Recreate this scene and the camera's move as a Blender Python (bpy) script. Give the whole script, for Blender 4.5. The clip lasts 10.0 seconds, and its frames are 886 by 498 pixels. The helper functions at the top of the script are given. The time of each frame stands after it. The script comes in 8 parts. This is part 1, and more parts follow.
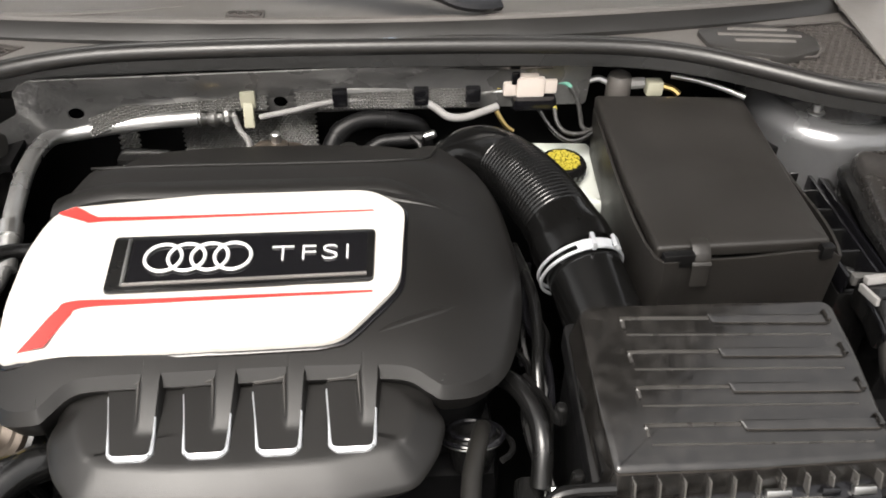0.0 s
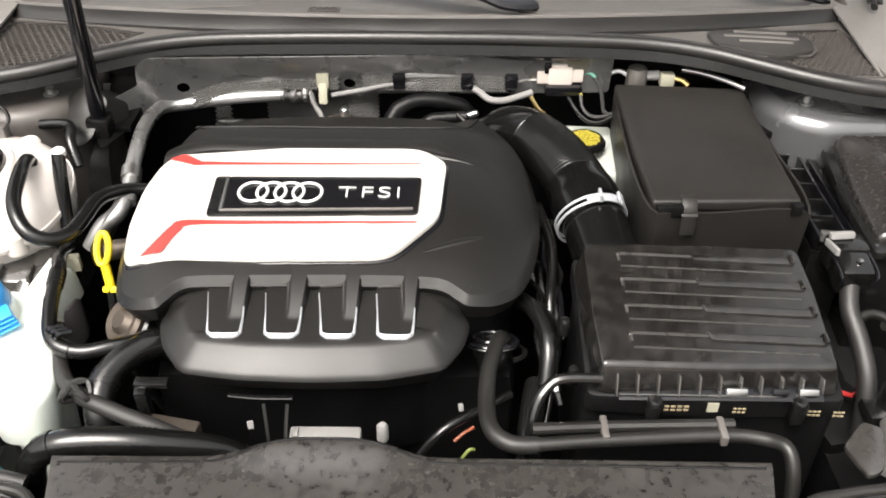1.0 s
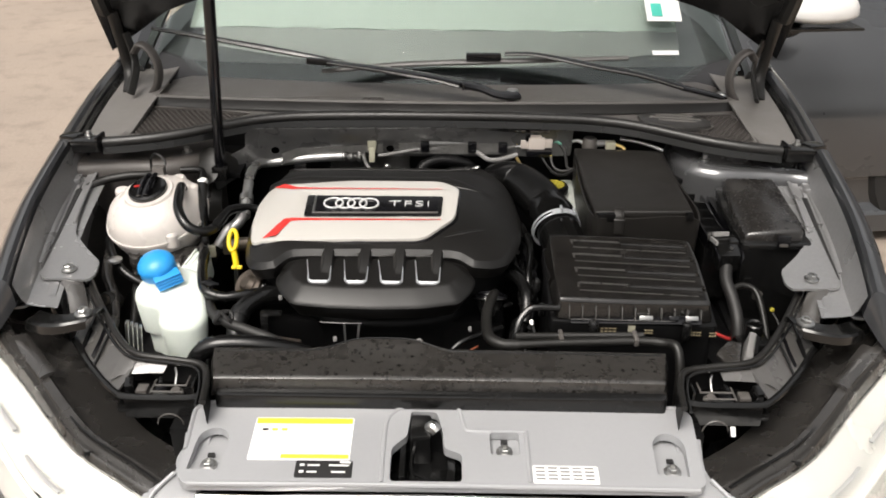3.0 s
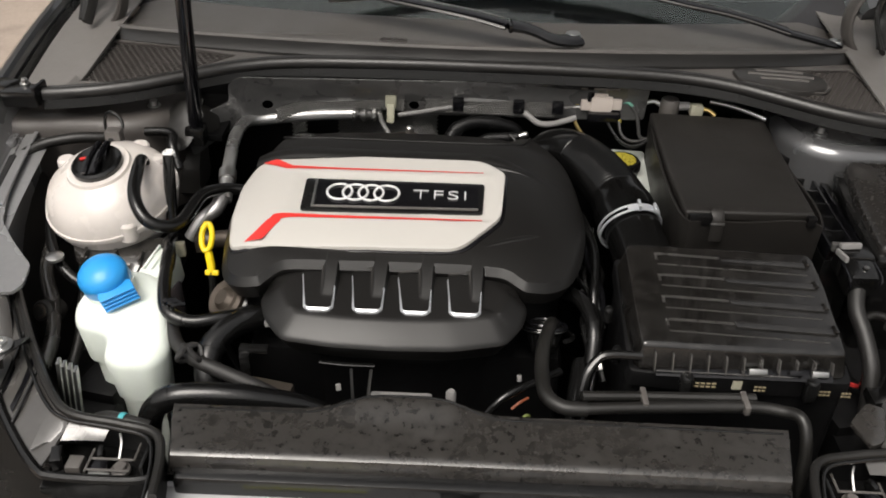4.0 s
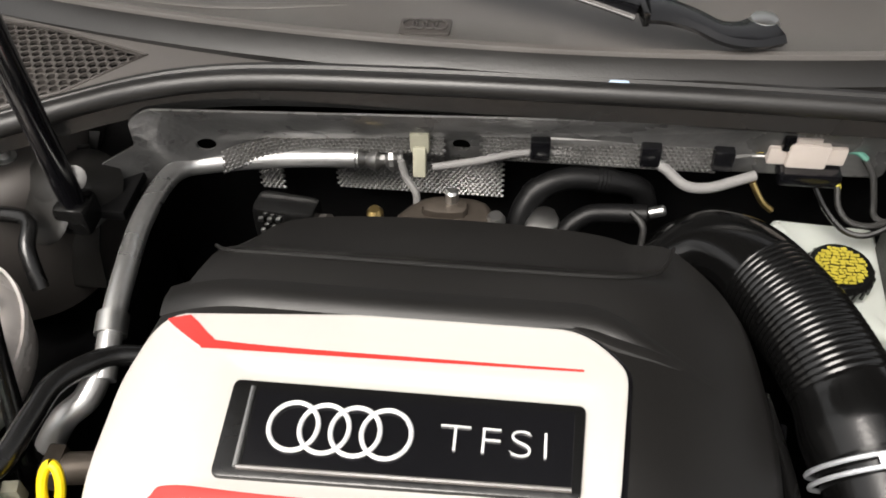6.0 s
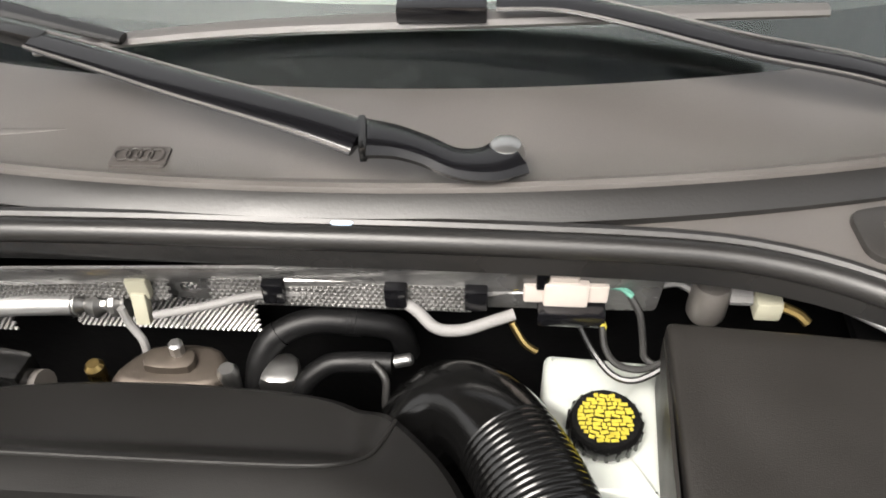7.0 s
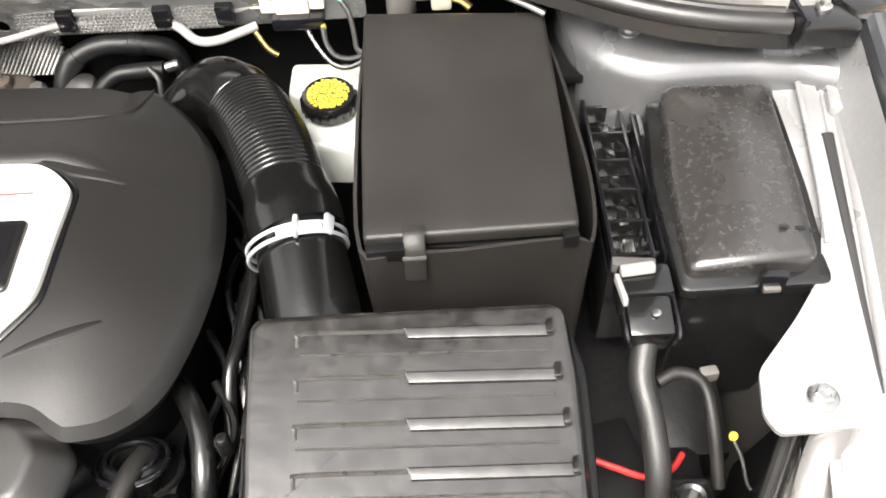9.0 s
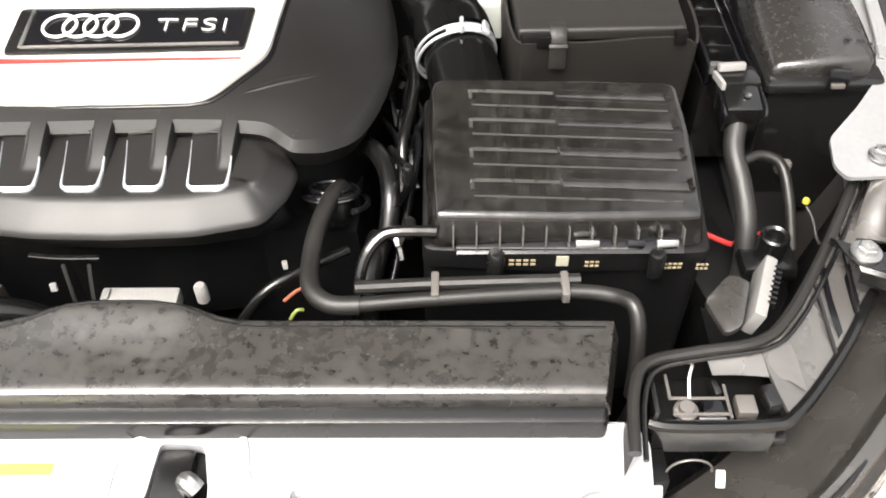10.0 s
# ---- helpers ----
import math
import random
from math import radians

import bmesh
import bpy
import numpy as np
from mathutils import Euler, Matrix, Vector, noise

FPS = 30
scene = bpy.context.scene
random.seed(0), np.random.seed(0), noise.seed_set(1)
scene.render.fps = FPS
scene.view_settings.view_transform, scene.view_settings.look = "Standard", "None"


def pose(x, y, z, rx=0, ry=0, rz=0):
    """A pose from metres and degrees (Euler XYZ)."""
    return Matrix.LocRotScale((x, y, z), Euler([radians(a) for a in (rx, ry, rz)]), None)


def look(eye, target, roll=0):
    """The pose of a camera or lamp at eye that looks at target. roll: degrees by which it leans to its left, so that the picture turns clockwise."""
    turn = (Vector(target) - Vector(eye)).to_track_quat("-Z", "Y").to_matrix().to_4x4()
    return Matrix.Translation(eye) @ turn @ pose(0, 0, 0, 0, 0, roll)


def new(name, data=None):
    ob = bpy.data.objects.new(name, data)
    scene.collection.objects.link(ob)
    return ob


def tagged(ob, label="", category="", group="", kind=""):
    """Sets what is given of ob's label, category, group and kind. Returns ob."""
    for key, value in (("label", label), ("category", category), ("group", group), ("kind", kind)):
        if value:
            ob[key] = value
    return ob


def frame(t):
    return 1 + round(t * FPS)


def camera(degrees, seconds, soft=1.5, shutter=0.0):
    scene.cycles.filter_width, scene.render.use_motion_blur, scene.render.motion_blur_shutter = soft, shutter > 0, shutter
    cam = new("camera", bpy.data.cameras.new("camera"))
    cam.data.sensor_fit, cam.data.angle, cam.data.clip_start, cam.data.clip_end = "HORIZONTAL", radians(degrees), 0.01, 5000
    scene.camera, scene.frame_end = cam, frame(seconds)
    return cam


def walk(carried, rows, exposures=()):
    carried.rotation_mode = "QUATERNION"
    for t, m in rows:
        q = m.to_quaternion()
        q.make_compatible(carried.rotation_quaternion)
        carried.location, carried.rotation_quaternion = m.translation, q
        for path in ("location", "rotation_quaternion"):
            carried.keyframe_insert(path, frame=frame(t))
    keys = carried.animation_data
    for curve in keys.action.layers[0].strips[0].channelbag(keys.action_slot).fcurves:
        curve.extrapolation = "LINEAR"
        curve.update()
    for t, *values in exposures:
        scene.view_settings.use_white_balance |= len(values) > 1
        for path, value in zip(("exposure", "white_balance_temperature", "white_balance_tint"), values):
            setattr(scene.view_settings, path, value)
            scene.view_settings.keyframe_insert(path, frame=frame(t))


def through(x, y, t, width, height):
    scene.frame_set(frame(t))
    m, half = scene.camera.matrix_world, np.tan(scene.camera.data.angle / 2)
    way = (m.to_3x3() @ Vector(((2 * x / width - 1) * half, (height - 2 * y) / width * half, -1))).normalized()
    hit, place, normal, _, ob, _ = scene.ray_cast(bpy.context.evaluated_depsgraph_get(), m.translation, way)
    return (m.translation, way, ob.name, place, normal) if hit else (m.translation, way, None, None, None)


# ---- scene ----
cam = camera(53.5, 10.0, soft=1.8)
PATH = [
    (0, (0.012, -0.138, 1.395), (0.143, 1.415, 0.142), 1.3),
    (0.5, (0.006, -0.183, 1.412), (0.082, 1.369, 0.152), 0.3),
    (1, (0.03, -0.342, 1.439), (0.027, 1.255, 0.234), 0.5),
    (1.5, (0.044, -0.507, 1.481), (-0.018, 1.131, 0.336), 0.7),
    (2, (-0.003, -0.737, 1.512), (-0.044, 0.964, 0.462), 0.1),
    (2.5, (0.004, -0.903, 1.546), (-0.008, 0.857, 0.597), 0.1),
    (2.7, (0.011, -0.916, 1.542), (0.004, 0.858, 0.619), 0.3),
    (4, (-0.034, -0.495, 1.481), (-0.058, 1.155, 0.351), 1.9),
    (4.5, (-0.081, -0.257, 1.438), (-0.123, 1.267, 0.144), 1.3),
    (5, (-0.128, -0.072, 1.399), (-0.133, 1.302, -0.054), 1.7),
    (5.2, (-0.128, -0.027, 1.389), (-0.129, 1.316, -0.093), 2.0),
    (6.3, (0.0, 0.25, 1.386), (-0.237, 1.622, -0.05), -2.9),
    (6.5, (0.026, 0.282, 1.392), (-0.21, 1.66, -0.038), -3.3),
    (7, (0.138, 0.34, 1.391), (0.012, 1.738, -0.033), -1.8),
    (7.5, (0.255, 0.345, 1.399), (0.208, 1.704, -0.067), -1.3),
    (8, (0.308, 0.277, 1.414), (0.348, 1.575, -0.108), -0.1),
    (8.5, (0.334, 0.182, 1.412), (0.357, 1.449, -0.137), -1.4),
    (9, (0.329, 0.05, 1.413), (0.327, 1.299, -0.149), -2.8),
    (9.5, (0.269, -0.161, 1.386), (0.273, 1.157, -0.118), -2.2),
    (10, (0.194, -0.272, 1.373), (0.186, 1.099, -0.083), -0.5),
]
EXPOSURES = [(0.0, 1.14, 6800, 11), (0.5, 1.14, 6800, 11), (1.0, 1.33, 6800, 11), (1.5, 1.45, 6800, 11), (2.0, 0.80, 6800, 11), (2.5, 0.46, 6800, 11), (2.7, 0.40, 6800, 11), (4.0, 0.06, 6800, 11), (4.5, 0.20, 6800, 11), (5.0, 0.35, 6800, 11), (6.5, 1.00, 6800, 11), (7.0, 1.38, 6800, 11), (7.5, 1.48, 6800, 11), (8.0, 1.78, 6800, 11), (8.5, 2.0, 6800, 11), (9.0, 2.15, 6800, 11), (9.5, 2.15, 6800, 11), (10.0, 1.75, 6800, 11)]
walk(cam, [(t, look(eye, target, roll)) for t, eye, target, roll in PATH], EXPOSURES)

# ---- light: bright overcast sky, raised hood above the bay ----
world = bpy.data.worlds.new("overcast_sky")
world.use_nodes = True
scene.world = world
wn, wl = world.node_tree.nodes, world.node_tree.links
sky = wn.new("ShaderNodeTexSky")
sky.sky_type, sky.sun_disc = "NISHITA", False
sky.sun_elevation, sky.sun_rotation = radians(60), radians(210)
sky.dust_density, sky.air_density = 7.0, 1.5
soft_sky = wn.new("ShaderNodeHueSaturation")
soft_sky.inputs["Saturation"].default_value = 0.15
wl.new(sky.outputs[0], soft_sky.inputs["Color"])
wl.new(soft_sky.outputs[0], wn["Background"].inputs[0])
wn["Background"].inputs[1].default_value = 0.130
sun_data = bpy.data.lights.new("sun", "SUN")
sun_data.energy, sun_data.angle, sun_data.color = 2.3, radians(35), (1.0, 0.97, 0.93)
sun = new("sun", sun_data)
sun.matrix_world = look((-4, -7, 14.8), (0, 0, 0.8))

# ---- materials ----


def material(name, col, rough=0.5, metal=0.0, var=0.25, big=9.0, fine=160.0, bump=0.1, rough_var=0.12, spec=0.5, coat=0.0,
             dirt=None, dirt_at=0.55, dirt_scale=35.0, dirt_rough=0.75, dirt_soft=0.09, bump_dist=0.0006):
    """A surface with variation at two scales; dirt: colour of dried spots and dust."""
    m = bpy.data.materials.new(name)
    m.use_nodes = True
    n, l = m.node_tree.nodes, m.node_tree.links
    b = n["Principled BSDF"]
    tc = n.new("ShaderNodeTexCoord")
    n1, n2 = n.new("ShaderNodeTexNoise"), n.new("ShaderNodeTexNoise")
    n1.inputs["Scale"].default_value, n1.inputs["Detail"].default_value = big, 5
    n2.inputs["Scale"].default_value, n2.inputs["Detail"].default_value = fine, 3
    l.new(tc.outputs["Object"], n1.inputs["Vector"])
    l.new(tc.outputs["Object"], n2.inputs["Vector"])
    mix = n.new("ShaderNodeMix")
    mix.data_type = "RGBA"
    lo = [max(0.0, c * (1 - var)) for c in col]
    hi = [min(1.0, c * (1 + var)) for c in col]
    mix.inputs["A"].default_value, mix.inputs["B"].default_value = (*lo, 1), (*hi, 1)
    add = n.new("ShaderNodeMath")
    add.operation = "MULTIPLY_ADD"
    add.inputs[1].default_value, add.inputs[2].default_value = 0.4, 0.0
    l.new(n2.outputs["Fac"], add.inputs[0])
    add2 = n.new("ShaderNodeMath")
    add2.operation = "MULTIPLY_ADD"
    add2.inputs[1].default_value = 0.6
    l.new(n1.outputs["Fac"], add2.inputs[0])
    l.new(add.outputs[0], add2.inputs[2])
    l.new(add2.outputs[0], mix.inputs["Factor"])
    colour = mix.outputs["Result"]
    rr = n.new("ShaderNodeMapRange")
    rr.inputs["From Min"].default_value, rr.inputs["From Max"].default_value = 0.3, 0.7
    rr.inputs["To Min"].default_value, rr.inputs["To Max"].default_value = max(0.02, rough - rough_var), min(1, rough + rough_var)
    l.new(n1.outputs["Fac"], rr.inputs["Value"])
    rough_out = rr.outputs["Result"]
    if dirt:
        n3 = n.new("ShaderNodeTexNoise")
        n3.inputs["Scale"].default_value, n3.inputs["Detail"].default_value, n3.inputs["Roughness"].default_value = dirt_scale, 6, 0.6
        l.new(tc.outputs["Object"], n3.inputs["Vector"])
        ramp = n.new("ShaderNodeValToRGB")
        ramp.color_ramp.elements[0].position, ramp.color_ramp.elements[1].position = dirt_at, dirt_at + dirt_soft
        l.new(n3.outputs["Fac"], ramp.inputs["Fac"])
        mix2 = n.new("ShaderNodeMix")
        mix2.data_type = "RGBA"
        mix2.inputs["B"].default_value = (*dirt, 1)
        l.new(colour, mix2.inputs["A"])
        l.new(ramp.outputs["Color"], mix2.inputs["Factor"])
        colour = mix2.outputs["Result"]
        mix3 = n.new("ShaderNodeMix")
        mix3.inputs["B"].default_value = dirt_rough
        l.new(rough_out, mix3.inputs["A"])
        l.new(ramp.outputs["Color"], mix3.inputs["Factor"])
        rough_out = mix3.outputs["Result"]
    l.new(colour, b.inputs["Base Color"])
    l.new(rough_out, b.inputs["Roughness"])
    b.inputs["Metallic"].default_value = metal
    b.inputs["Specular IOR Level"].default_value = spec
    b.inputs["Coat Weight"].default_value, b.inputs["Coat Roughness"].default_value = coat, 0.05
    if bump:
        bp = n.new("ShaderNodeBump")
        bp.inputs["Strength"].default_value, bp.inputs["Distance"].default_value = bump, bump_dist
        l.new(n2.outputs["Fac"], bp.inputs["Height"])
        l.new(bp.outputs["Normal"], b.inputs["Normal"])
    return m


def glass(name, tint, rough=0.0, ior=1.45):
    m = bpy.data.materials.new(name)
    m.use_nodes = True
    b = m.node_tree.nodes["Principled BSDF"]
    b.inputs["Base Color"].default_value = (*tint, 1)
    b.inputs["Transmission Weight"].default_value = 1.0
    b.inputs["Roughness"].default_value, b.inputs["IOR"].default_value = rough, ior
    return m


def milky(name, col, rough=0.4, through=0.35):
    """Translucent moulded plastic."""
    m = material(name, col, rough, var=0.06, bump=0.1)
    b = m.node_tree.nodes["Principled BSDF"]
    b.inputs["Subsurface Weight"].default_value = through
    b.inputs["Subsurface Radius"].default_value = (0.02, 0.02, 0.018)
    b.inputs["Subsurface Scale"].default_value = 0.5
    return m


M_COVER = material("cover_black_plastic", (0.0070, 0.0066, 0.0062), 0.40, bump=0.25, fine=1100, rough_var=0.05, var=0.2, spec=0.42)
M_BLACK = material("black_plastic", (0.0055, 0.0055, 0.0055), 0.22, bump=0.3, rough_var=0.10, spec=0.6)
M_GLOSS = material("gloss_black_plastic", (0.005, 0.005, 0.006), 0.16, bump=0.05, rough_var=0.05)
M_RUBBER = material("black_rubber", (0.005, 0.005, 0.005), 0.24, bump=0.2, fine=300, rough_var=0.10, spec=0.5)
M_SEAL = material("seal_rubber", (0.011, 0.0105, 0.010), 0.40, bump=0.25, fine=400, rough_var=0.06, spec=0.6)
# near-black base: the bay's deep shade is put into this colour
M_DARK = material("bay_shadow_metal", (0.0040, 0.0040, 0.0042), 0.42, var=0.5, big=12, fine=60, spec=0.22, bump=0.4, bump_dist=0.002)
M_DUSTY = material("dusty_black_plastic", (0.0065, 0.006, 0.0056), 0.17, bump=0.25, fine=70, var=0.6, big=22, dirt=(0.021, 0.0195, 0.0180), dirt_at=0.40, dirt_scale=75, dirt_rough=0.27, dirt_soft=0.42, spec=0.9, bump_dist=0.0008, rough_var=0.06)
M_SPOTTED = material("rain_spotted_plastic", (0.030, 0.0278, 0.0256), 0.33, bump=0.2, fine=350, var=0.35, big=16, dirt=(0.0095, 0.0090, 0.0084), dirt_at=0.47, dirt_scale=105, dirt_rough=0.25, dirt_soft=0.20, spec=0.8)
M_VINYL = material("battery_vinyl", (0.0132, 0.0121, 0.0110), 0.44, bump=0.5, fine=900, var=0.45, big=14, rough_var=0.08, spec=0.33)
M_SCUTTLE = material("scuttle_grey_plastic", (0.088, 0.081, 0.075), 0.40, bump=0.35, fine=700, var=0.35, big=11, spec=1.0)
M_PAINT = material("grey_car_paint", (0.040, 0.042, 0.046), 0.30, metal=0.35, bump=0.0, coat=1.0, var=0.08, rough_var=0.03)
M_INNER = material("grey_primer_paint", (0.29, 0.29, 0.292), 0.30, metal=0.55, bump=0.15, coat=0.3, var=0.25, big=7)
M_SILVER = material("silver_plastic", (0.37, 0.375, 0.385), 0.40, metal=0.25, bump=0.1, var=0.07, rough_var=0.05)
M_BRACKET = material("grey_black_bracket_plastic", (0.066, 0.063, 0.060), 0.24, bump=0.3, fine=60, bump_dist=0.0015, spec=1.0, var=0.4, big=22)
M_WHITE = material("pearl_white_panel", (0.47, 0.455, 0.428), 0.34, bump=0.05, var=0.04, coat=0.3, rough_var=0.04)
M_RED = material("red_stripe", (0.62, 0.035, 0.03), 0.4, var=0.06, bump=0.0)
M_BADGE = material("satin_silver_badge", (0.78, 0.78, 0.78), 0.32, metal=0.25, bump=0.0, var=0.03)
M_CHROME = material("chrome", (0.80, 0.80, 0.80), 0.12, metal=1.0, bump=0.0, var=0.03, rough_var=0.04)
M_STEEL = material("zinc_steel", (0.50, 0.50, 0.49), 0.35, metal=1.0, bump=0.1, var=0.2)
M_ALU = material("dull_aluminium_pipe", (0.46, 0.46, 0.455), 0.34, metal=0.85, bump=0.2, var=0.2)
M_FOIL = material("embossed_foil", (0.25, 0.247, 0.242), 0.38, metal=0.9, bump=0.1, var=0.5, big=25)
M_TANK = milky("milky_tank_plastic", (0.60, 0.56, 0.53), 0.30)
M_WASHER = milky("washer_tank_plastic", (0.74, 0.80, 0.74), 0.4)
M_BLUE = material("blue_cap_plastic", (0.02, 0.30, 0.72), 0.35, var=0.08)
M_YELLOW = material("yellow_plastic", (0.80, 0.58, 0.01), 0.4, var=0.08)
M_BRAKE_Y = material("yellow_marking", (0.36, 0.30, 0.03), 0.6, var=0.2)
M_BRAKE = milky("brake_tank_plastic", (0.42, 0.445, 0.415), 0.4)
M_CONN = material("ivory_connector", (0.56, 0.50, 0.455), 0.45, var=0.06)
M_CREAM = material("cream_clip", (0.34, 0.33, 0.255), 0.5, var=0.1)
M_TAPE = material("grey_cloth_tape", (0.19, 0.186, 0.182), 0.7, bump=0.6, fine=500, var=0.3)
M_LABEL = material("white_label", (0.74, 0.74, 0.73), 0.5, var=0.03, bump=0.0)
M_LABEL_Y = material("yellow_label", (0.66, 0.70, 0.05), 0.5, var=0.04, bump=0.0)
M_INK = material("black_ink", (0.015, 0.015, 0.015), 0.5, bump=0.0)
M_TAN = material("tan_stencil", (0.24, 0.20, 0.125), 0.6, bump=0.0, var=0.4)
M_GREY_HOSE = material("grey_braided_hose", (0.014, 0.0135, 0.013), 0.5, bump=0.6, fine=600)
M_CONCRETE = material("pale_concrete", (0.31, 0.255, 0.21), 0.8, bump=0.7, fine=60, big=1.6, var=0.30, bump_dist=0.004, dirt=(0.20, 0.165, 0.14), dirt_at=0.50, dirt_scale=6, dirt_soft=0.35, dirt_rough=0.85)
M_GLASS = glass("windscreen_glass", (0.86, 0.95, 0.91), 0.0, 1.52)
M_LENS = glass("lamp_lens", (0.95, 0.95, 0.93))
M_TYRE = material("tyre_rubber", (0.012, 0.012, 0.012), 0.75)
M_AMBER = material("amber_wire", (0.26, 0.07, 0.03), 0.5)
M_GREENW = material("green_wire", (0.10, 0.28, 0.22), 0.5)
M_BRASS = material("brass_part", (0.55, 0.40, 0.16), 0.35, metal=1.0)
M_DASH = material("dashboard_dark", (0.02, 0.02, 0.022), 0.7)
M_LAMP_IN = material("lamp_reflector", (0.62, 0.62, 0.60), 0.25, metal=0.3, bump=0.0, var=0.10)
M_RUST = material("rusty_cast_metal", (0.09, 0.075, 0.062), 0.5, metal=0.7, bump=0.6, var=0.35)
M_SHELF = material("grey_brown_shelf_paint", (0.155, 0.146, 0.138), 0.40, metal=0.1, bump=0.15, var=0.2, big=12)
M_CLAMP_GLINT = material("clamp_and_edge_glint", (0.58, 0.60, 0.63), 0.35, metal=0.6, bump=0.0, var=0.05)
M_LID = material("fuse_lid_plastic", (0.016, 0.0148, 0.014), 0.25, bump=0.2, fine=350, var=0.3, big=14, rough_var=0.05, dirt=(0.034, 0.0315, 0.030), dirt_at=0.52, dirt_scale=170, dirt_rough=0.33, dirt_soft=0.22, spec=0.9)
M_WALL = material("added_dimming_wall", (0.10, 0.10, 0.09), 0.9, var=0.3, big=0.6, fine=6)
M_FAR_PAINT = material("neighbour_grey_paint", (0.050, 0.053, 0.057), 0.30, metal=0.3, bump=0.0, var=0.15, big=3, coat=1.0)
M_DULL = material("dull_dusty_rubber", (0.0105, 0.0100, 0.0092), 0.42, bump=0.3, fine=300, var=0.5, big=25, spec=0.4)
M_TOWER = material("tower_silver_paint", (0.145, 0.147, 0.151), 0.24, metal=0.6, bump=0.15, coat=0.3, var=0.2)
M_SHELF_DARK = material("mark_and_shade_plastic", (0.060, 0.054, 0.050), 0.5, bump=0.2, var=0.2)
M_HOOD = material("dark_hood_paint", (0.012, 0.0125, 0.013), 0.35, metal=0.2, bump=0.0, coat=0.4, var=0.1)
M_INTAKE = material("glossy_hose_rubber", (0.0030, 0.0030, 0.0030), 0.17, bump=0.12, fine=250, rough_var=0.04, spec=0.5)
M_HOUSING = material("grey_brown_lamp_housing", (0.030, 0.028, 0.026), 0.25, bump=0.5, fine=40, var=0.5, big=18, bump_dist=0.0028, spec=1.0, coat=0.3)
M_SHADE = material("pale_sunshade_film", (0.22, 0.24, 0.225), 0.55, bump=0.3, fine=30, big=5, var=0.06, bump_dist=0.003)
M_GLASS_BAND = material("glass_gradient_grey", (0.12, 0.12, 0.115), 0.6)
M_WORN_GLINT = material("worn_and_glint_edge", (0.032, 0.030, 0.028), 0.36, var=0.6, big=60, bump=0.1)
M_HAZE = material("smoky_grey_plastic", (0.06, 0.059, 0.057), 0.25, var=0.3)
M_CAP = material("dark_grey_cap_plastic", (0.026, 0.0245, 0.023), 0.42, bump=0.3, fine=500, var=0.3)
M_RED_DARK = material("dull_red_plastic", (0.36, 0.022, 0.02), 0.5, var=0.2)

# ---- builders ----


def origin(ob):
    p = Vector((0, 0, 0))
    while ob:
        p += ob.location
        ob = ob.parent
    return p


def thing(name, at, label, category, group="", kind=""):
    ob = new(name)
    ob.location = at
    ob.empty_display_size = 0.02
    return tagged(ob, label, category, group, kind)


def mesh_of(name, bm, mat, sharp=35):
    bmesh.ops.recalc_face_normals(bm, faces=bm.faces)
    me = bpy.data.meshes.new(name)
    bm.to_mesh(me)
    bm.free()
    me.materials.append(mat)
    me.shade_smooth()
    me.set_sharp_from_angle(angle=radians(sharp))
    return me


def part(name, bm, mat, parent, label="", sharp=35):
    """One mesh, built in world places, as a part under a thing or a part."""
    if parent is not None:
        bmesh.ops.translate(bm, verts=bm.verts, vec=-origin(parent))
    ob = new(name, mesh_of(name, bm, mat, sharp))
    ob.parent = parent
    return tagged(ob, label)


def single(name, bm, mat, label, category, group="", kind="", sharp=35):
    """A thing of one mesh, its origin at the middle of its base."""
    lo = Vector([min(v.co[i] for v in bm.verts) for i in range(3)])
    hi = Vector([max(v.co[i] for v in bm.verts) for i in range(3)])
    at = Vector(((lo.x + hi.x) / 2, (lo.y + hi.y) / 2, lo.z))
    bmesh.ops.translate(bm, verts=bm.verts, vec=-at)
    ob = new(name, mesh_of(name, bm, mat, sharp))
    ob.location = at
    return tagged(ob, label, category, group, kind)


def B():
    return bmesh.new()


def box(bm, c, s, bevel=0.0015, turn=None, taper=1.0):
    """A bevelled box round c; turn: degrees about x, y, z; taper: size of its top."""
    r = bmesh.ops.create_cube(bm, size=1.0)
    vs = r["verts"]
    for v in vs:
        k = taper if v.co.z > 0 else 1.0
        v.co = Vector((v.co.x * s[0] * k, v.co.y * s[1] * k, v.co.z * s[2]))
    if bevel:
        es = list({e for v in vs for e in v.link_edges})
        out = bmesh.ops.bevel(bm, geom=es, offset=min(bevel, min(s) * 0.45), segments=2, affect="EDGES", profile=0.6)
        vs = list({v for f in out["faces"] for v in f.verts} | {v for v in vs if v.is_valid})
    m = Matrix.Translation(c) @ (pose(0, 0, 0, *turn) if turn else Matrix())
    bmesh.ops.transform(bm, matrix=m, verts=vs)
    return bm


def smooth_path(pts, step=6, closed=False):
    """Points along a Catmull-Rom curve through pts."""
    p = [Vector(q) for q in pts]
    n = len(p)
    out = []
    for i in range(n if closed else n - 1):
        g = (lambda k: p[k % n]) if closed else (lambda k: p[min(max(k, 0), n - 1)])
        a, b, c, d = g(i - 1), g(i), g(i + 1), g(i + 2)
        for k in range(step):
            t = k / step
            out.append(0.5 * ((2 * b) + (c - a) * t + (2 * a - 5 * b + 4 * c - d) * t * t + (3 * b - a - 3 * c + d) * t ** 3))
    if not closed:
        out.append(p[-1])
    return out


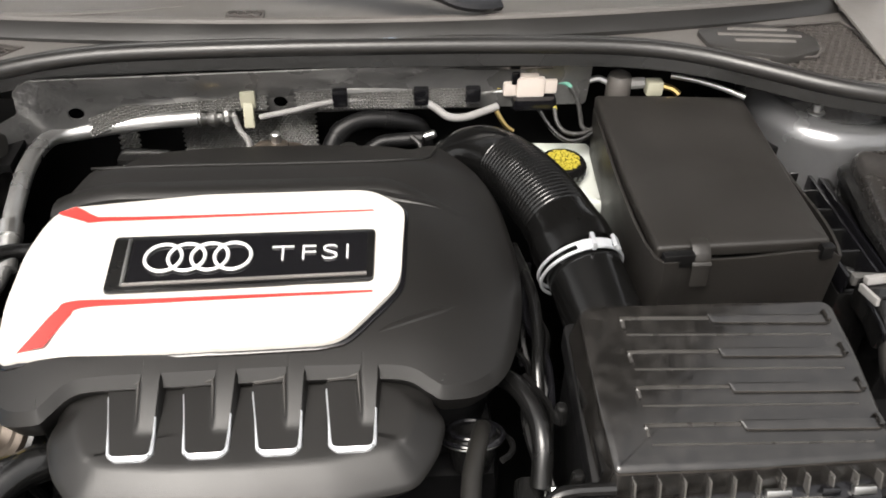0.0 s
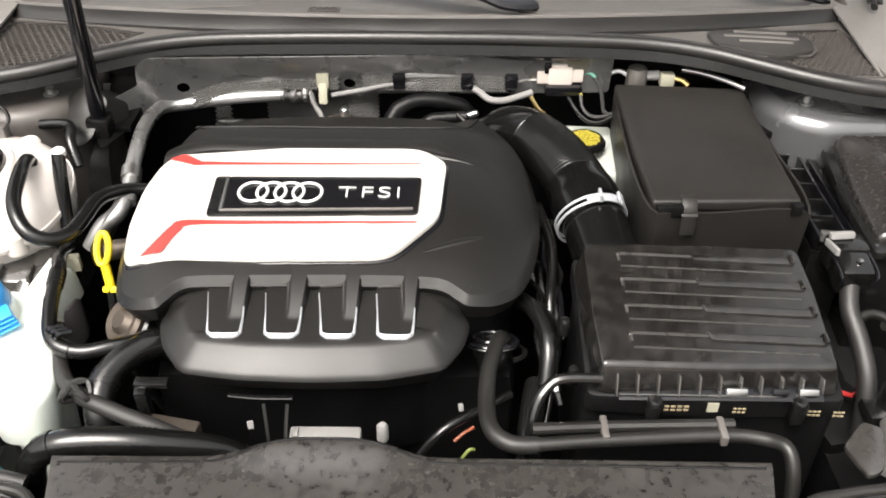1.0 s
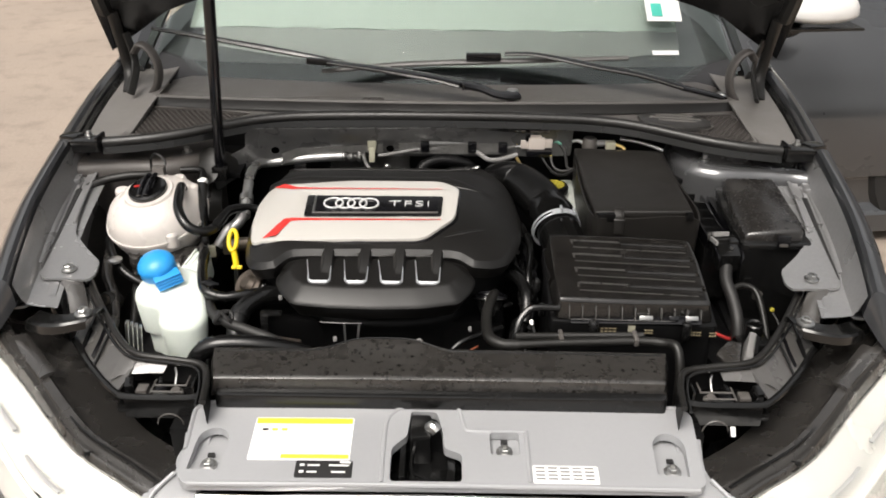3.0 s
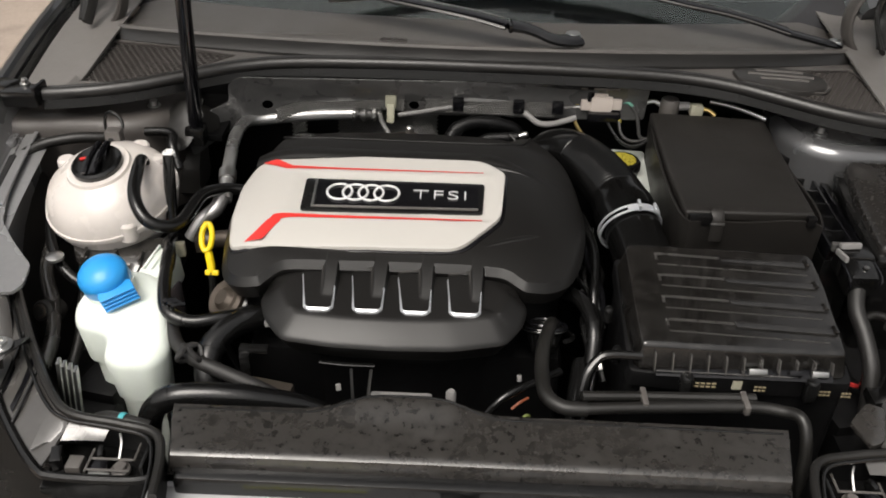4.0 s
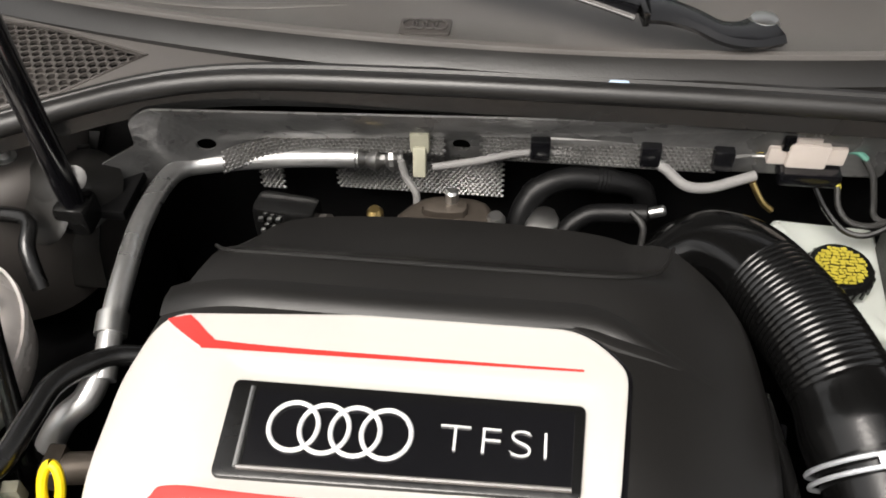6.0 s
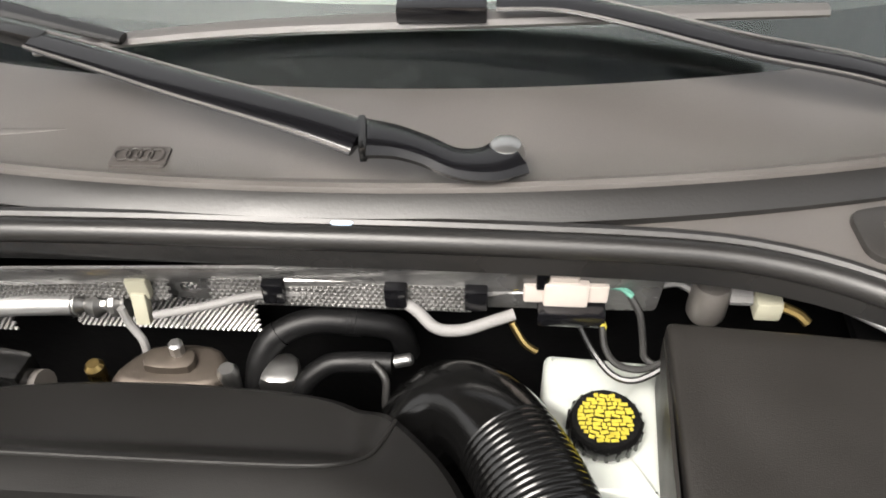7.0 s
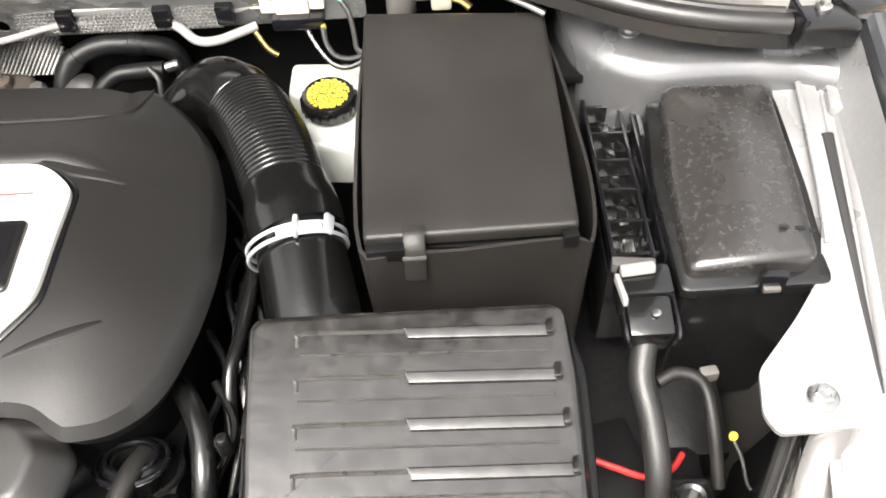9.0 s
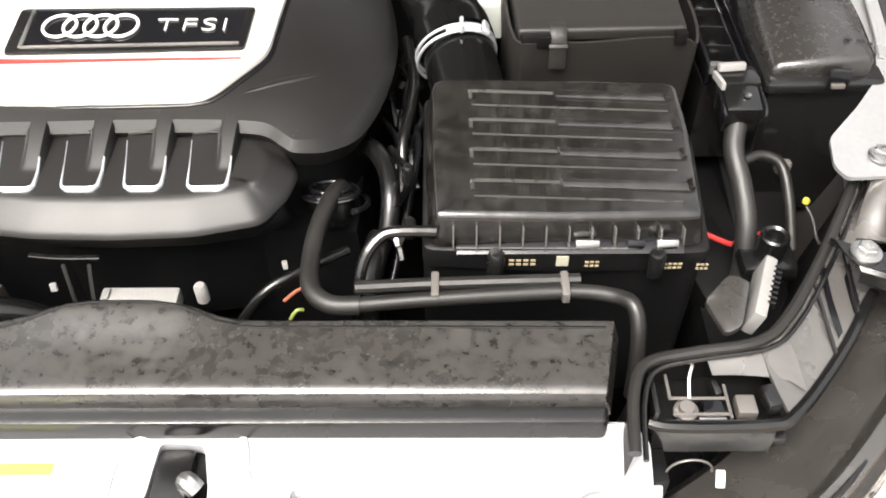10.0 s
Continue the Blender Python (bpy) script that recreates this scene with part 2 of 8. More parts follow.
def tube(bm, pts, r, seg=12, step=6, caps=True, flat=1.0, raw=False):
    """A round bar or hose along pts; r: radius, or a function of the share of the length; flat: squash across."""
    path = [Vector(q) for q in pts] if raw else smooth_path(pts, step)
    n = len(path)
    rings = []
    prev = None
    for i, q in enumerate(path):
        d = (path[min(i + 1, n - 1)] - path[max(i - 1, 0)]).normalized()
        if prev is None:
            u = d.orthogonal().normalized() if abs(d.z) > 0.9 else d.cross(Vector((0, 0, 1))).normalized()
        else:
            u = (prev - d * prev.dot(d)).normalized()
        prev = u
        v = u.cross(d)
        rad = r(i / (n - 1)) if callable(r) else r
        rings.append([bm.verts.new(q + (u * math.cos(a) + v * math.sin(a) * flat) * rad) for a in (2 * math.pi * k / seg for k in range(seg))])
    for a, b in zip(rings, rings[1:]):
        for k in range(seg):
            bm.faces.new((a[k], a[(k + 1) % seg], b[(k + 1) % seg], b[k]))
    if caps:
        bm.faces.new(rings[0][::-1])
        bm.faces.new(rings[-1])
    return bm


def lathe(bm, prof, m, seg=32):
    """A turned form: prof is (radius, height) from one end to the other; m: its pose."""
    rings = []
    for r, z in prof:
        if r < 1e-6:
            rings.append([bm.verts.new(m @ Vector((0, 0, z)))])
        else:
            rings.append([bm.verts.new(m @ Vector((r * math.cos(2 * math.pi * k / seg), r * math.sin(2 * math.pi * k / seg), z))) for k in range(seg)])
    for a, b in zip(rings, rings[1:]):
        for k in range(seg):
            q = (k + 1) % seg
            if len(a) == 1 and len(b) == 1:
                continue
            if len(a) == 1:
                bm.faces.new((a[0], b[q], b[k]))
            elif len(b) == 1:
                bm.faces.new((a[k], a[q], b[0]))
            else:
                bm.faces.new((a[k], a[q], b[q], b[k]))
    for ring, end in ((rings[0], True), (rings[-1], False)):
        if len(ring) > 1:
            bm.faces.new(ring if end else ring[::-1])
    return bm


def plate(bm, outline, zf, thick, radius=0.004, rounds=2, rings=0, centre=None, draft=0.0, insets=()):
    """A moulded cover over an outline: a top that follows zf(x, y), a rounded edge, walls of that thickness (draft: how far they spread)."""
    pts = [Vector((x, y)) for x, y in outline]
    n = len(pts)
    area = sum(pts[i].x * pts[(i + 1) % n].y - pts[(i + 1) % n].x * pts[i].y for i in range(n))
    if area < 0:
        pts.reverse()
    nor = []
    for i in range(n):
        a, b = pts[i] - pts[i - 1], pts[(i + 1) % n] - pts[i]
        na, nb = Vector((-a.y, a.x)).normalized(), Vector((-b.y, b.x)).normalized()
        s = na + nb
        nor.append(s / max(0.35, s.length_squared / 2))
    f = zf if callable(zf) else (lambda x, y: zf)

    def ring(d, drop):
        out = []
        for p, k in zip(pts, nor):
            q = p + k * d
            out.append(bm.verts.new((q.x, q.y, f(q.x, q.y) - drop)))
        return out
    rows = [ring(-draft, thick), ring(0, radius)]
    for k in range(1, rounds + 1):
        a = k / rounds * math.pi / 2
        rows.append(ring(radius * (1 - math.cos(a)), radius * (1 - math.sin(a))))
    for d in insets:
        rows.append(ring(d, 0))
    if rings:
        c = Vector(centre) if centre else sum(pts, Vector((0, 0))) / n
        edge = [p + k * (insets[-1] if insets else radius) for p, k in zip(pts, nor)]
        for k in range(1, rings):
            w = 1 - k / rings
            rows.append([bm.verts.new((q.x, q.y, f(q.x, q.y))) for q in (c + (p - c) * w for p in edge)])
    for a, b in zip(rows, rows[1:]):
        for k in range(n):
            bm.faces.new((a[k], a[(k + 1) % n], b[(k + 1) % n], b[k]))
    if rings:
        top = bm.verts.new((c.x, c.y, f(c.x, c.y)))
        for k in range(n):
            bm.faces.new((rows[-1][k], rows[-1][(k + 1) % n], top))
    else:
        bm.faces.new(rows[-1])
    bm.faces.new(rows[0][::-1])
    return bm


def rounded(pts, step=4):
    return [(q.x, q.y) for q in smooth_path([(x, y, 0) for x, y in pts], step, True)]


def corners(pts, r=0.008, k=4):
    """An outline with its corners rounded."""
    out = []
    n = len(pts)
    for i in range(n):
        p, a, b = Vector(pts[i]), Vector(pts[i - 1]), Vector(pts[(i + 1) % n])
        da, db = (a - p), (b - p)
        ra = min(r, da.length * 0.45)
        rb = min(r, db.length * 0.45)
        s, e = p + da.normalized() * ra, p + db.normalized() * rb
        for j in range(k + 1):
            t = j / k
            q = s * (1 - t) ** 2 + p * 2 * t * (1 - t) + e * t * t
            out.append((q.x, q.y))
    return out


def holed(bm, outer, holes, zf, thick):
    """A sheet with openings cut through it."""
    f = zf if callable(zf) else (lambda x, y: zf)
    edges = []
    for loop in (outer, *holes):
        vs = [bm.verts.new((x, y, f(x, y))) for x, y in loop]
        edges += [bm.edges.new((vs[i], vs[(i + 1) % len(vs)])) for i in range(len(vs))]
    bmesh.ops.triangle_fill(bm, use_beauty=True, use_dissolve=False, edges=edges)
    up = [fc for fc in bm.faces]
    for fc in up:
        if fc.normal.z < 0:
            fc.normal_flip()
    ret = bmesh.ops.extrude_face_region(bm, geom=up)
    bmesh.ops.translate(bm, verts=[g for g in ret["geom"] if isinstance(g, bmesh.types.BMVert)], vec=(0, 0, -thick))
    return bm


def sheet(bm, rows, closed=False):
    """A surface through rows of points."""
    g = [[bm.verts.new(p) for p in r] for r in rows]
    for a, b in zip(g, g[1:]):
        for k in range(len(a) - (0 if closed else 1)):
            q = (k + 1) % len(a)
            bm.faces.new((a[k], a[q], b[q], b[k]))
    return bm


def solid(bm, t):
    """Gives an open surface a thickness, downwards along its normals."""
    bmesh.ops.recalc_face_normals(bm, faces=bm.faces)
    bmesh.ops.solidify(bm, geom=bm.faces[:], thickness=t)
    return bm


def letters(body, size, depth=0.0008, spread=1.0):
    """The mesh of a line of writing, in the built-in font, from its left foot."""
    cu = bpy.data.curves.new("writing", "FONT")
    cu.body, cu.size, cu.extrude, cu.space_character = body, size, depth, spread
    cu.offset = -0.026 * size
    tmp = new("writing", cu)
    me = bpy.data.meshes.new_from_object(tmp.evaluated_get(bpy.context.evaluated_depsgraph_get()))
    bpy.data.objects.remove(tmp)
    bm = bmesh.new()
    bm.from_mesh(me)
    bpy.data.meshes.remove(me)
    return bm


def table(rows):
    """A smooth function through (x, value) rows."""
    xs, ys = [r[0] for r in rows], [r[1] for r in rows]

    def f(x):
        if x <= xs[0]:
            return ys[0]
        for i in range(len(xs) - 1):
            if x <= xs[i + 1]:
                t = (x - xs[i]) / (xs[i + 1] - xs[i])
                m0 = (ys[i + 1] - ys[max(i - 1, 0)]) / (xs[i + 1] - xs[max(i - 1, 0)])
                j = min(i + 2, len(xs) - 1)
                m1 = (ys[j] - ys[i]) / (xs[j] - xs[i])
                h = xs[i + 1] - xs[i]
                return (2 * t ** 3 - 3 * t * t + 1) * ys[i] + (t ** 3 - 2 * t * t + t) * h * m0 + (3 * t * t - 2 * t ** 3) * ys[i + 1] + (t ** 3 - t * t) * h * m1
        return ys[-1]
    return f


def ease(t):
    t = min(1.0, max(0.0, t))
    return t * t * (3 - 2 * t)


def bolt(parent, x, y, z, r=0.008, mat=None, name="bolt", turn=(0, 0, 0)):
    """A flanged hexagon bolt."""
    bm = B()
    m = Matrix.Translation((x, y, z)) @ pose(0, 0, 0, *turn)
    lathe(bm, [(r * 1.5, -0.001), (r * 1.5, 0.0015), (r * 1.05, 0.0025)], m, 20)
    lathe(bm, [(r, 0.002), (r, 0.0075), (r * 0.85, 0.0085), (r * 0.55, 0.0085), (r * 0.5, 0.005)], m, 6)
    return part(name, bm, mat or M_STEEL, parent)

# ---- the ground ----
bm = B()
sheet(bm, [[(x, y, 0) for x in (-900, -40, -4, 0, 4, 40, 900)] for y in (-900, -40, -4, 0, 4, 40, 900)])
single("ground", bm, M_CONCRETE, "pale tan concrete ground under the car", "ground", kind="structure")

# ---- plain walls all round, out of view, added to dim the low sky ----
bm = B()
sheet(bm, [[(15 * math.cos(a), 15 * math.sin(a), z) for a in (2 * math.pi * k / 40 for k in range(40))] for z in (0, 0.3, 0.6, 1.0)], closed=True)
for v in bm.verts:
    v.co.z *= 1.8 + 3.5 * max(0.0, v.co.y / 15.0)
single("wall_dimming", solid(bm, 0.25), M_WALL, "unseen dull plain wall added to dim the low sky", "wall", kind="structure")

# ---- the car's body ----
car = thing("car", (0, 1.2, 0), "dark grey hatchback with its hood raised on a prop", "car")
crest_x = table([(-0.1, 0.55), (0.05, 0.618), (0.146, 0.640), (0.221, 0.656), (0.346, 0.680), (0.48, 0.700), (0.66, 0.714), (0.90, 0.738), (1.15, 0.752)])
crest_z = table([(-0.1, 0.74), (0.05, 0.79), (0.146, 0.825), (0.221, 0.85), (0.346, 0.88), (0.48, 0.905), (0.66, 0.93), (0.90, 0.95), (1.15, 0.965)])
YS = [0.245, 0.255] + [0.265 + 0.05 * i for i in range(19)]
for s in (-1, 1):
    bm = B()
    rows = []
    for y in YS:
        x, z = crest_x(y), crest_z(y)
        prof = [(-0.014, -0.045), (-0.012, -0.020), (-0.008, -0.004), (-0.002, 0.0), (0.006, -0.002), (0.020, -0.012), (0.034, -0.030), (0.044, -0.060), (0.052, -0.10),
                (0.062, -0.16), (0.075, -0.28), (0.085, -0.42), (0.08, -0.60)]
        k = 0.95 if y < 0.25 else 0.5 if y < 0.26 else 0.0
        rows.append([(s * (x + dx + (0.695 - x - dx) * k), y - 0.02 * k, (max(0.16 if y > 0.37 else 0.765, z + dz)) * (1 - k) + 0.760 * k) for dx, dz in prof])
    sheet(bm, rows)
    part("fender", bm, M_PAINT, car, "dark grey painted fender")
    # inner flange along the fender, and the plate that carries the lamp
    bm = B()
    rows = []
    for y in [0.30 + 0.05 * i for i in range(17)]:
        x, z = crest_x(y), crest_z(y)
        zr = min(z - 0.045, 0.780 + 0.11 * y + max(0, y - 0.6) * 0.12)
        inner = table([(0.30, 0.60), (0.42, 0.625), (0.55, 0.655), (0.72, 0.668), (0.80, 0.64), (1.10, 0.66)])(y)
        rows.append([(s * q, y, zz) for q, zz in ((inner - 0.004, zr - 0.10), (inner, zr - 0.012), (inner + 0.005, zr), (inner + 0.5 * (x - 0.052 - inner), zr + 0.001), (x - 0.052, zr), (x - 0.047, zr - 0.02))])
    sheet(bm, rows)
    part("inner_fender", bm, M_INNER, car, "grey inner fender flange")
    rail_z = table([(0.25, 0.812), (0.37, 0.822), (0.5, 0.842), (0.64, 0.862), (0.75, 0.87)])
    # painted wall from the fender's crest down to the flange, and the rubber-lined gutter behind it
    rows = []
    for y in [0.27 + 0.045 * i for i in range(11)]:
        x, z = crest_x(y), crest_z(y)
        rows.append([(s * q, y, h) for q, h in ((x - 0.013, z - 0.012), (x - 0.018, z - 0.030), (x - 0.022, rail_z(y) + 0.010), (x - 0.028, rail_z(y) + 0.001), (x - 0.045, rail_z(y) - 0.002), (x - 0.075, rail_z(y) - 0.004))])
    bm = B()
    sheet(bm, rows)
    part("fender_wall", bm, M_INNER, car)
    bm = B()
    rows = []
    for y in [0.70 + 0.05 * i for i in range(9)]:
        x, z = crest_x(y), crest_z(y)
        rows.append([(s * (x + dx), y, z + dz) for dx, dz in ((-0.034, -0.060), (-0.028, -0.036), (-0.024, -0.030), (-0.020, -0.031), (-0.016, -0.024), (-0.013, -0.016))])
    sheet(bm, rows)
    part("gutter", solid(bm, 0.002), M_BLACK, car)

    def oval(cx, cy, rx, ry, n=14):
        return [(s * (cx + rx * math.cos(2 * math.pi * k / n)), cy + ry * math.sin(2 * math.pi * k / n)) for k in range(n)]
    bm = B()
    out = [(0.640, 0.338), (0.566, 0.334), (0.558, 0.350), (0.563, 0.385), (0.600, 0.425), (0.630, 0.463), (0.645, 0.52), (0.655, 0.60), (0.664, 0.70), (0.680, 0.70), (0.668, 0.587), (0.658, 0.45), (0.650, 0.351)]
    holed(bm, corners([(s * x, y) for x, y in out], 0.006), [], lambda x, y: rail_z(y) + 0.005, 0.004)
    rail = part("fender_rail", bm, M_INNER, car, "grey painted metal rail bolted along the fender")
    bm = B()
    out = [(0.654, 0.362), (0.662, 0.45), (0.672, 0.587), (0.682, 0.68), (0.702, 0.68), (0.690, 0.50), (0.676, 0.37)]
    holed(bm, corners([(s * x, y) for x, y in out], 0.004), [oval(0.674, 0.420, 0.0075, 0.018)], lambda x, y: rail_z(y) + 0.002, 0.004)
    part("outer_flange", bm, M_INNER, rail)
    bm = B()
    out = [(0.644, 0.372), (0.700, 0.372), (0.690, 0.315), (0.668, 0.285), (0.650, 0.290), (0.648, 0.330)]
    holed(bm, corners([(s * x, y) for x, y in out], 0.005), [oval(0.664, 0.335, 0.008, 0.010), corners([(s * x, y) for x, y in ((0.664, 0.306), (0.677, 0.310), (0.677, 0.320), (0.664, 0.317))], 0.001, 1)], lambda x, y: 0.800, 0.004)
    part("lower_flange", bm, M_INNER, rail)
    bm = B()
    sheet(bm, [[(s * x, 0.374, z) for x in (0.645, 0.66, 0.676, 0.70)] for z in (0.826, 0.80, 0.79)])
    part("flange_step", bm, M_INNER, rail)
    bm = B()
    tube(bm, [(s * x, y, rail_z(y) + 0.0045) for x, y in ((0.650, 0.362), (0.656, 0.43), (0.664, 0.52), (0.671, 0.60))], lambda t: 0.0016 + 0.0042 * t, 8, flat=0.5)
    part("slit", bm, M_INK, rail, "dark slit beside the rail")
    bm = B()
    plate(bm, oval(0.682, 0.432, 0.010, 0.018), lambda x, y: rail_z(y) + 0.0035, 0.004, 0.0005, 1)
    part("oval_opening", bm, M_INK, rail, "dark oval opening")
    # embossed ribs of the rail
    for pts in ([(0.660, 0.66), (0.650, 0.55), (0.642, 0.49)],):
        bm = B()
        tube(bm, [(s * x, y, rail_z(y) + 0.006) for x, y in pts], 0.003, 8, flat=0.6)
        part("rib", bm, M_INNER, rail)
    bm = B()
    tube(bm, [(s * x, y, rail_z(y) + 0.003) for x, y in ((0.697, 0.635), (0.686, 0.54), (0.673, 0.45), (0.662, 0.38))], lambda t: 0.0115 - 0.004 * t, 12, flat=0.45)
    part("spine", bm, M_INNER, rail, "raised grey spine")
    bm = B()
    plate(bm, corners([(s * (0.70 + a), 0.64 + b) for a, b in ((-0.022, -0.018), (0.008, -0.018), (0.012, 0.02), (-0.016, 0.022))], 0.008), rail_z(0.64) + 0.009, 0.008, 0.003)
    part("boss", bm, M_INNER, rail)
    bolt(rail, s * 0.697, 0.64, rail_z(0.64) + 0.008, 0.007, M_INNER)
    bolt(rail, s * 0.604, 0.360, 0.828, 0.008)
    # strut tower and wheel housing under the flange
    bm = B()
    tower = [(0.452, 0.80), (0.458, 0.73), (0.478, 0.690), (0.512, 0.668), (0.545, 0.662), (0.60, 0.664), (0.66, 0.660), (0.72, 0.66), (0.72, 0.86), (0.50, 0.86)]
    plate(bm, rounded([(s * x, y) for x, y in tower], 4), lambda x, y: 0.892 - 0.10 * (abs(x) - 0.55) ** 2 - 0.03 * (0.75 - y), 0.16, 0.022, 4, 4)
    # left tower takes a darker grey, its shade put into the colour
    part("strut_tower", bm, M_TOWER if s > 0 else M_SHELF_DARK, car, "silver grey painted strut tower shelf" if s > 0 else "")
    bm = B()
    sheet(bm, [[(s * x, y, z) for x, z in ((0.50, 0.25), (0.56, 0.45), (0.60, 0.62), (0.645, 0.76), (0.668, 0.81))] for y in (0.36, 0.5, 0.65, 0.8, 0.95)])
    part("wheel_housing", bm, M_CAP, car)
    # upper rear flange beside the scuttle
    bm = B()
    rows = []
    for y in [0.70 + 0.06 * i for i in range(8)]:
        x, z = crest_x(y), crest_z(y)
        inner = 0.612 + 0.01 * (y - 0.7)
        rows.append([(s * (inner + (x - 0.024 - inner) * k), y, z - 0.030 + 0.006 * k - 0.004 * math.sin(k * math.pi) + 0.012 * (1 - k)) for k in (0, 0.25, 0.5, 0.75, 1.0)])
    sheet(bm, rows)
    part("hinge_shelf", solid(bm, 0.003), M_SHELF, car)

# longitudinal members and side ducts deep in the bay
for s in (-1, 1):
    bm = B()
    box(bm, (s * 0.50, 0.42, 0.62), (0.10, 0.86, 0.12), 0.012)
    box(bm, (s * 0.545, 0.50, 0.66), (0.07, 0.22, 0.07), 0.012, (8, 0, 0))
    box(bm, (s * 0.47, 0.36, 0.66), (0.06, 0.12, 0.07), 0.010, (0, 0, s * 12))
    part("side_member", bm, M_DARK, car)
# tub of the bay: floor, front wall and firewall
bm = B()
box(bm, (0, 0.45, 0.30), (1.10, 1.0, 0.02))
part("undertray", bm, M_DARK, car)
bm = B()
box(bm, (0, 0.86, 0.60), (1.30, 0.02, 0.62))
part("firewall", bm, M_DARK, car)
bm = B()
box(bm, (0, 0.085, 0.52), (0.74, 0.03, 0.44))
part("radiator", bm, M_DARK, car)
# bumper, grille bar and front closing
bm = B()
rows = []
for k in range(15):
    x = -0.84 + 0.12 * k
    bow = -0.10 + 0.38 * (abs(x) / 0.84) ** 2.6
    top = 0.715 - 0.05 * (abs(x) / 0.84) ** 2 if abs(x) < 0.40 else 0.60
    rows.append([(x, bow + 0.06, top), (x, bow + 0.01, top - 0.004), (x, bow - 0.008, top - 0.03), (x, bow - 0.03, 0.45), (x, bow - 0.02, 0.25), (x, bow + 0.1, 0.20)])
sheet(bm, rows)
part("bumper", bm, M_PAINT, car)
bm = B()
rows = []
for x in [-0.335 + 0.067 * k for k in range(11)]:
    bow = 0.045 * (abs(x) / 0.335) ** 3
    rows.append([(x, -0.036 + bow * 0.3 + dy, 0.728 - 0.02 * (abs(x) / 0.4) ** 2 + dz) for dy, dz in ((0.0, -0.010), (-0.002, 0.0), (-0.006, 0.0005), (-0.018, -0.008), (-0.030, -0.020), (-0.038, -0.034), (-0.040, -0.06))])
sheet(bm, rows)
part("grille_bar", bm, M_CHROME, car, "bright chrome bar along the grille's top")
bm = B()
plate(bm, corners([(-0.040, -0.084), (0.060, -0.084), (0.05, -0.060), (-0.03, -0.060)], 0.006), 0.734, 0.012, 0.003)
part("badge_mount", bm, M_GLOSS, car)

# hood: leaning back on its hinges, seen from below
def hood_at(x, v):
    return Vector((x, 1.07 - 0.53 * v, 1.0 + 0.848 * v))


rear_v = table([(0.0, 0.215), (0.25, 0.205), (0.42, 0.175), (0.61, 0.105), (0.66, 0.06), (0.74, 0.0)])
half_w = table([(0.0, 0.745), (0.3, 0.735), (0.7, 0.66), (1.05, 0.50)])
bm = B()
rows = []
for j in range(13):
    row = []
    for i in range(25):
        u = -1 + i / 12
        v0 = rear_v(abs(u) * 0.742)
        v = v0 + (1.08 - 0.10 * u * u - v0) * j / 12
        p = hood_at(u * half_w(v), v)
        p += Vector((0, 0.85, 0.5)) * (0.035 * (1 - u * u))
        row.append(p)
    rows.append(row)
sheet(bm, rows)
hood = part("hood", solid(bm, 0.004), M_HOOD, car, "raised dark grey hood")
bm = B()
rows = []
for j in range(9):
    row = []
    for i in range(21):
        u = (-1 + i / 10) * 0.99
        v0 = rear_v(abs(u) * 0.742) + 0.012
        v = v0 + (1.05 - 0.10 * u * u - v0) * j / 8
        p = hood_at(u * half_w(v), v)
        p += Vector((0, 0.85, 0.5)) * (0.035 * (1 - u * u) - 0.022 - (0.02 if 2 < i < 18 and 1 < j < 7 else 0.0))
        row.append(p)
    rows.append(row)
sheet(bm, rows)
part("hood_liner", solid(bm, 0.003), M_BLACK, hood)
for s in (-1, 1):
    bm = B()
    tube(bm, [hood_at(s * 0.70, 0.12) - Vector((0, 0.03, 0)), hood_at(s * 0.705, 0.03) - Vector((0, 0.035, 0.01)), (s * 0.70, 1.02, 0.96), (s * 0.69, 0.97, 0.93)], 0.012, 8, flat=0.4)
    tube(bm, [hood_at(s * 0.69, 0.06) - Vector((0, 0.03, 0)), (s * 0.675, 1.00, 0.985), (s * 0.67, 0.93, 0.94)], 0.009, 8, flat=0.5)
    part("hood_hinge", bm, M_DULL, car)
    bm = B()
    tube(bm, [(s * 0.672, 0.995, 1.012), (s * 0.655, 0.99, 1.030), (s * 0.632, 0.985, 1.015), (s * 0.620, 0.98, 0.985), (s * 0.624, 0.975, 0.950), (s * 0.645, 0.97, 0.918), (s * 0.668, 0.965, 0.905)], 0.014, 10, flat=0.5)
    part("hinge_boot", bm, M_SHELF_DARK, car, "folded grey rubber boot round the hinge")
    bm = B()
    tube(bm, [hood_at(s * 0.715, 0.10 + 0.02) - Vector((0, 0.025, 0)), hood_at(s * 0.70, 0.55) - Vector((0, 0.03, 0)), hood_at(s * 0.60, 0.9) - Vector((0, 0.02, 0))], 0.016, 8)
    part("hood_edge_bead", bm, M_DULL, hood)

# windscreen, roof, pillars, dashboard: closing the car behind
def glass_y(x):
    return 0.940 + 0.40 * x * x


def glass_z(x):
    return 0.966 - 0.09 * x * x


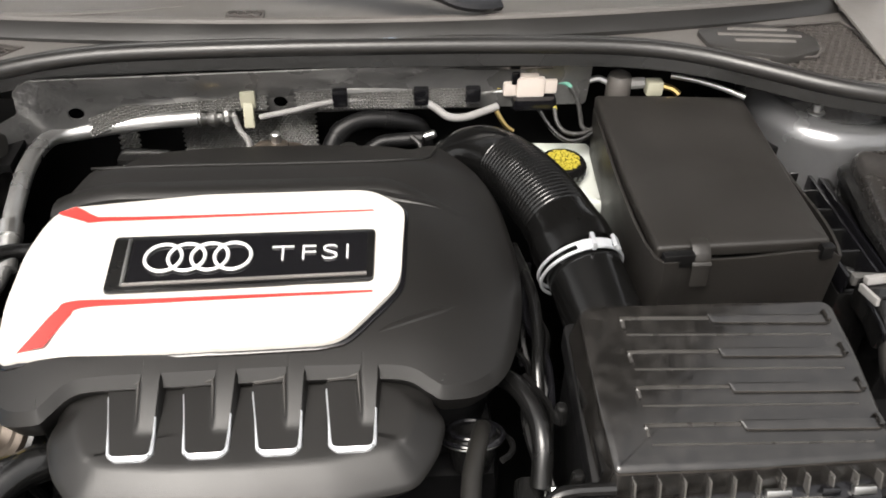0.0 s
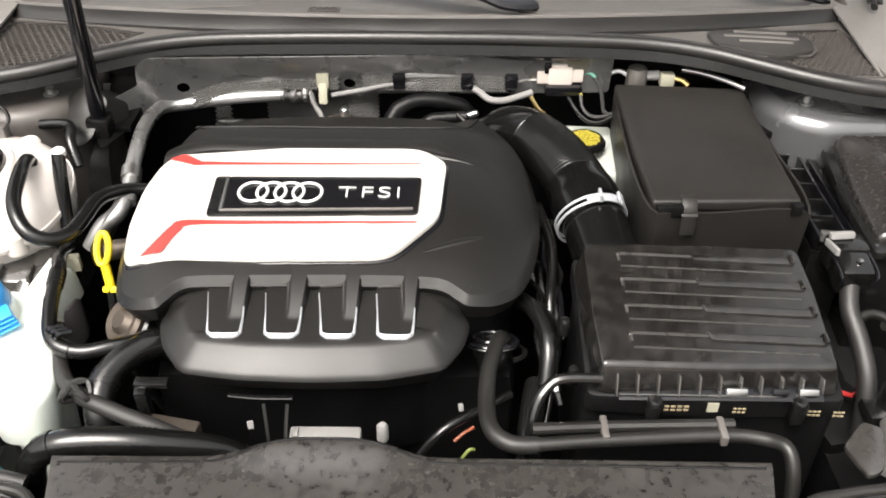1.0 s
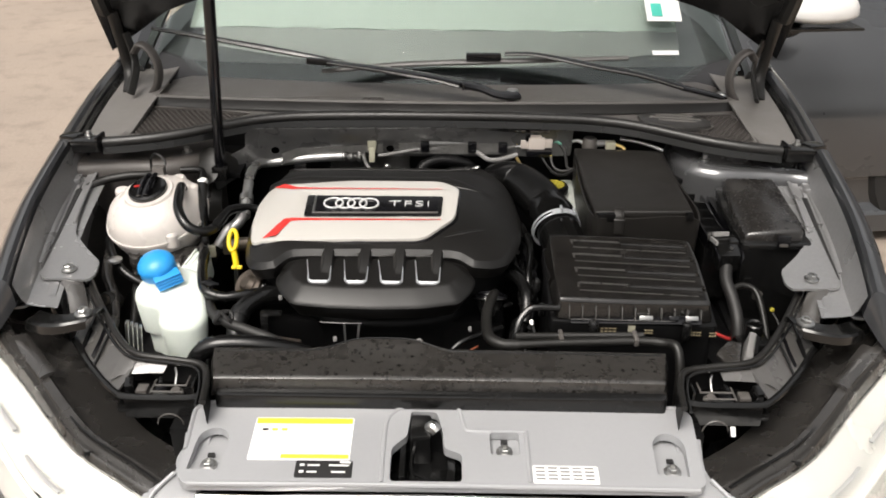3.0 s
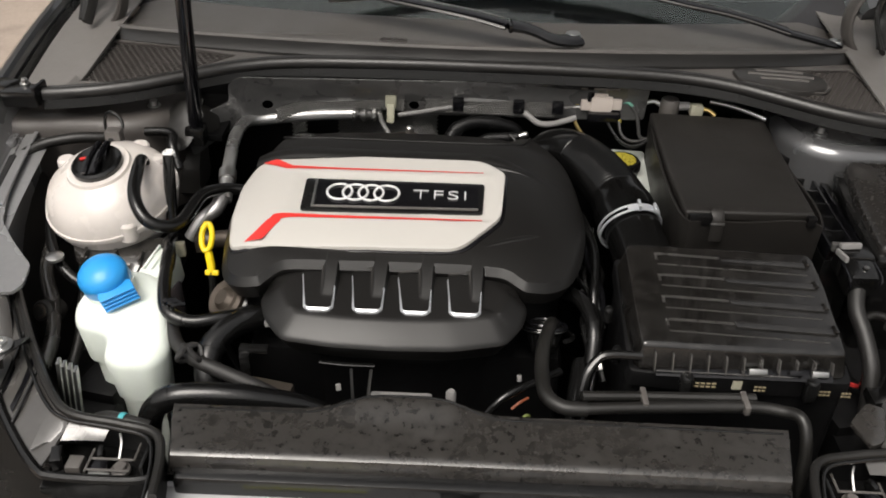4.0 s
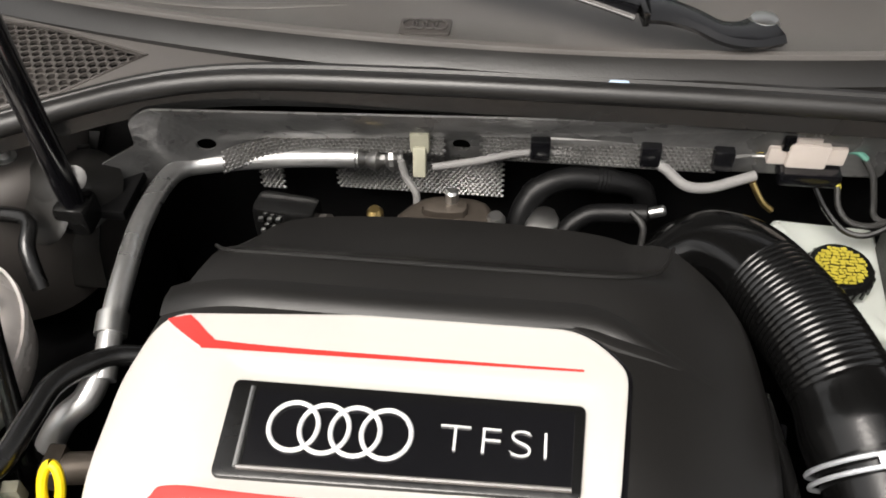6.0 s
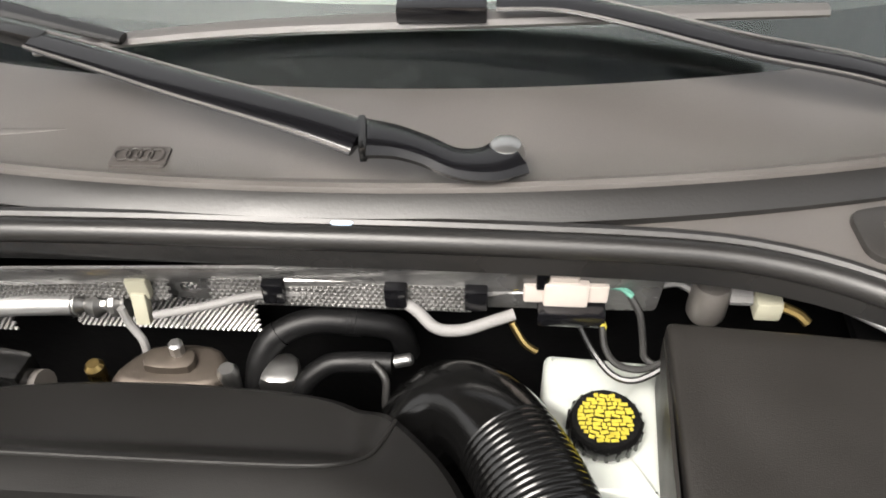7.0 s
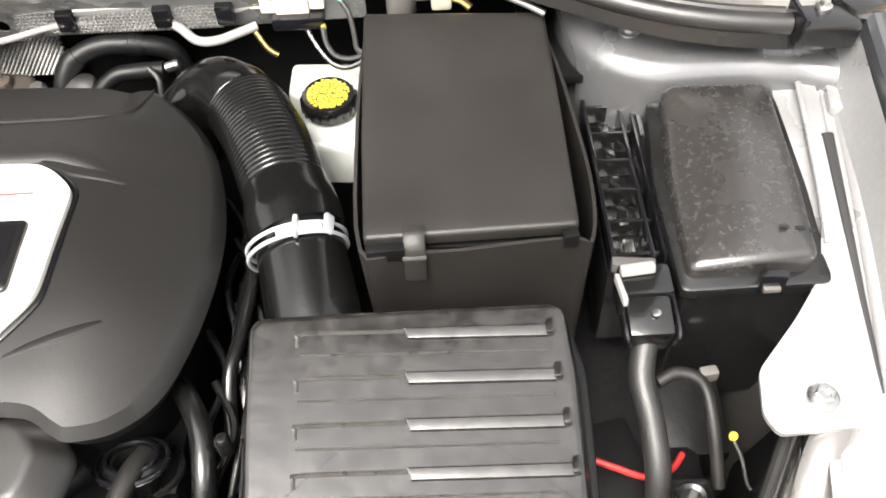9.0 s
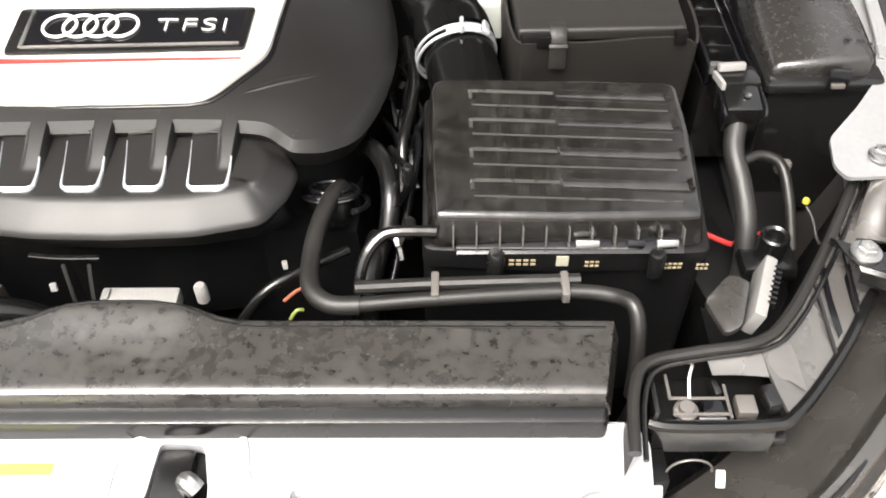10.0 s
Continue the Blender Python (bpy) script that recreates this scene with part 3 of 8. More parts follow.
bm = B()
rows = []
for j in range(9):
    d = 1.02 * j / 8
    rows.append([(x * (1 - 0.10 * j / 8), glass_y(x) + d * 0.86 + 0.05 * (x * x) * j / 8, glass_z(x) - 0.006 + d * 0.50 - 0.05 * (j / 8) ** 2) for x in [-0.70 + 0.1 * i for i in range(15)]])
sheet(bm, rows)
screen = part("windscreen", solid(bm, 0.004), M_GLASS, car, "rain-dotted green-tinted windscreen")
screen.visible_shadow = False
bm = B()
rows = []
for d in (-0.012, 0.02, 0.045, 0.062):
    rows.append([(x, glass_y(x) + d * 0.86 + 0.004, glass_z(x) - 0.012 + d * 0.50) for x in [-0.70 + 0.05 * i for i in range(29)]])
sheet(bm, rows)
part("frit_band", solid(bm, 0.001), M_GLOSS, screen, "black band along the glass's foot")
def on_glass(x, d, lift=0.0):
    return (x, glass_y(x) + d * 0.86, glass_z(x) - 0.006 + d * 0.50 - 0.05 * (d / 1.02) ** 2 + lift)


for x0, x1, d0, d1, mt, label_ in ((0.478, 0.570, 0.200, 0.34, M_LABEL, "white inspection sticker on the glass"), (0.492, 0.520, 0.215, 0.26, material("sticker_green", (0.05, 0.45, 0.36), 0.5), "green field of the sticker"),
                                   (0.478, 0.545, 0.088, 0.102, M_LABEL, "white strip low on the glass")):
    bm = B()
    sheet(bm, [[on_glass(x0 + (x1 - x0) * k / 4, d, 0.0060 if "green" not in label_ else 0.0075) for k in range(5)] for d in (d0, (d0 + d1) / 2, d1)])
    part("sticker", solid(bm, 0.0005), mt, screen, label_)
for k in range(70):
    bm = B()
    d = random.uniform(0.07, 0.95)
    x = random.uniform(-0.6, 0.6)
    lathe(bm, [(random.uniform(0.0025, 0.005), 0), (0.0015, 0.0012), (0, 0.0015)], Matrix.Translation((x, glass_y(x) + d * 0.86, glass_z(x) + d * 0.5 - 0.05 * (d / 1.02) ** 2 + 0.001)) @ pose(0, 0, 0, 30, 0, 0), 8)
    if k == 0:
        drops = bm
    else:
        me = bpy.data.meshes.new("tmp")
        bm.to_mesh(me)
        drops.from_mesh(me)
        bpy.data.meshes.remove(me)
        bm.free()
tagged(part("rain_drops", drops, M_LENS, screen), kind="stuff")
shade = thing("sunshade", (-0.05, 1.3, 0.97), "pale grey-green folded sunshade standing behind the windscreen", "sunshade")
bm = B()
sheet(bm, [[(x, glass_y(x) + d * 0.86 + 0.05, glass_z(x) - back + d * 0.50 - 0.05 * (d / 1.02) ** 2 + 0.003 * math.sin(23 * x)) for x in [-0.64 + 0.0606 * i for i in range(21)]] for d, back in ((0.20, 0.040), (0.4, 0.042), (0.6, 0.046), (0.8, 0.05), (0.93, 0.055))])
part("upper_sheet", solid(bm, 0.004), M_SHADE, shade)
# lower band coloured darker to imitate the glass's reflection gradient
bm = B()
sheet(bm, [[(x, glass_y(x) + d * 0.86 + 0.05 + 0.03 * (0.2 - d), glass_z(x) - back + d * 0.50) for x in [-0.60 + 0.0587 * i for i in range(21)]] for d, back in ((0.205, 0.043), (0.15, 0.052), (0.105, 0.068))])
part("gradient_band", solid(bm, 0.004), M_GLASS_BAND, shade, "grey lower band for the glass's reflection gradient")
bm = B()
sheet(bm, [[(x, y + 0.25 * x * x, z) for x in [-0.68 + 0.17 * i for i in range(9)]] for y, z in ((0.96, 0.925), (1.05, 0.955), (1.35, 0.97), (1.55, 0.96), (1.62, 0.90), (1.62, 0.6))])
part("dashboard", bm, M_DASH, car)
for x in (-0.36, 0.36):
    bm = B()
    box(bm, (x, 2.25, 0.85), (0.50, 0.16, 0.62), 0.05, (-14, 0, 0), 0.85)
    box(bm, (x, 2.34, 1.25), (0.26, 0.10, 0.18), 0.04, (-14, 0, 0))
    part("seat", bm, material("red_black_seat", (0.10, 0.012, 0.012), 0.7) if x < 0 else M_DASH, car)
bm = B()
sheet(bm, [[(x * w, y, z - 0.10 * x * x) for x in [-1 + 0.25 * i for i in range(9)]] for y, z, w in ((1.83, 1.40, 0.60), (2.2, 1.43, 0.62), (3.0, 1.41, 0.60), (3.45, 1.34, 0.58))])
part("roof", solid(bm, 0.01), M_PAINT, car)
bm = B()
sheet(bm, [[(x * w, y, z) for x in (-1, -0.5, 0, 0.5, 1)] for y, z, w in ((3.55, 0.98, 0.72), (3.80, 0.93, 0.74), (3.86, 0.6, 0.8), (3.8, 0.25, 0.8))])
part("tailgate", bm, M_PAINT, car)
for s in (-1, 1):
    bm = B()
    tube(bm, [(s * 0.60, 3.40, 1.33), (s * 0.68, 3.62, 1.10), (s * 0.72, 3.72, 0.95)], 0.05, 10)
    part("rear_pillar", bm, M_PAINT, car)
    bm = B()
    tube(bm, [(s * 0.725, 1.10, 0.945), (s * 0.70, 1.30, 1.06), (s * 0.645, 1.65, 1.26), (s * 0.60, 1.86, 1.345)], 0.032, 10)
    part("pillar", bm, M_PAINT, car)
    bm = B()
    sheet(bm, [[(s * x, y, z) for x, z in ((0.70, 0.92), (0.76, 0.955), (0.80, 0.93), (0.875, 0.78), (0.885, 0.55), (0.86, 0.25))] for y in (1.20, 1.6, 2.2, 3.0, 3.7)])
    part("side_panel", bm, M_PAINT, car)
    for y in (0.55, 3.2):
        bm = B()
        lathe(bm, [(0.16, -0.10), (0.30, -0.10), (0.318, -0.08), (0.318, 0.08), (0.30, 0.10), (0.22, 0.10), (0.20, 0.07), (0.05, 0.06), (0, 0.06)], Matrix.Translation((s * 0.70, y, 0.318)) @ pose(0, 0, 0, 0, s * 90, 0), 32)
        part("tyre", bm, M_TYRE, car)

# ---- scuttle, seal and bulkhead ----
def seal_y(x):
    return SEAL(abs(x))


SEAL = table([(0.0, 0.780), (0.16, 0.781), (0.28, 0.780), (0.34, 0.772), (0.39, 0.756), (0.446, 0.727), (0.508, 0.695), (0.571, 0.677), (0.64, 0.671), (0.70, 0.674)])


def seal_z(x):
    return 0.946 - 0.055 * x * x


def ridge_y(x):
    return 0.812 + 0.33 * (x + 0.015) ** 2


cowl = thing("scuttle_panel", (0, 0.9, 0.93), "grey textured plastic scuttle panel below the windscreen", "scuttle panel")
xs = [-0.62 + 0.02 * i for i in range(63)]
bm = B()
rows = []
for k, (w, dz) in enumerate(((0.0, -0.035), (0.0, -0.004), (0.015, 0.0), (0.05, 0.001), (0.12, -0.006), (0.2, -0.012), (0.45, -0.012), (0.7, -0.010), (0.9, -0.006), (1.03, -0.004))):
    rows.append([(x, ridge_y(x) + (glass_y(x) - ridge_y(x)) * w, 0.968 - 0.085 * x * x + dz + (0.004 * math.exp(-((x - 0.02) / 0.10) ** 2) if 0.3 < w < 0.95 else 0)) for x in xs])
sheet(bm, rows)
part("panel", solid(bm, 0.002), M_SCUTTLE, cowl)
bm = B()
rows = []
for w, dz in ((0.0, 0.0), (0.5, 0.001), (1.0, -0.003), (1.08, -0.015)):
    rows.append([(x, ridge_y(x) - 0.022 * w + 0.002, 0.965 - 0.085 * x * x + dz - 0.010 * w) for x in xs])
sheet(bm, rows)
part("front_lip", solid(bm, 0.003), M_SEAL, cowl)
# shelf between the seal and the lip, with an opening for the honeycomb at each side
def shelf_z(x, y):
    return 0.946 - 0.07 * x * x


GRILLE_R = [(0.486, 0.862), (0.608, 0.895), (0.618, 0.87), (0.618, 0.735), (0.540, 0.722), (0.455, 0.770), (0.53, 0.785), (0.55, 0.81), (0.545, 0.84)]
GRILLE_L = [(-0.618, 0.900), (-0.612, 0.735), (-0.55, 0.722), (-0.455, 0.765), (-0.395, 0.822), (-0.50, 0.866)]
lo = [(x, seal_y(x) + 0.012) for x in [-0.63 + 0.03 * i for i in range(43)]]
hi = [(x, ridge_y(x) - 0.018) for x in [0.63 - 0.03 * i for i in range(43)]]
bm = B()
holed(bm, lo + hi, [GRILLE_R, GRILLE_L], shelf_z, 0.004)
part("shelf", bm, M_SCUTTLE, cowl)


def inside(p, poly):
    c = False
    for i in range(len(poly)):
        (x1, y1), (x2, y2) = poly[i - 1], poly[i]
        if (y1 > p[1]) != (y2 > p[1]) and p[0] < (x2 - x1) * (p[1] - y1) / (y2 - y1) + x1:
            c = not c
    return c


def honeycomb(poly, pitch):
    """Rows of six-sided openings with thin webs."""
    bm = B()
    x0, x1 = min(p[0] for p in poly), max(p[0] for p in poly)
    y0, y1 = min(p[1] for p in poly), max(p[1] for p in poly)
    ro, ri = pitch / math.sqrt(3) * 1.01, pitch / math.sqrt(3) * 0.76
    j = 0
    y = y0 - pitch
    while y < y1 + pitch:
        x = x0 - pitch + (pitch / 2 if j % 2 else 0)
        while x < x1 + pitch:
            if inside((x, y), poly):
                z = shelf_z(x, y) - 0.003
                a = [(math.sin(k * math.pi / 3), math.cos(k * math.pi / 3)) for k in range(6)]
                o = [bm.verts.new((x + ro * c, y + ro * s_, z)) for c, s_ in a]
                i = [bm.verts.new((x + ri * c, y + ri * s_, z)) for c, s_ in a]
                d = [bm.verts.new((x + ri * c, y + ri * s_, z - 0.003)) for c, s_ in a]
                for k in range(6):
                    q = (k + 1) % 6
                    bm.faces.new((o[k], o[q], i[q], i[k]))
                    bm.faces.new((i[k], i[q], d[q], d[k]))
            x += pitch
        y += pitch * math.sqrt(3) / 2
        j += 1
    return bm


for poly in (GRILLE_R, GRILLE_L):
    part("honeycomb_grille", honeycomb(poly, 0.0105), M_SHELF_DARK, cowl, "dark honeycomb air grille")
    bm = B()
    tube(bm, [(x, y, shelf_z(x, y)) for x, y in poly + poly[:1]], 0.0018, 6, raw=True)
    part("grille_rim", bm, M_SHELF_DARK, cowl)
for x in (0.54, -0.52):
    bm = B()
    box(bm, (x, 0.80, 0.85), (0.25, 0.2, 0.01))
    part("air_duct", bm, M_DARK, cowl)
# cap plate with three ribs
bm = B()
plate(bm, corners([(0.395, 0.836), (0.475, 0.862), (0.520, 0.852), (0.546, 0.832), (0.540, 0.795), (0.487, 0.767), (0.400, 0.790)], 0.012), lambda x, y: shelf_z(x, y) + 0.006, 0.010, 0.003)
cap_plate = part("cap_plate", bm, M_CAP, cowl, "black cap plate with three ribs")
for x0, x1, y in ((0.435, 0.512, 0.842), (0.418, 0.525, 0.826), (0.435, 0.512, 0.811)):
    bm = B()
    tube(bm, [(x0, y - 0.004, shelf_z(x0, y) + 0.006), ((x0 + x1) / 2, y - 0.002, shelf_z((x0 + x1) / 2, y) + 0.006), (x1, y, shelf_z(x1, y) + 0.006)], 0.0026, 8)
    part("rib", bm, M_SCUTTLE, cap_plate)
# moulded rings on the panel, over a darker field that paints in shading
bm = B()
plate(bm, corners([(-0.168, 0.846), (-0.122, 0.846), (-0.122, 0.870), (-0.168, 0.870)], 0.004), lambda x, y: 0.9585 - 0.085 * x * x, 0.004, 0.0006)
part("shading_field", bm, M_SHELF_DARK, cowl)
for i in range(4):
    bm = B()
    ring = [(-0.1585 + 0.0090 * i + 0.0062 * math.cos(a), 0.858 + 0.0072 * math.sin(a), 0.9582) for a in (k * math.pi / 8 for k in range(17))]
    tube(bm, ring, 0.0010, 6, raw=True)
    part("moulded_ring", bm, M_SHELF_DARK, cowl)

for pts in ([(0.0, 0.932), (0.14, 0.934), (0.24, 0.946)], [(0.09, 0.898), (0.175, 0.910), (0.24, 0.940)], [(-0.45, 0.91), (-0.34, 0.892), (-0.22, 0.895)]):
    bm = B()
    tube(bm, [(x, y, 0.9565 - 0.085 * x * x) for x, y in pts], lambda t: 0.0060 * math.sin(math.pi * (0.04 + 0.92 * t)), 12, flat=0.22)
    part("moulding_line", bm, M_SCUTTLE, cowl)

# the bulb seal
seal = thing("hood_seal", (0, 0.8, 0.92), "black rubber bulb seal along the scuttle", "rubber seal")
sx = [-0.64 + 0.02 * i for i in range(65)]
bm = B()
tube(bm, [(x, seal_y(x), seal_z(x) + 0.004) for x in sx], 0.0095, 12, 1)
part("bulb", bm, M_SEAL, seal)
bm = B()
tube(bm, [(x, seal_y(x) + 0.017, seal_z(x) + 0.003) for x in sx], 0.006, 10, 1)
part("lip", bm, M_SEAL, seal)
bm = B()
sheet(bm, [[(x, seal_y(x) + d, seal_z(x) + z) for x in sx] for d, z in ((-0.010, -0.016), (-0.006, -0.002), (0.020, 0.0), (0.030, -0.004), (0.040, -0.006))])
part("carrier", solid(bm, 0.002), M_BLACK, seal)
for s in (-1, 1):
    end = thing("seal_end_bracket", (s * 0.68, 0.67, 0.90), "black bracket clamping the end of the hood seal", "bracket", "seal end brackets")
    bm = B()
    box(bm, (s * 0.668, 0.668, 0.925), (0.055, 0.034, 0.026), 0.006, (0, s * 4, s * 6))
    box(bm, (s * 0.705, 0.688, 0.928), (0.040, 0.030, 0.020), 0.005, (0, s * 6, s * 25))
    part("block", bm, M_BLACK, end)
    bm = B()
    box(bm, (s * 0.644, 0.668, 0.930), (0.006, 0.034, 0.030), 0.002, (0, 0, s * 6))
    part("clamp_band", bm, M_GLOSS, end)
    bolt(end, s * 0.668, 0.678, 0.939, 0.005, M_STEEL)
bm = B()
lathe(bm, [(0.008, 0), (0.008, 0.002), (0.006, 0.003)], Matrix.Translation((0.024, 0.796, 0.951)) @ Matrix.Diagonal((1.3, 0.7, 1, 1)), 16)
single("marker_tag", bm, material("pale_blue_tag", (0.45, 0.58, 0.75), 0.4), "pale blue oval tag in the seal's groove", "tag")


def bulk_y(x, z):
    """The front face of the leaning, bowed bulkhead plate."""
    return 0.800 + (0.87 - z) * 0.22 - 1.35 * min(0, x + 0.21) ** 2


# bulkhead panel, a nearly upright plate with two holes
bulk = thing("bulkhead", (-0.08, 0.80, 0.82), "dark grey coated bulkhead plate with two round holes", "bulkhead", kind="structure")
bm = B()
outer = [(-0.388, 0.922), (-0.392, 0.890), (-0.455, 0.868), (-0.445, 0.815), (-0.385, 0.842), (-0.345, 0.856), (-0.25, 0.860), (-0.10, 0.856), (0.10, 0.858), (0.262, 0.862), (0.262, 0.928), (-0.375, 0.930)]
rings = [[(cx + 0.0085 * math.cos(a), cz + 0.0085 * math.sin(a)) for a in (k * math.pi / 8 for k in range(16))] for cx, cz in ((-0.338, 0.875), (-0.107, 0.873))]
holed(bm, corners(outer, 0.006, 3), rings, 0.0, 0.003)
for v in bm.verts:
    x, z, d = v.co.x, v.co.y, v.co.z
    v.co = Vector((x, bulk_y(x, z) + d - (0.05 * (0.885 - z) / 0.12 if x < -0.40 and z < 0.885 else 0), z))
part("plate", bm, material("bulkhead_coating", (0.088, 0.087, 0.086), 0.30, var=0.6, big=22, bump=0.8, fine=34, bump_dist=0.004, spec=0.8), bulk)
bm = B()
sheet(bm, [[(x, y, z) for x in [-0.385 + 0.05 * i for i in range(13)]] for y, z in ((0.786, 0.918), (0.780, 0.924), (0.780, 0.932))])
part("upper_fold", solid(bm, 0.002), M_BLACK, bulk)


# woven foil heat shield behind the engine
def foil(bm, x0, x1, f, u1, cell=0.0046):
    """A sheet of small pressed pyramids in offset rows."""
    nu = max(2, int(u1 / cell * 1.4))
    nx = int((x1 - x0) / cell)
    for j in range(nu):
        for i in range(nx):
            off = 0.5 * (j % 2)
            xa, xb = x0 + (x1 - x0) * (i + off) / nx, x0 + (x1 - x0) * (i + 1 + off) / nx
            ua, ub = u1 * j / nu, u1 * (j + 1) / nu
            quad = [bm.verts.new(f(x, u)[0]) for x, u in ((xa, ua), (xb, ua), (xb, ub), (xa, ub))]
            p, nrm_ = f((xa + xb) / 2, (ua + ub) / 2)
            top = bm.verts.new(Vector(p) + Vector(nrm_) * 0.0022)
            for k in range(4):
                bm.faces.new((quad[k], quad[(k + 1) % 4], top))
    return bm


shield = thing("heat_shield", (-0.1, 0.79, 0.8), "woven silver foil heat shield behind the engine", "heat shield")
for x0, x1, top in ((-0.326, -0.122, 0.890), (-0.090, 0.118, 0.889)):
    bm = foil(B(), x0, x1, lambda x, u: ((x, bulk_y(x, top) - 0.003 - u * 0.25, top - u * 0.95 - 1.2 * min(0, x + 0.19) ** 2), (0, -0.9, 0.43)), 0.024)
    tagged(part("upper_strip", bm, M_FOIL, shield, sharp=5), kind="stuff")
bm = foil(B(), -0.235, -0.07, lambda x, u: ((x, 0.824 - u * 0.03, 0.848 - u), (0, -1, 0.05)), 0.060)
tagged(part("hanging_strip", foil(B(), -0.310, -0.286, lambda x, u: ((x, 0.815 - u * 0.1, 0.848 - u), (0, -1, 0.05)), 0.055), M_FOIL, shield, sharp=5), kind="stuff")
tagged(part("hanging_sheet", bm, M_FOIL, shield, sharp=5), kind="stuff")

# ---- engine cover ----
cover_y = table([(0.24, 0.806), (0.262, 0.826), (0.30, 0.846), (0.345, 0.862), (0.39, 0.875), (0.45, 0.886), (0.52, 0.891), (0.57, 0.892), (0.605, 0.896), (0.625, 0.897), (0.66, 0.893), (0.72, 0.886)])


def cover_z(x, y):
    z = cover_y(y)
    if x < -0.24:
        z -= 3.6 * (x + 0.24) ** 2
    if x > 0.03:
        z -= 3.7 * (x - 0.03) ** 2
    dish = ease((y - 0.628) / 0.026) * ease((0.072 - x) / 0.034) * ease((x + 0.296) / 0.034)
    return z - 0.018 * dish


engine_cover = thing("engine_cover", (-0.10, 0.48, 0.76), "black moulded engine cover with a white and red panel", "engine cover")
shell_out = [(-0.300, 0.612), (-0.322, 0.568), (-0.328, 0.48), (-0.322, 0.40), (-0.312, 0.358), (-0.292, 0.339), (-0.266, 0.334), (-0.256, 0.341), (-0.243, 0.353), (-0.225, 0.3575), (-0.16, 0.359), (-0.10, 0.360), (-0.03, 0.360),
             (0.012, 0.3585), (0.030, 0.355), (0.044, 0.346), (0.058, 0.341), (0.088, 0.351), (0.116, 0.383), (0.136, 0.45), (0.143, 0.53), (0.134, 0.60), (0.115, 0.640), (0.085, 0.668),
             (0.050, 0.690), (0.005, 0.705), (-0.10, 0.711), (-0.20, 0.705), (-0.25, 0.690), (-0.278, 0.655)]
bm = B()
plate(bm, rounded(shell_out, 5), cover_z, 0.034, 0.0072, 1, 80, (-0.10, 0.49), -0.010, insets=(0.0105, 0.018))
part("shell", bm, M_COVER, engine_cover, sharp=28)
fan_out = corners([(-0.259, 0.333), (-0.249, 0.356), (-0.235, 0.366), (0.020, 0.366), (0.038, 0.356), (0.054, 0.338), (0.047, 0.308), (0.029, 0.280), (-0.03, 0.268), (-0.10, 0.265), (-0.17, 0.267), (-0.226, 0.274), (-0.248, 0.302)], 0.010, 4)
field_out = [(-0.246, 0.372), (-0.247, 0.344), (-0.220, 0.302), (-0.205, 0.2935), (-0.10, 0.289), (0.005, 0.2935), (0.022, 0.304), (0.048, 0.344), (0.040, 0.372)]


def field_z(x, y):
    return cover_z(x, 0.355) - 0.0125 - 0.15 * (0.355 - y)


def fan_z(x, y):
    """The apron's rim slopes forwards and outwards from the sunken field."""
    return field_z(x, y) - 0.010


bm = B()
c0 = Vector((-0.10, 0.338, 0))
rings = [[] for _ in range(8)]
for x, y in fan_out:
    p = Vector((x, y, 0))
    d = Vector(((c0.x - p.x) * (0.30 if y < 0.29 else 1.0), c0.y - p.y, 0)).normalized()
    wide = 0.021 + 0.003 * ease((0.31 - y) / 0.03)
    back = ease((y - 0.345) / 0.012)
    for k, (step, drop) in enumerate(((0.014, 0.050), (-0.0045, 0.0185), (-0.003, 0.0155), (0.0, 0.0132), (wide - 0.004, 0.0016), (wide, 0.0002), (wide + 0.005, 0.0))):
        q = p + d * step
        rings[k].append((q.x, q.y, field_z(q.x, q.y) - drop * (1 - 0.6 * back if k > 0 else 1)))
    w = (p + d * (wide + 0.005)).lerp(c0, 0.5)
    rings[7].append((w.x, w.y, field_z(w.x, w.y)))
sheet(bm, rings, closed=True)
bm.faces.new([bm.verts.new(p) for p in rings[7]])
fan = part("front_apron", bm, M_COVER, engine_cover, sharp=40)
# dark filler added below the apron in place of the shade there
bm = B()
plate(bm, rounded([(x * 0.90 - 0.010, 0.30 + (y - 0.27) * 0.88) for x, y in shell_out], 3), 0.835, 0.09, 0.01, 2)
part("underside_shade", bm, M_DARK, engine_cover)


def on_cover(x, y, h=0.0):
    return (x, y, cover_z(x, y) + h)


panel_out = [(-0.298, 0.567), (-0.311, 0.556), (-0.321, 0.515), (-0.320, 0.45), (-0.312, 0.396), (-0.303, 0.385), (-0.12, 0.381), (-0.036, 0.383), (-0.020, 0.391), (0.017, 0.432), (0.025, 0.446), (0.029, 0.50), (0.032, 0.536), (0.028, 0.547), (0.009, 0.566), (-0.007, 0.573), (-0.15, 0.572)]
panel_out = [(x, y) for x, y in corners(panel_out, 0.012, 3)]
bm = B()
plate(bm, [(x + (0.004 if x > -0.03 else -0.001), y + (0.004 if y > 0.5 else -0.003)) for x, y in panel_out], lambda x, y: cover_z(x, y) + 0.0022, 0.006, 0.002, 2, 60, (-0.14, 0.48))
part("panel_groove", bm, M_GLOSS, engine_cover)


def panel_z(x, y):
    dip = 0.0
    if -0.25 < x < 0.02 and 0.430 < y < 0.53:
        dip = 0.003 * ease(min((x + 0.25) / 0.03, (0.02 - x) / 0.02, (y - 0.430) / 0.014, (0.53 - y) / 0.014))
    return cover_z(x, y) + 0.0072 - dip


bm = B()
plate(bm, panel_out, panel_z, 0.006, 0.0012, 2, 60, (-0.14, 0.48))
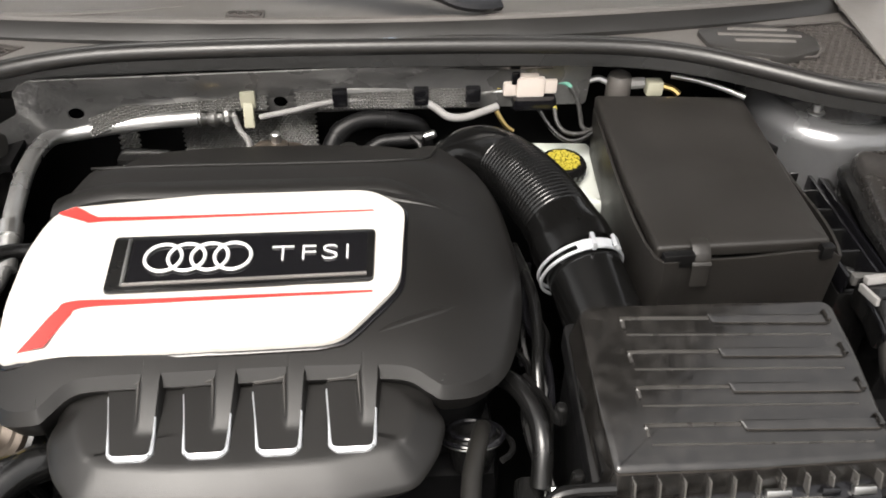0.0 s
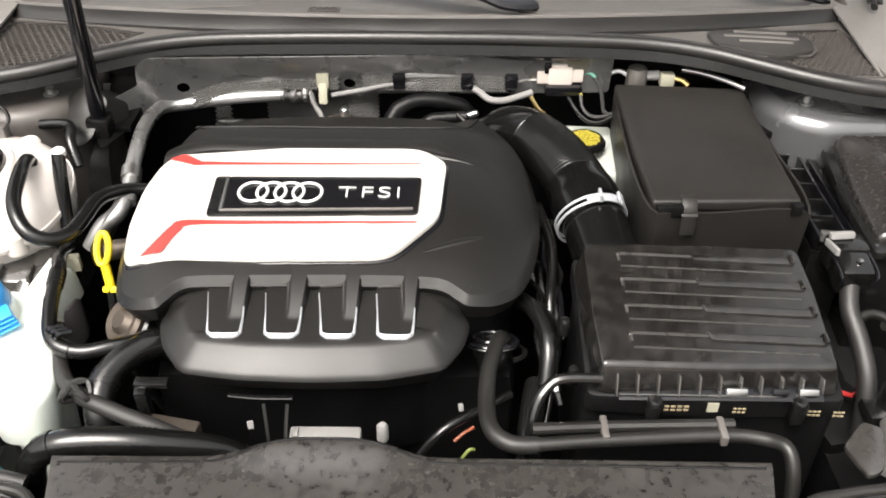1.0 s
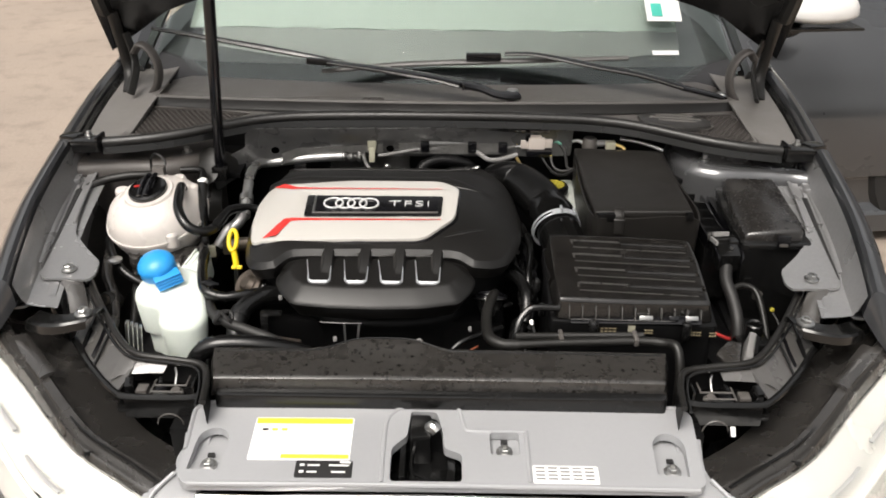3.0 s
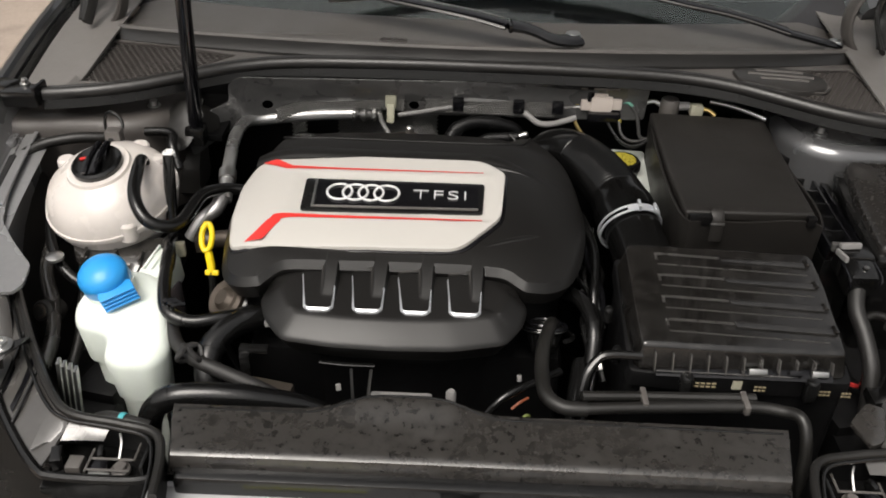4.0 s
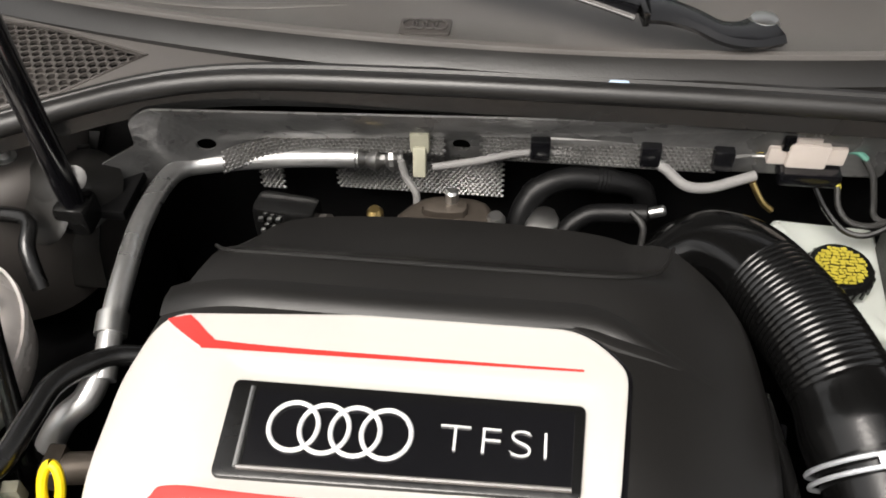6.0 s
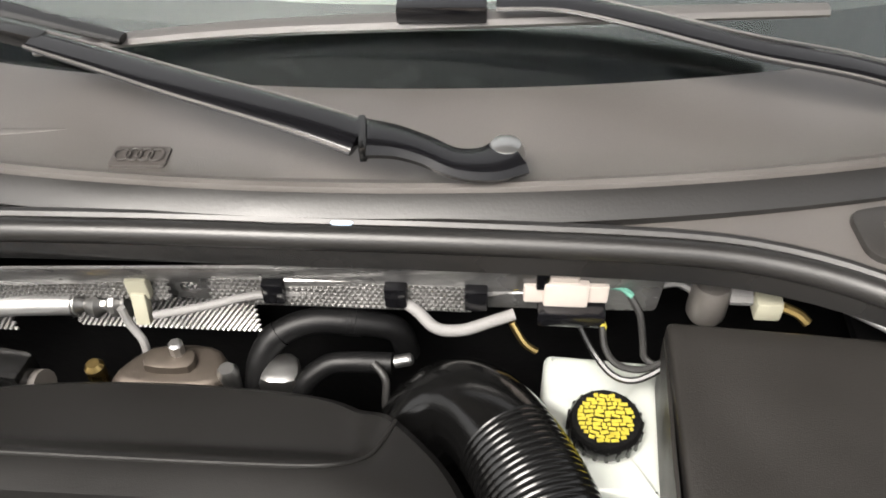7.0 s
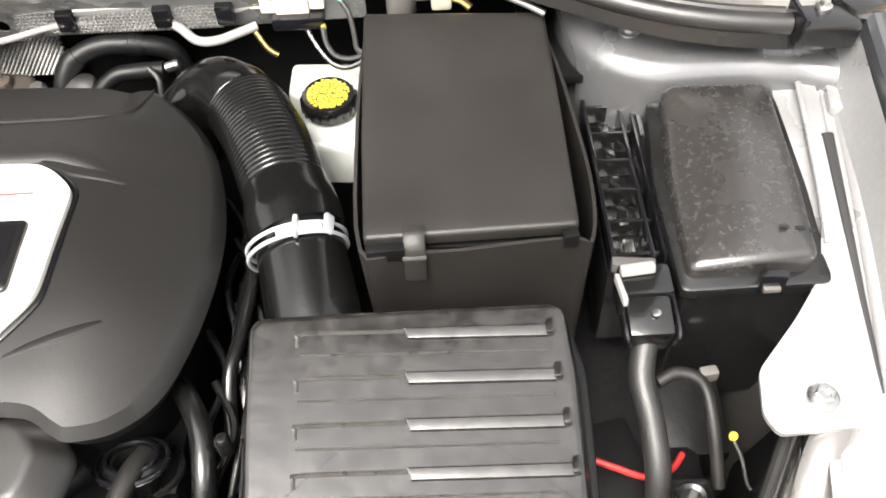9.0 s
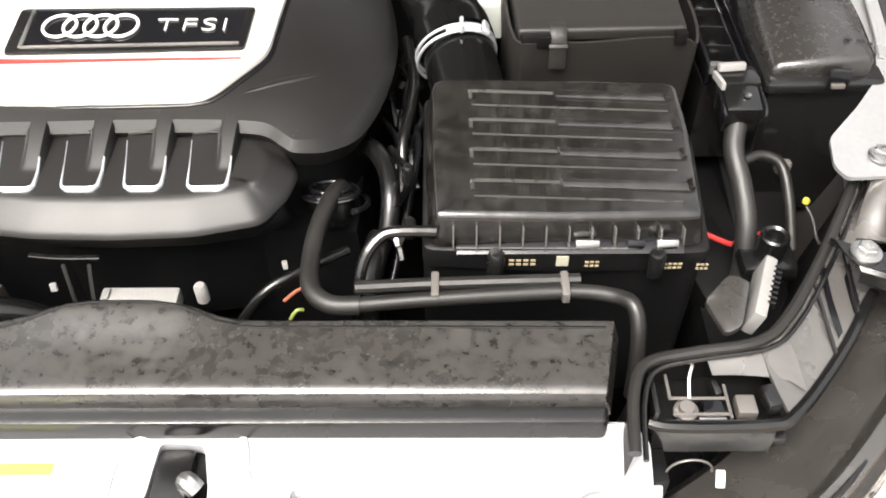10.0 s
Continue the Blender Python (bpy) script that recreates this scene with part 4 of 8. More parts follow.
white = part("panel", bm, M_WHITE, engine_cover, "satin white panel")


def strip_on(f, pts_a, pts_b, h):
    """A thin band between two lines on a surface."""
    bm = B()
    a, b = smooth_path([(x, y, 0) for x, y in pts_a], 10), smooth_path([(x, y, 0) for x, y in pts_b], 10)
    rows = []
    for p, q in zip(a, b):
        rows.append([(p.x + (q.x - p.x) * k, p.y + (q.y - p.y) * k, f(p.x + (q.x - p.x) * k, p.y + (q.y - p.y) * k) + h) for k in (0, 0.25, 0.5, 0.75, 1)])
    sheet(bm, rows)
    return bm


bm = strip_on(panel_z, [(-0.300, 0.564), (-0.291, 0.555), (-0.266, 0.536), (-0.254, 0.5325), (-0.18, 0.5335), (0.002, 0.5375)], [(-0.281, 0.564), (-0.273, 0.557), (-0.258, 0.543), (-0.246, 0.539), (-0.18, 0.5378), (0.002, 0.5393)], 0.0009)
part("stripe", bm, M_RED, white, "red stripe")
bm = strip_on(panel_z, [(-0.291, 0.389), (-0.280, 0.403), (-0.265, 0.424), (-0.252, 0.4320), (-0.18, 0.4315), (0.000, 0.4335)], [(-0.268, 0.389), (-0.262, 0.399), (-0.252, 0.416), (-0.242, 0.4240), (-0.18, 0.4265), (0.000, 0.4310)], 0.0009)
part("stripe", bm, M_RED, white, "red stripe")
# badge plate: a dark frame with a sunken glossy field
bm = B()
plate(bm, corners([(-0.232, 0.510), (0.004, 0.512), (0.001, 0.446), (-0.230, 0.440)], 0.006), lambda x, y: panel_z(-0.1, y) + 0.0035, 0.006, 0.0018, 2, 6)
badge = part("badge_plate", bm, M_BLACK, engine_cover, "black badge plate")
bm = B()
plate(bm, corners([(-0.214, 0.504), (-0.003, 0.506), (-0.005, 0.452), (-0.212, 0.447)], 0.003), lambda x, y: panel_z(-0.1, y) + 0.0042, 0.003, 0.0006, 1, 6)
part("field", bm, M_GLOSS, badge)
for pts in ([(-0.214, 0.447), (-0.005, 0.452)], [(-0.217, 0.504), (-0.215, 0.447)]):
    bm = B()
    tube(bm, [(x, y, panel_z(-0.1, y) + 0.0042) for x, y in pts], 0.0018, 8)
    part("frame_edge", bm, M_STEEL if pts[0][1] > 0.5 else M_SCUTTLE, badge)
for i in range(4):
    bm = B()
    c = (-0.1835 + 0.0202 * i, 0.4770)
    ring = [(c[0] + 0.0160 * math.cos(a), c[1] + 0.0170 * math.sin(a)) for a in (2 * math.pi * k / 40 for k in range(41))]
    tube(bm, [(x, y, panel_z(-0.1, y) + 0.0058) for x, y in ring], 0.0017, 8, raw=True, caps=False)
    part("ring", bm, M_BADGE, badge, "silver ring")
bm = letters("TFSI", 0.0275, 0.0008, 1.12)
for v in bm.verts:
    x, y = -0.0905 + v.co.x * 1.36, 0.4695 + v.co.y * 1.0
    v.co = Vector((x, y, panel_z(-0.1, y) + 0.0054 + v.co.z))
part("lettering", bm, M_BADGE, badge, "silver capital letters")
# ridge behind the panel and the creases
bm = B()
rows = []
for x in [-0.314 + 0.0102 * i for i in range(41)]:
    k = ease((x - 0.0) / 0.10)
    y = 0.584 - 0.033 * ease((x - 0.0) / 0.10)
    h = 0.0034 * (1 - k)
    rows.append([on_cover(x, y - 0.008 + 0.006 * k, 0.0005), on_cover(x, y - 0.004 + 0.003 * k, h * 0.7), on_cover(x, y + 0.002, h), on_cover(x, y + 0.008 - 0.004 * k, h * 0.85), on_cover(x, y + 0.020 - 0.014 * k, -0.001)])
sheet(bm, rows)
part("ridge", bm, M_COVER, engine_cover)
bm = B()
tube(bm, [on_cover(x, 0.5795 - 0.002 * ease((x + 0.05) / 0.06), 0.0004) for x in [-0.306 + 0.012 * i for i in range(26)]], 0.0013, 6, raw=True)
part("groove_line", bm, M_INK, engine_cover)
bm = B()
tube(bm, [on_cover(x, y, 0.0006) for x, y in ((-0.286, 0.640), (-0.268, 0.629), (-0.20, 0.6265), (-0.10, 0.626), (0.0, 0.6265), (0.036, 0.629), (0.056, 0.640), (0.066, 0.655), (0.072, 0.672))], 0.0016, 8, 8)
part("trough_edge", bm, M_COVER, engine_cover)
bm = B()
tube(bm, [on_cover(-0.024, 0.590, -0.001), on_cover(0.02, 0.570, 0.0), on_cover(0.060, 0.560, -0.001), on_cover(0.10, 0.550, -0.002)], lambda t: 0.0055 * math.sin(math.pi * (0.08 + 0.9 * t)) + 0.0005, 8, flat=0.5)
part("crease", bm, M_COVER, engine_cover)
bm = B()
tube(bm, [on_cover(-0.01, 0.393, -0.002), on_cover(0.03, 0.408, -0.001), on_cover(0.06, 0.421, -0.0012), on_cover(0.086, 0.436, -0.002)], lambda t: 0.0045 * math.sin(math.pi * (0.05 + 0.93 * t)) + 0.0004, 8, flat=0.5)
part("crease", bm, M_COVER, engine_cover)
# four runners that dive from the shell's front lip into the apron, edge reflections coloured in
for xa, xb, xc, xd in ((-0.215, -0.189, -0.173, -0.203), (-0.155, -0.130, -0.116, -0.146), (-0.100, -0.073, -0.060, -0.090), (-0.040, -0.013, -0.002, -0.034)):
    def tongue(u, v):
        w = max(v, 0.0)
        x0, x1 = xa + (xd - xa) * w, xa + 0.043 + (xc - xa - 0.043) * w
        x, y = x0 + (x1 - x0) * u, 0.364 - 0.064 * v
        base = field_z(x, y) + 0.0030
        ahead = max(0.0, 0.366 - y)
        shell_z = cover_z(x, max(y, 0.366)) + 0.0006 - 0.30 * ahead - 2.2 * ahead * ahead
        side = ease((x - xb + 0.003 - 0.004 * w) / 0.0055)
        return Vector((x, y, base + max(0.0, shell_z - base) * side - (0.004 * (1 - side) if v < 0 else 0.0)))
    bm = B()
    sheet(bm, [[tongue(i / 24, -0.22 + 1.22 * j / 26) for i in range(25)] for j in range(27)])
    pocket = part("runner", bm, M_COVER, engine_cover, sharp=50)
    # steep flank where the runner leaves the shell
    bm = B()
    sheet(bm, [[tongue(1, v), tongue(1, v) + Vector((0.0012, -0.0004, -0.0020)), Vector((tongue(1, v).x + 0.0028, tongue(1, v).y, field_z(tongue(1, v).x, tongue(1, v).y) - 0.001))] for v in [0.07 * k for k in range(15)]])
    part("flank", bm, M_COVER, pocket)
    # paler fillet where the shell rolls down beside the pocket, its highlight coloured in
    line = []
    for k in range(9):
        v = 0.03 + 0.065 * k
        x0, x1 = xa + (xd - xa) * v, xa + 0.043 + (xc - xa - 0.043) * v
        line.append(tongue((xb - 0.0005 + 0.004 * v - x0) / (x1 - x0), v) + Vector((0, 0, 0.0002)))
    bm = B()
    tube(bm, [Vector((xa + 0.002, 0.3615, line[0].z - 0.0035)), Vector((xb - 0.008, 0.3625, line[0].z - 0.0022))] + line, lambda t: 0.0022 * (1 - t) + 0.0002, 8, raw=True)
    part("fillet", bm, M_WORN_GLINT, pocket)
    # skirt down to the field, pale silver in place of a glossy reflection
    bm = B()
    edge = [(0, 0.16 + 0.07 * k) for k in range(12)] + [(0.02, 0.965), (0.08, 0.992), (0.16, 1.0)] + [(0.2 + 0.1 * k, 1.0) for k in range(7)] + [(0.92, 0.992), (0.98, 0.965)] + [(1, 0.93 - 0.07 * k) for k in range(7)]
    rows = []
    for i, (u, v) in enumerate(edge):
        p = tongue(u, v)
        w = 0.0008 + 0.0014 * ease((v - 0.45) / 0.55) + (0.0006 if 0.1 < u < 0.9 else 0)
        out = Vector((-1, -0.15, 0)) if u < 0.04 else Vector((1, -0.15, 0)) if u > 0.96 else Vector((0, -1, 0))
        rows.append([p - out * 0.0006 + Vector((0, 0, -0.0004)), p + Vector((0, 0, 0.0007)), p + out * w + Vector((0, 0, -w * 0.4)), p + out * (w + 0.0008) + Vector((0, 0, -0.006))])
    sheet(bm, rows)
    part("edge_glint", bm, M_CLAMP_GLINT, pocket, "silver edge with its glossy reflection in the colour")

# engine block and ancillaries below, their deep shade put into the colour
engine = thing("engine", (-0.08, 0.48, 0.32), "dark engine block under its cover", "engine")
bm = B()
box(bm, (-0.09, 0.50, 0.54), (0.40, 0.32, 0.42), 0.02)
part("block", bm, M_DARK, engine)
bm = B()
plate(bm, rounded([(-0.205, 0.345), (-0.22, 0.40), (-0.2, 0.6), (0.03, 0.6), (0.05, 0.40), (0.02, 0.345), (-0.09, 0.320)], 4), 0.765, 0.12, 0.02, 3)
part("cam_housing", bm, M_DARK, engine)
bm = B()
tube(bm, [(-0.185, 0.272, 0.790), (-0.155, 0.268, 0.791), (-0.120, 0.268, 0.791)], 0.0028, 8, flat=0.5)
part("front_lip", bm, M_BLACK, engine)

# ---- intake hose ----
intake = thing("intake_hose", (0.15, 0.62, 0.75), "glossy black corrugated intake hose with a spring clamp", "intake hose")
hose_pts = [(0.076, 0.700, 0.790), (0.090, 0.715, 0.818), (0.114, 0.717, 0.838), (0.140, 0.692, 0.850), (0.169, 0.640, 0.853), (0.191, 0.582, 0.849), (0.206, 0.530, 0.836)]
bm = B()
path = smooth_path(hose_pts, 150)
n_path = len(path)
tube(bm, path, lambda t: 0.0365 + (0.0007 * abs(math.sin(t * math.pi * 76)) - 0.0002 if 0.55 < t < 0.85 else 0.0006) + 0.0016 * ease((t - 0.40) / 0.3) + 0.0038 * ease((t - 0.85) / 0.08), 36, raw=True)
part("bellows", bm, M_INTAKE, intake, sharp=60)
bm = B()
tube(bm, [(0.2045, 0.536, 0.838), (0.214, 0.49, 0.824), (0.222, 0.445, 0.810), (0.226, 0.41, 0.797)], lambda t: 0.0375 + 0.004 * t, 32)
part("lower_duct", bm, M_INTAKE, intake)
for k, (y, off) in enumerate(((0.525, 0.0), (0.517, 0.0015))):
    bm = B()
    c = Vector((0.2045 + off, y, 0.8350 - 1.5 * off))
    d = Vector((0.011, -0.05, -0.016)).normalized()
    u = d.cross(Vector((0, 0, 1))).normalized()
    w = u.cross(d)
    tube(bm, [c + (u * math.cos(a) + w * math.sin(a)) * 0.0425 for a in (math.radians(-60 + 300 * j / 30) for j in range(31))], 0.0018, 8, raw=True, flat=1.0)
    part("clamp_wire", bm, M_CLAMP_GLINT, intake, "bright spring clamp")
bm = B()
rows = []
for j in range(13):
    a = math.radians(72 + 50 * j / 12)
    q = Vector((0.2053, 0.521, 0.8335)) + (u * math.cos(a) + w * math.sin(a)) * 0.0445
    rows.append([q - d * 0.005, q + d * 0.005])
sheet(bm, rows)
part("clamp_bridge", solid(bm, 0.001), M_CLAMP_GLINT, intake)
for a, h in ((92, 0.009), (128, 0.009)):
    bm = B()
    p = c + (u * math.cos(radians(a)) + w * math.sin(radians(a))) * 0.046
    box(bm, p + Vector((0, 0.006, 0)), (0.004, 0.018, h), 0.001, (0, 90 - a, 0))
    part("clamp_ear", bm, M_CLAMP_GLINT, intake)

# ---- air filter box ----
def lid_z(x, y):
    return 0.8375 + (y - 0.274) * 0.215 - 0.055 * (x - 0.182)


airbox = thing("air_filter_box", (0.30, 0.34, 0.60), "dusty black plastic air filter box with ribbed lid", "air filter box")
lid_out = [(0.184, 0.272), (0.181, 0.34), (0.180, 0.420), (0.187, 0.428), (0.30, 0.433), (0.410, 0.437), (0.419, 0.431), (0.423, 0.38), (0.422, 0.282), (0.30, 0.275)]
bm = B()
plate(bm, corners(lid_out, 0.006, 3), lid_z, 0.030, 0.0055, 3, 6, draft=0.006, insets=(0.0065,))
lid = part("lid", bm, M_DUSTY, airbox, "dust-stained ribbed lid")
for i, y in enumerate((0.414, 0.380, 0.346, 0.312)):
    # pale tubes carry the worn edges and their painted highlight lines
    bm = B()
    tube(bm, [(0.400, y + 0.002, lid_z(0.400, y + 0.002)), (0.292, y, lid_z(0.292, y)), (0.222, y - 0.001, lid_z(0.222, y)), (0.2175, y - 0.004, lid_z(0.2175, y - 0.004)), (0.2175, y - 0.011, lid_z(0.2175, y - 0.011))], 0.0018, 6, 3)
    tube(bm, [(0.2185, y - 0.0175, lid_z(0.2185, y - 0.0175)), (0.290, y - 0.0170, lid_z(0.290, y - 0.017)), (0.405, y - 0.0160, lid_z(0.405, y - 0.016))], 0.0010, 6, 2)
    part("groove_edge", bm, M_WORN_GLINT, lid, "worn groove edge, its highlight added to the pale colour")
    bm = B()
    xs_ = [0.295, 0.404 + 0.003 * i]
    plate(bm, [(xs_[0], y + 0.002), (xs_[1], y + 0.003), (xs_[1], y - 0.0065), (xs_[0] + 0.004, y - 0.0070)], lambda x, yy: lid_z(x, y) + 0.0034 + 0.22 * (yy - y), 0.010, 0.0014, 2)
    part("rib", bm, M_DUSTY, lid, sharp=20)
    bm = B()
    box(bm, (xs_[-1] + 0.002, y + 0.001, lid_z(xs_[-1], y) + 0.001), (0.006, 0.013, 0.009), 0.002)
    part("rib_end", bm, M_DUSTY, lid)
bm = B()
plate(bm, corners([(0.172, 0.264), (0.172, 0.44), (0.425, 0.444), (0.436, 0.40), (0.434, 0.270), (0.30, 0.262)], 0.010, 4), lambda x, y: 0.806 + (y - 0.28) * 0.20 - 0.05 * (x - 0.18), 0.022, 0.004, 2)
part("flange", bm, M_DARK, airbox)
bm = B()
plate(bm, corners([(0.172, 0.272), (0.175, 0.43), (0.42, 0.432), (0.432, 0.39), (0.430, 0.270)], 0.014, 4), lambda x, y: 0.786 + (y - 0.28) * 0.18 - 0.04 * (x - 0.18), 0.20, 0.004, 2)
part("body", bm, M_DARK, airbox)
for k in range(11):
    x = 0.200 + 0.0205 * k
    bm = B()
    box(bm, (x, 0.2675 + 0.03 * (x - 0.2), 0.817 - 0.05 * (x - 0.2)), (0.0015, 0.012, 0.022), 0.0005, (-20, 0, 0))
    part("web", bm, M_BRACKET, airbox)
bm = B()
sheet(bm, [[(x, y, z) for x in (0.203, 0.25, 0.30, 0.35, 0.405)] for y, z in ((0.278, 0.806), (0.266, 0.8055), (0.260, 0.801))])
part("ledge", solid(bm, 0.002), M_GLOSS, airbox)
bm = B()
tube(bm, [(0.203, 0.2625, 0.8065), (0.30, 0.2630, 0.8050), (0.405, 0.2650, 0.8020)], 0.0008, 6)
part("ledge_edge", bm, M_BRACKET, airbox)
for x0, x1 in ((0.306, 0.332), (0.352, 0.372), (0.378, 0.402)):
    bm = B()
    box(bm, ((x0 + x1) / 2, 0.266, 0.808), (x1 - x0 - 0.005, 0.006, 0.007), 0.001, (-30, 0, 0))
    part("clip", bm, M_STEEL if x0 < 0.34 or x0 > 0.375 else M_GLOSS, airbox)
for x in (0.238, 0.381):
    bm = B()
    lathe(bm, [(0.008, -0.02), (0.008, 0.004), (0.006, 0.007), (0, 0.008)], Matrix.Translation((x, 0.256, 0.800)), 14)
    box(bm, (x, 0.262, 0.785), (0.010, 0.014, 0.03), 0.003)
    part("screw_boss", bm, M_BLACK, airbox)
for x, y, z in ((0.161, 0.288, 0.812), (0.158, 0.352, 0.820)):
    bm = B()
    lathe(bm, [(0.006, -0.015), (0.006, 0.002), (0.004, 0.005), (0, 0.006)], Matrix.Translation((x, y, z)), 14)
    part("screw_boss", bm, M_BLACK, airbox)
    bm = B()
    box(bm, (x + 0.018, y + 0.02, z - 0.012), (0.003, 0.05, 0.05), 0.001)
    part("side_web", bm, M_BLACK, airbox)
# stencilled marks along the front, unreadable
for x, w, n in ((0.262, 0.026, 4), (0.325, 0.014, 3), (0.398, 0.018, 4), (0.425, 0.012, 3)):
    for r in range(2):
        for k in range(n):
            bm = B()
            box(bm, (x + w * (k + 0.5) / n - w / 2, 0.2615, 0.794 - r * 0.005 - 0.04 * (x - 0.18)), (w / n * 0.7, 0.0012, 0.0020), 0)
            part("printed_bar", bm, M_TAN, airbox)
bm = B()
box(bm, (0.298, 0.2615, 0.790), (0.011, 0.0015, 0.012), 0)
part("printed_label", bm, M_CREAM, airbox, "small cream label")

# ---- battery cover ----
battery = thing("battery_cover", (0.35, 0.62, 0.60), "black vinyl battery cover with an open side flap", "battery cover")


def bat_z(x, y):
    return 0.884 + 0.010 * max(0, (y - 0.62) / 0.14) + 0.003 * math.sin((x - 0.26) * 18) * math.sin((y - 0.48) * 11)


bm = B()
plate(bm, corners([(0.266, 0.487), (0.437, 0.492), (0.438, 0.60), (0.436, 0.752), (0.35, 0.757), (0.262, 0.762), (0.262, 0.60)], 0.005, 3), bat_z, 0.012, 0.004, 3, 8)
part("top", bm, M_VINYL, battery)
bm = B()
out = [(0.262, 0.760), (0.256, 0.62), (0.262, 0.480), (0.30, 0.476), (0.36, 0.476), (0.43, 0.482), (0.450, 0.49), (0.457, 0.56), (0.450, 0.66), (0.438, 0.735)]
lowr = [(x + (0.010 if x < 0.3 else -0.004), y + (0.006 if y < 0.5 else 0)) for x, y in out]
a = smooth_path([(x, y, 0.878 if x < 0.44 else 0.868) for x, y in out], 4)
b_ = smooth_path([(x, y, 0.66) for x, y in lowr], 4)
sheet(bm, [[p.lerp(q, k) + Vector((0, 0, 0.0015 * math.sin(i * 0.8))) for i, (p, q) in enumerate(zip(a, b_))] for k in (0, 0.1, 0.3, 0.6, 1)])
part("side_wall", solid(bm, 0.003), M_VINYL, battery)
bm = B()
box(bm, (0.348, 0.62, 0.77), (0.168, 0.26, 0.19), 0.006)
part("battery_case", bm, M_DARK, battery)
for x, y, w in ((0.2835, 0.4800, 0.030), (0.4285, 0.4860, 0.012)):
    bm = B()
    box(bm, (x, y - 0.0035, 0.8785), (w, 0.009, 0.014), 0.001, (0, 0, 4))
    part("corner_slot", bm, M_DARK, battery, "dark gap under the lid's edge")
bm = B()
tube(bm, [(0.306, 0.494, 0.8885), (0.306, 0.484, 0.888), (0.306, 0.474, 0.878), (0.306, 0.4705, 0.850)], 0.0085, 10, flat=0.16)
part("strap", bm, M_VINYL, battery)
bm = B()
box(bm, (0.306, 0.4725, 0.8745), (0.019, 0.0035, 0.004), 0.001, (-40, 0, 0))
part("strap_fold", bm, M_VINYL, battery)
bm = B()
box(bm, (0.482, 0.468, 0.853), (0.028, 0.008, 0.008), 0.002, (-15, 0, 6))
box(bm, (0.467, 0.452, 0.848), (0.004, 0.030, 0.008), 0.001, (-10, 0, 4))
single("plug_lever", bm, M_TAPE, "pale plastic locking lever behind the black plug", "lever")
# ---- fuse box, relay rack and its plug ----
fuse = thing("fuse_box", (0.577, 0.55, 0.62), "rain-marked black fuse box with a front latch", "fuse box")


def fuse_z(x, y):
    return 0.869 + 0.018 * (y - 0.46) / 0.19 - 4.6 * (x - 0.582) ** 2


bm = B()
plate(bm, corners([(0.521, 0.463), (0.625, 0.466), (0.630, 0.55), (0.630, 0.652), (0.532, 0.655), (0.523, 0.56)], 0.010, 4), fuse_z, 0.032, 0.007, 4, 6)
part("lid", bm, M_LID, fuse, "domed lid with dried rain marks")
bm = B()
plate(bm, corners([(0.516, 0.452), (0.638, 0.454), (0.642, 0.55), (0.640, 0.655), (0.520, 0.655), (0.512, 0.56)], 0.008, 3), lambda x, y: 0.842 + 0.018 * (y - 0.46) / 0.19, 0.010, 0.003, 2)
part("rim", bm, M_BLACK, fuse)
bm = B()
plate(bm, corners([(0.520, 0.458), (0.634, 0.460), (0.636, 0.652), (0.524, 0.652)], 0.006, 3), lambda x, y: 0.834 + 0.018 * (y - 0.46) / 0.19, 0.17, 0.003, 2)
part("body", bm, M_BLACK, fuse)
bm = B()
box(bm, (0.587, 0.455, 0.846), (0.022, 0.006, 0.022), 0.001)
part("latch", bm, M_GLOSS, fuse)
bm = B()
box(bm, (0.587, 0.4505, 0.841), (0.014, 0.004, 0.005), 0.001)
part("latch_tongue", bm, M_SCUTTLE, fuse)
for x, w in ((0.600, 0.006), (0.612, 0.010), (0.624, 0.005)):
    bm = B()
    box(bm, (x, 0.490, fuse_z(x, 0.49) + 0.0004), (w, 0.004, 0.0008), 0)
    part("moulded_mark", bm, M_GLOSS, fuse)
rack = thing("relay_rack", (0.49, 0.59, 0.68), "open black relay rack beside the battery", "relay rack")
bm = B()
box(bm, (0.491, 0.59, 0.76), (0.048, 0.19, 0.10), 0.003)
part("base", bm, M_BLACK, rack)
for x in (0.470, 0.503, 0.514):
    bm = B()
    box(bm, (x, 0.592, 0.823), (0.004, 0.196, 0.022), 0.001)
    part("rail", bm, M_GLOSS, rack)
for k in range(6):
    bm = B()
    box(bm, (0.489, 0.500 + 0.036 * k, 0.823), (0.040, 0.0035, 0.020), 0.001)
    part("divider", bm, M_BLACK, rack)
for k in range(5):
    bm = B()
    box(bm, (0.488, 0.517 + 0.036 * k, 0.813 + 0.003 * (k % 2)), (0.009, 0.016, 0.016), 0.001)
    part("relay", bm, (M_STEEL if k in (0,) else M_GLOSS), rack)
bm = B()
tube(bm, [(0.518, 0.50, 0.822), (0.520, 0.68, 0.828)], 0.0065, 10)
part("cable_duct", bm, M_BLACK, rack)
plug = thing("harness_plug", (0.487, 0.43, 0.70), "large black harness plug with a grey cable", "plug")
bm = B()
box(bm, (0.488, 0.462, 0.832), (0.042, 0.030, 0.034), 0.004)
part("housing", bm, M_BLACK, plug)
bm = B()
box(bm, (0.487, 0.434, 0.826), (0.036, 0.034, 0.036), 0.005, (12, 0, 0))
part("head", bm, M_BLACK, plug)
bm = B()
tube(bm, [(0.467, 0.452, 0.842), (0.467, 0.417, 0.838), (0.470, 0.413, 0.826)], 0.002, 6)
part("locking_lever", bm, M_GLOSS, plug)
bm = B()
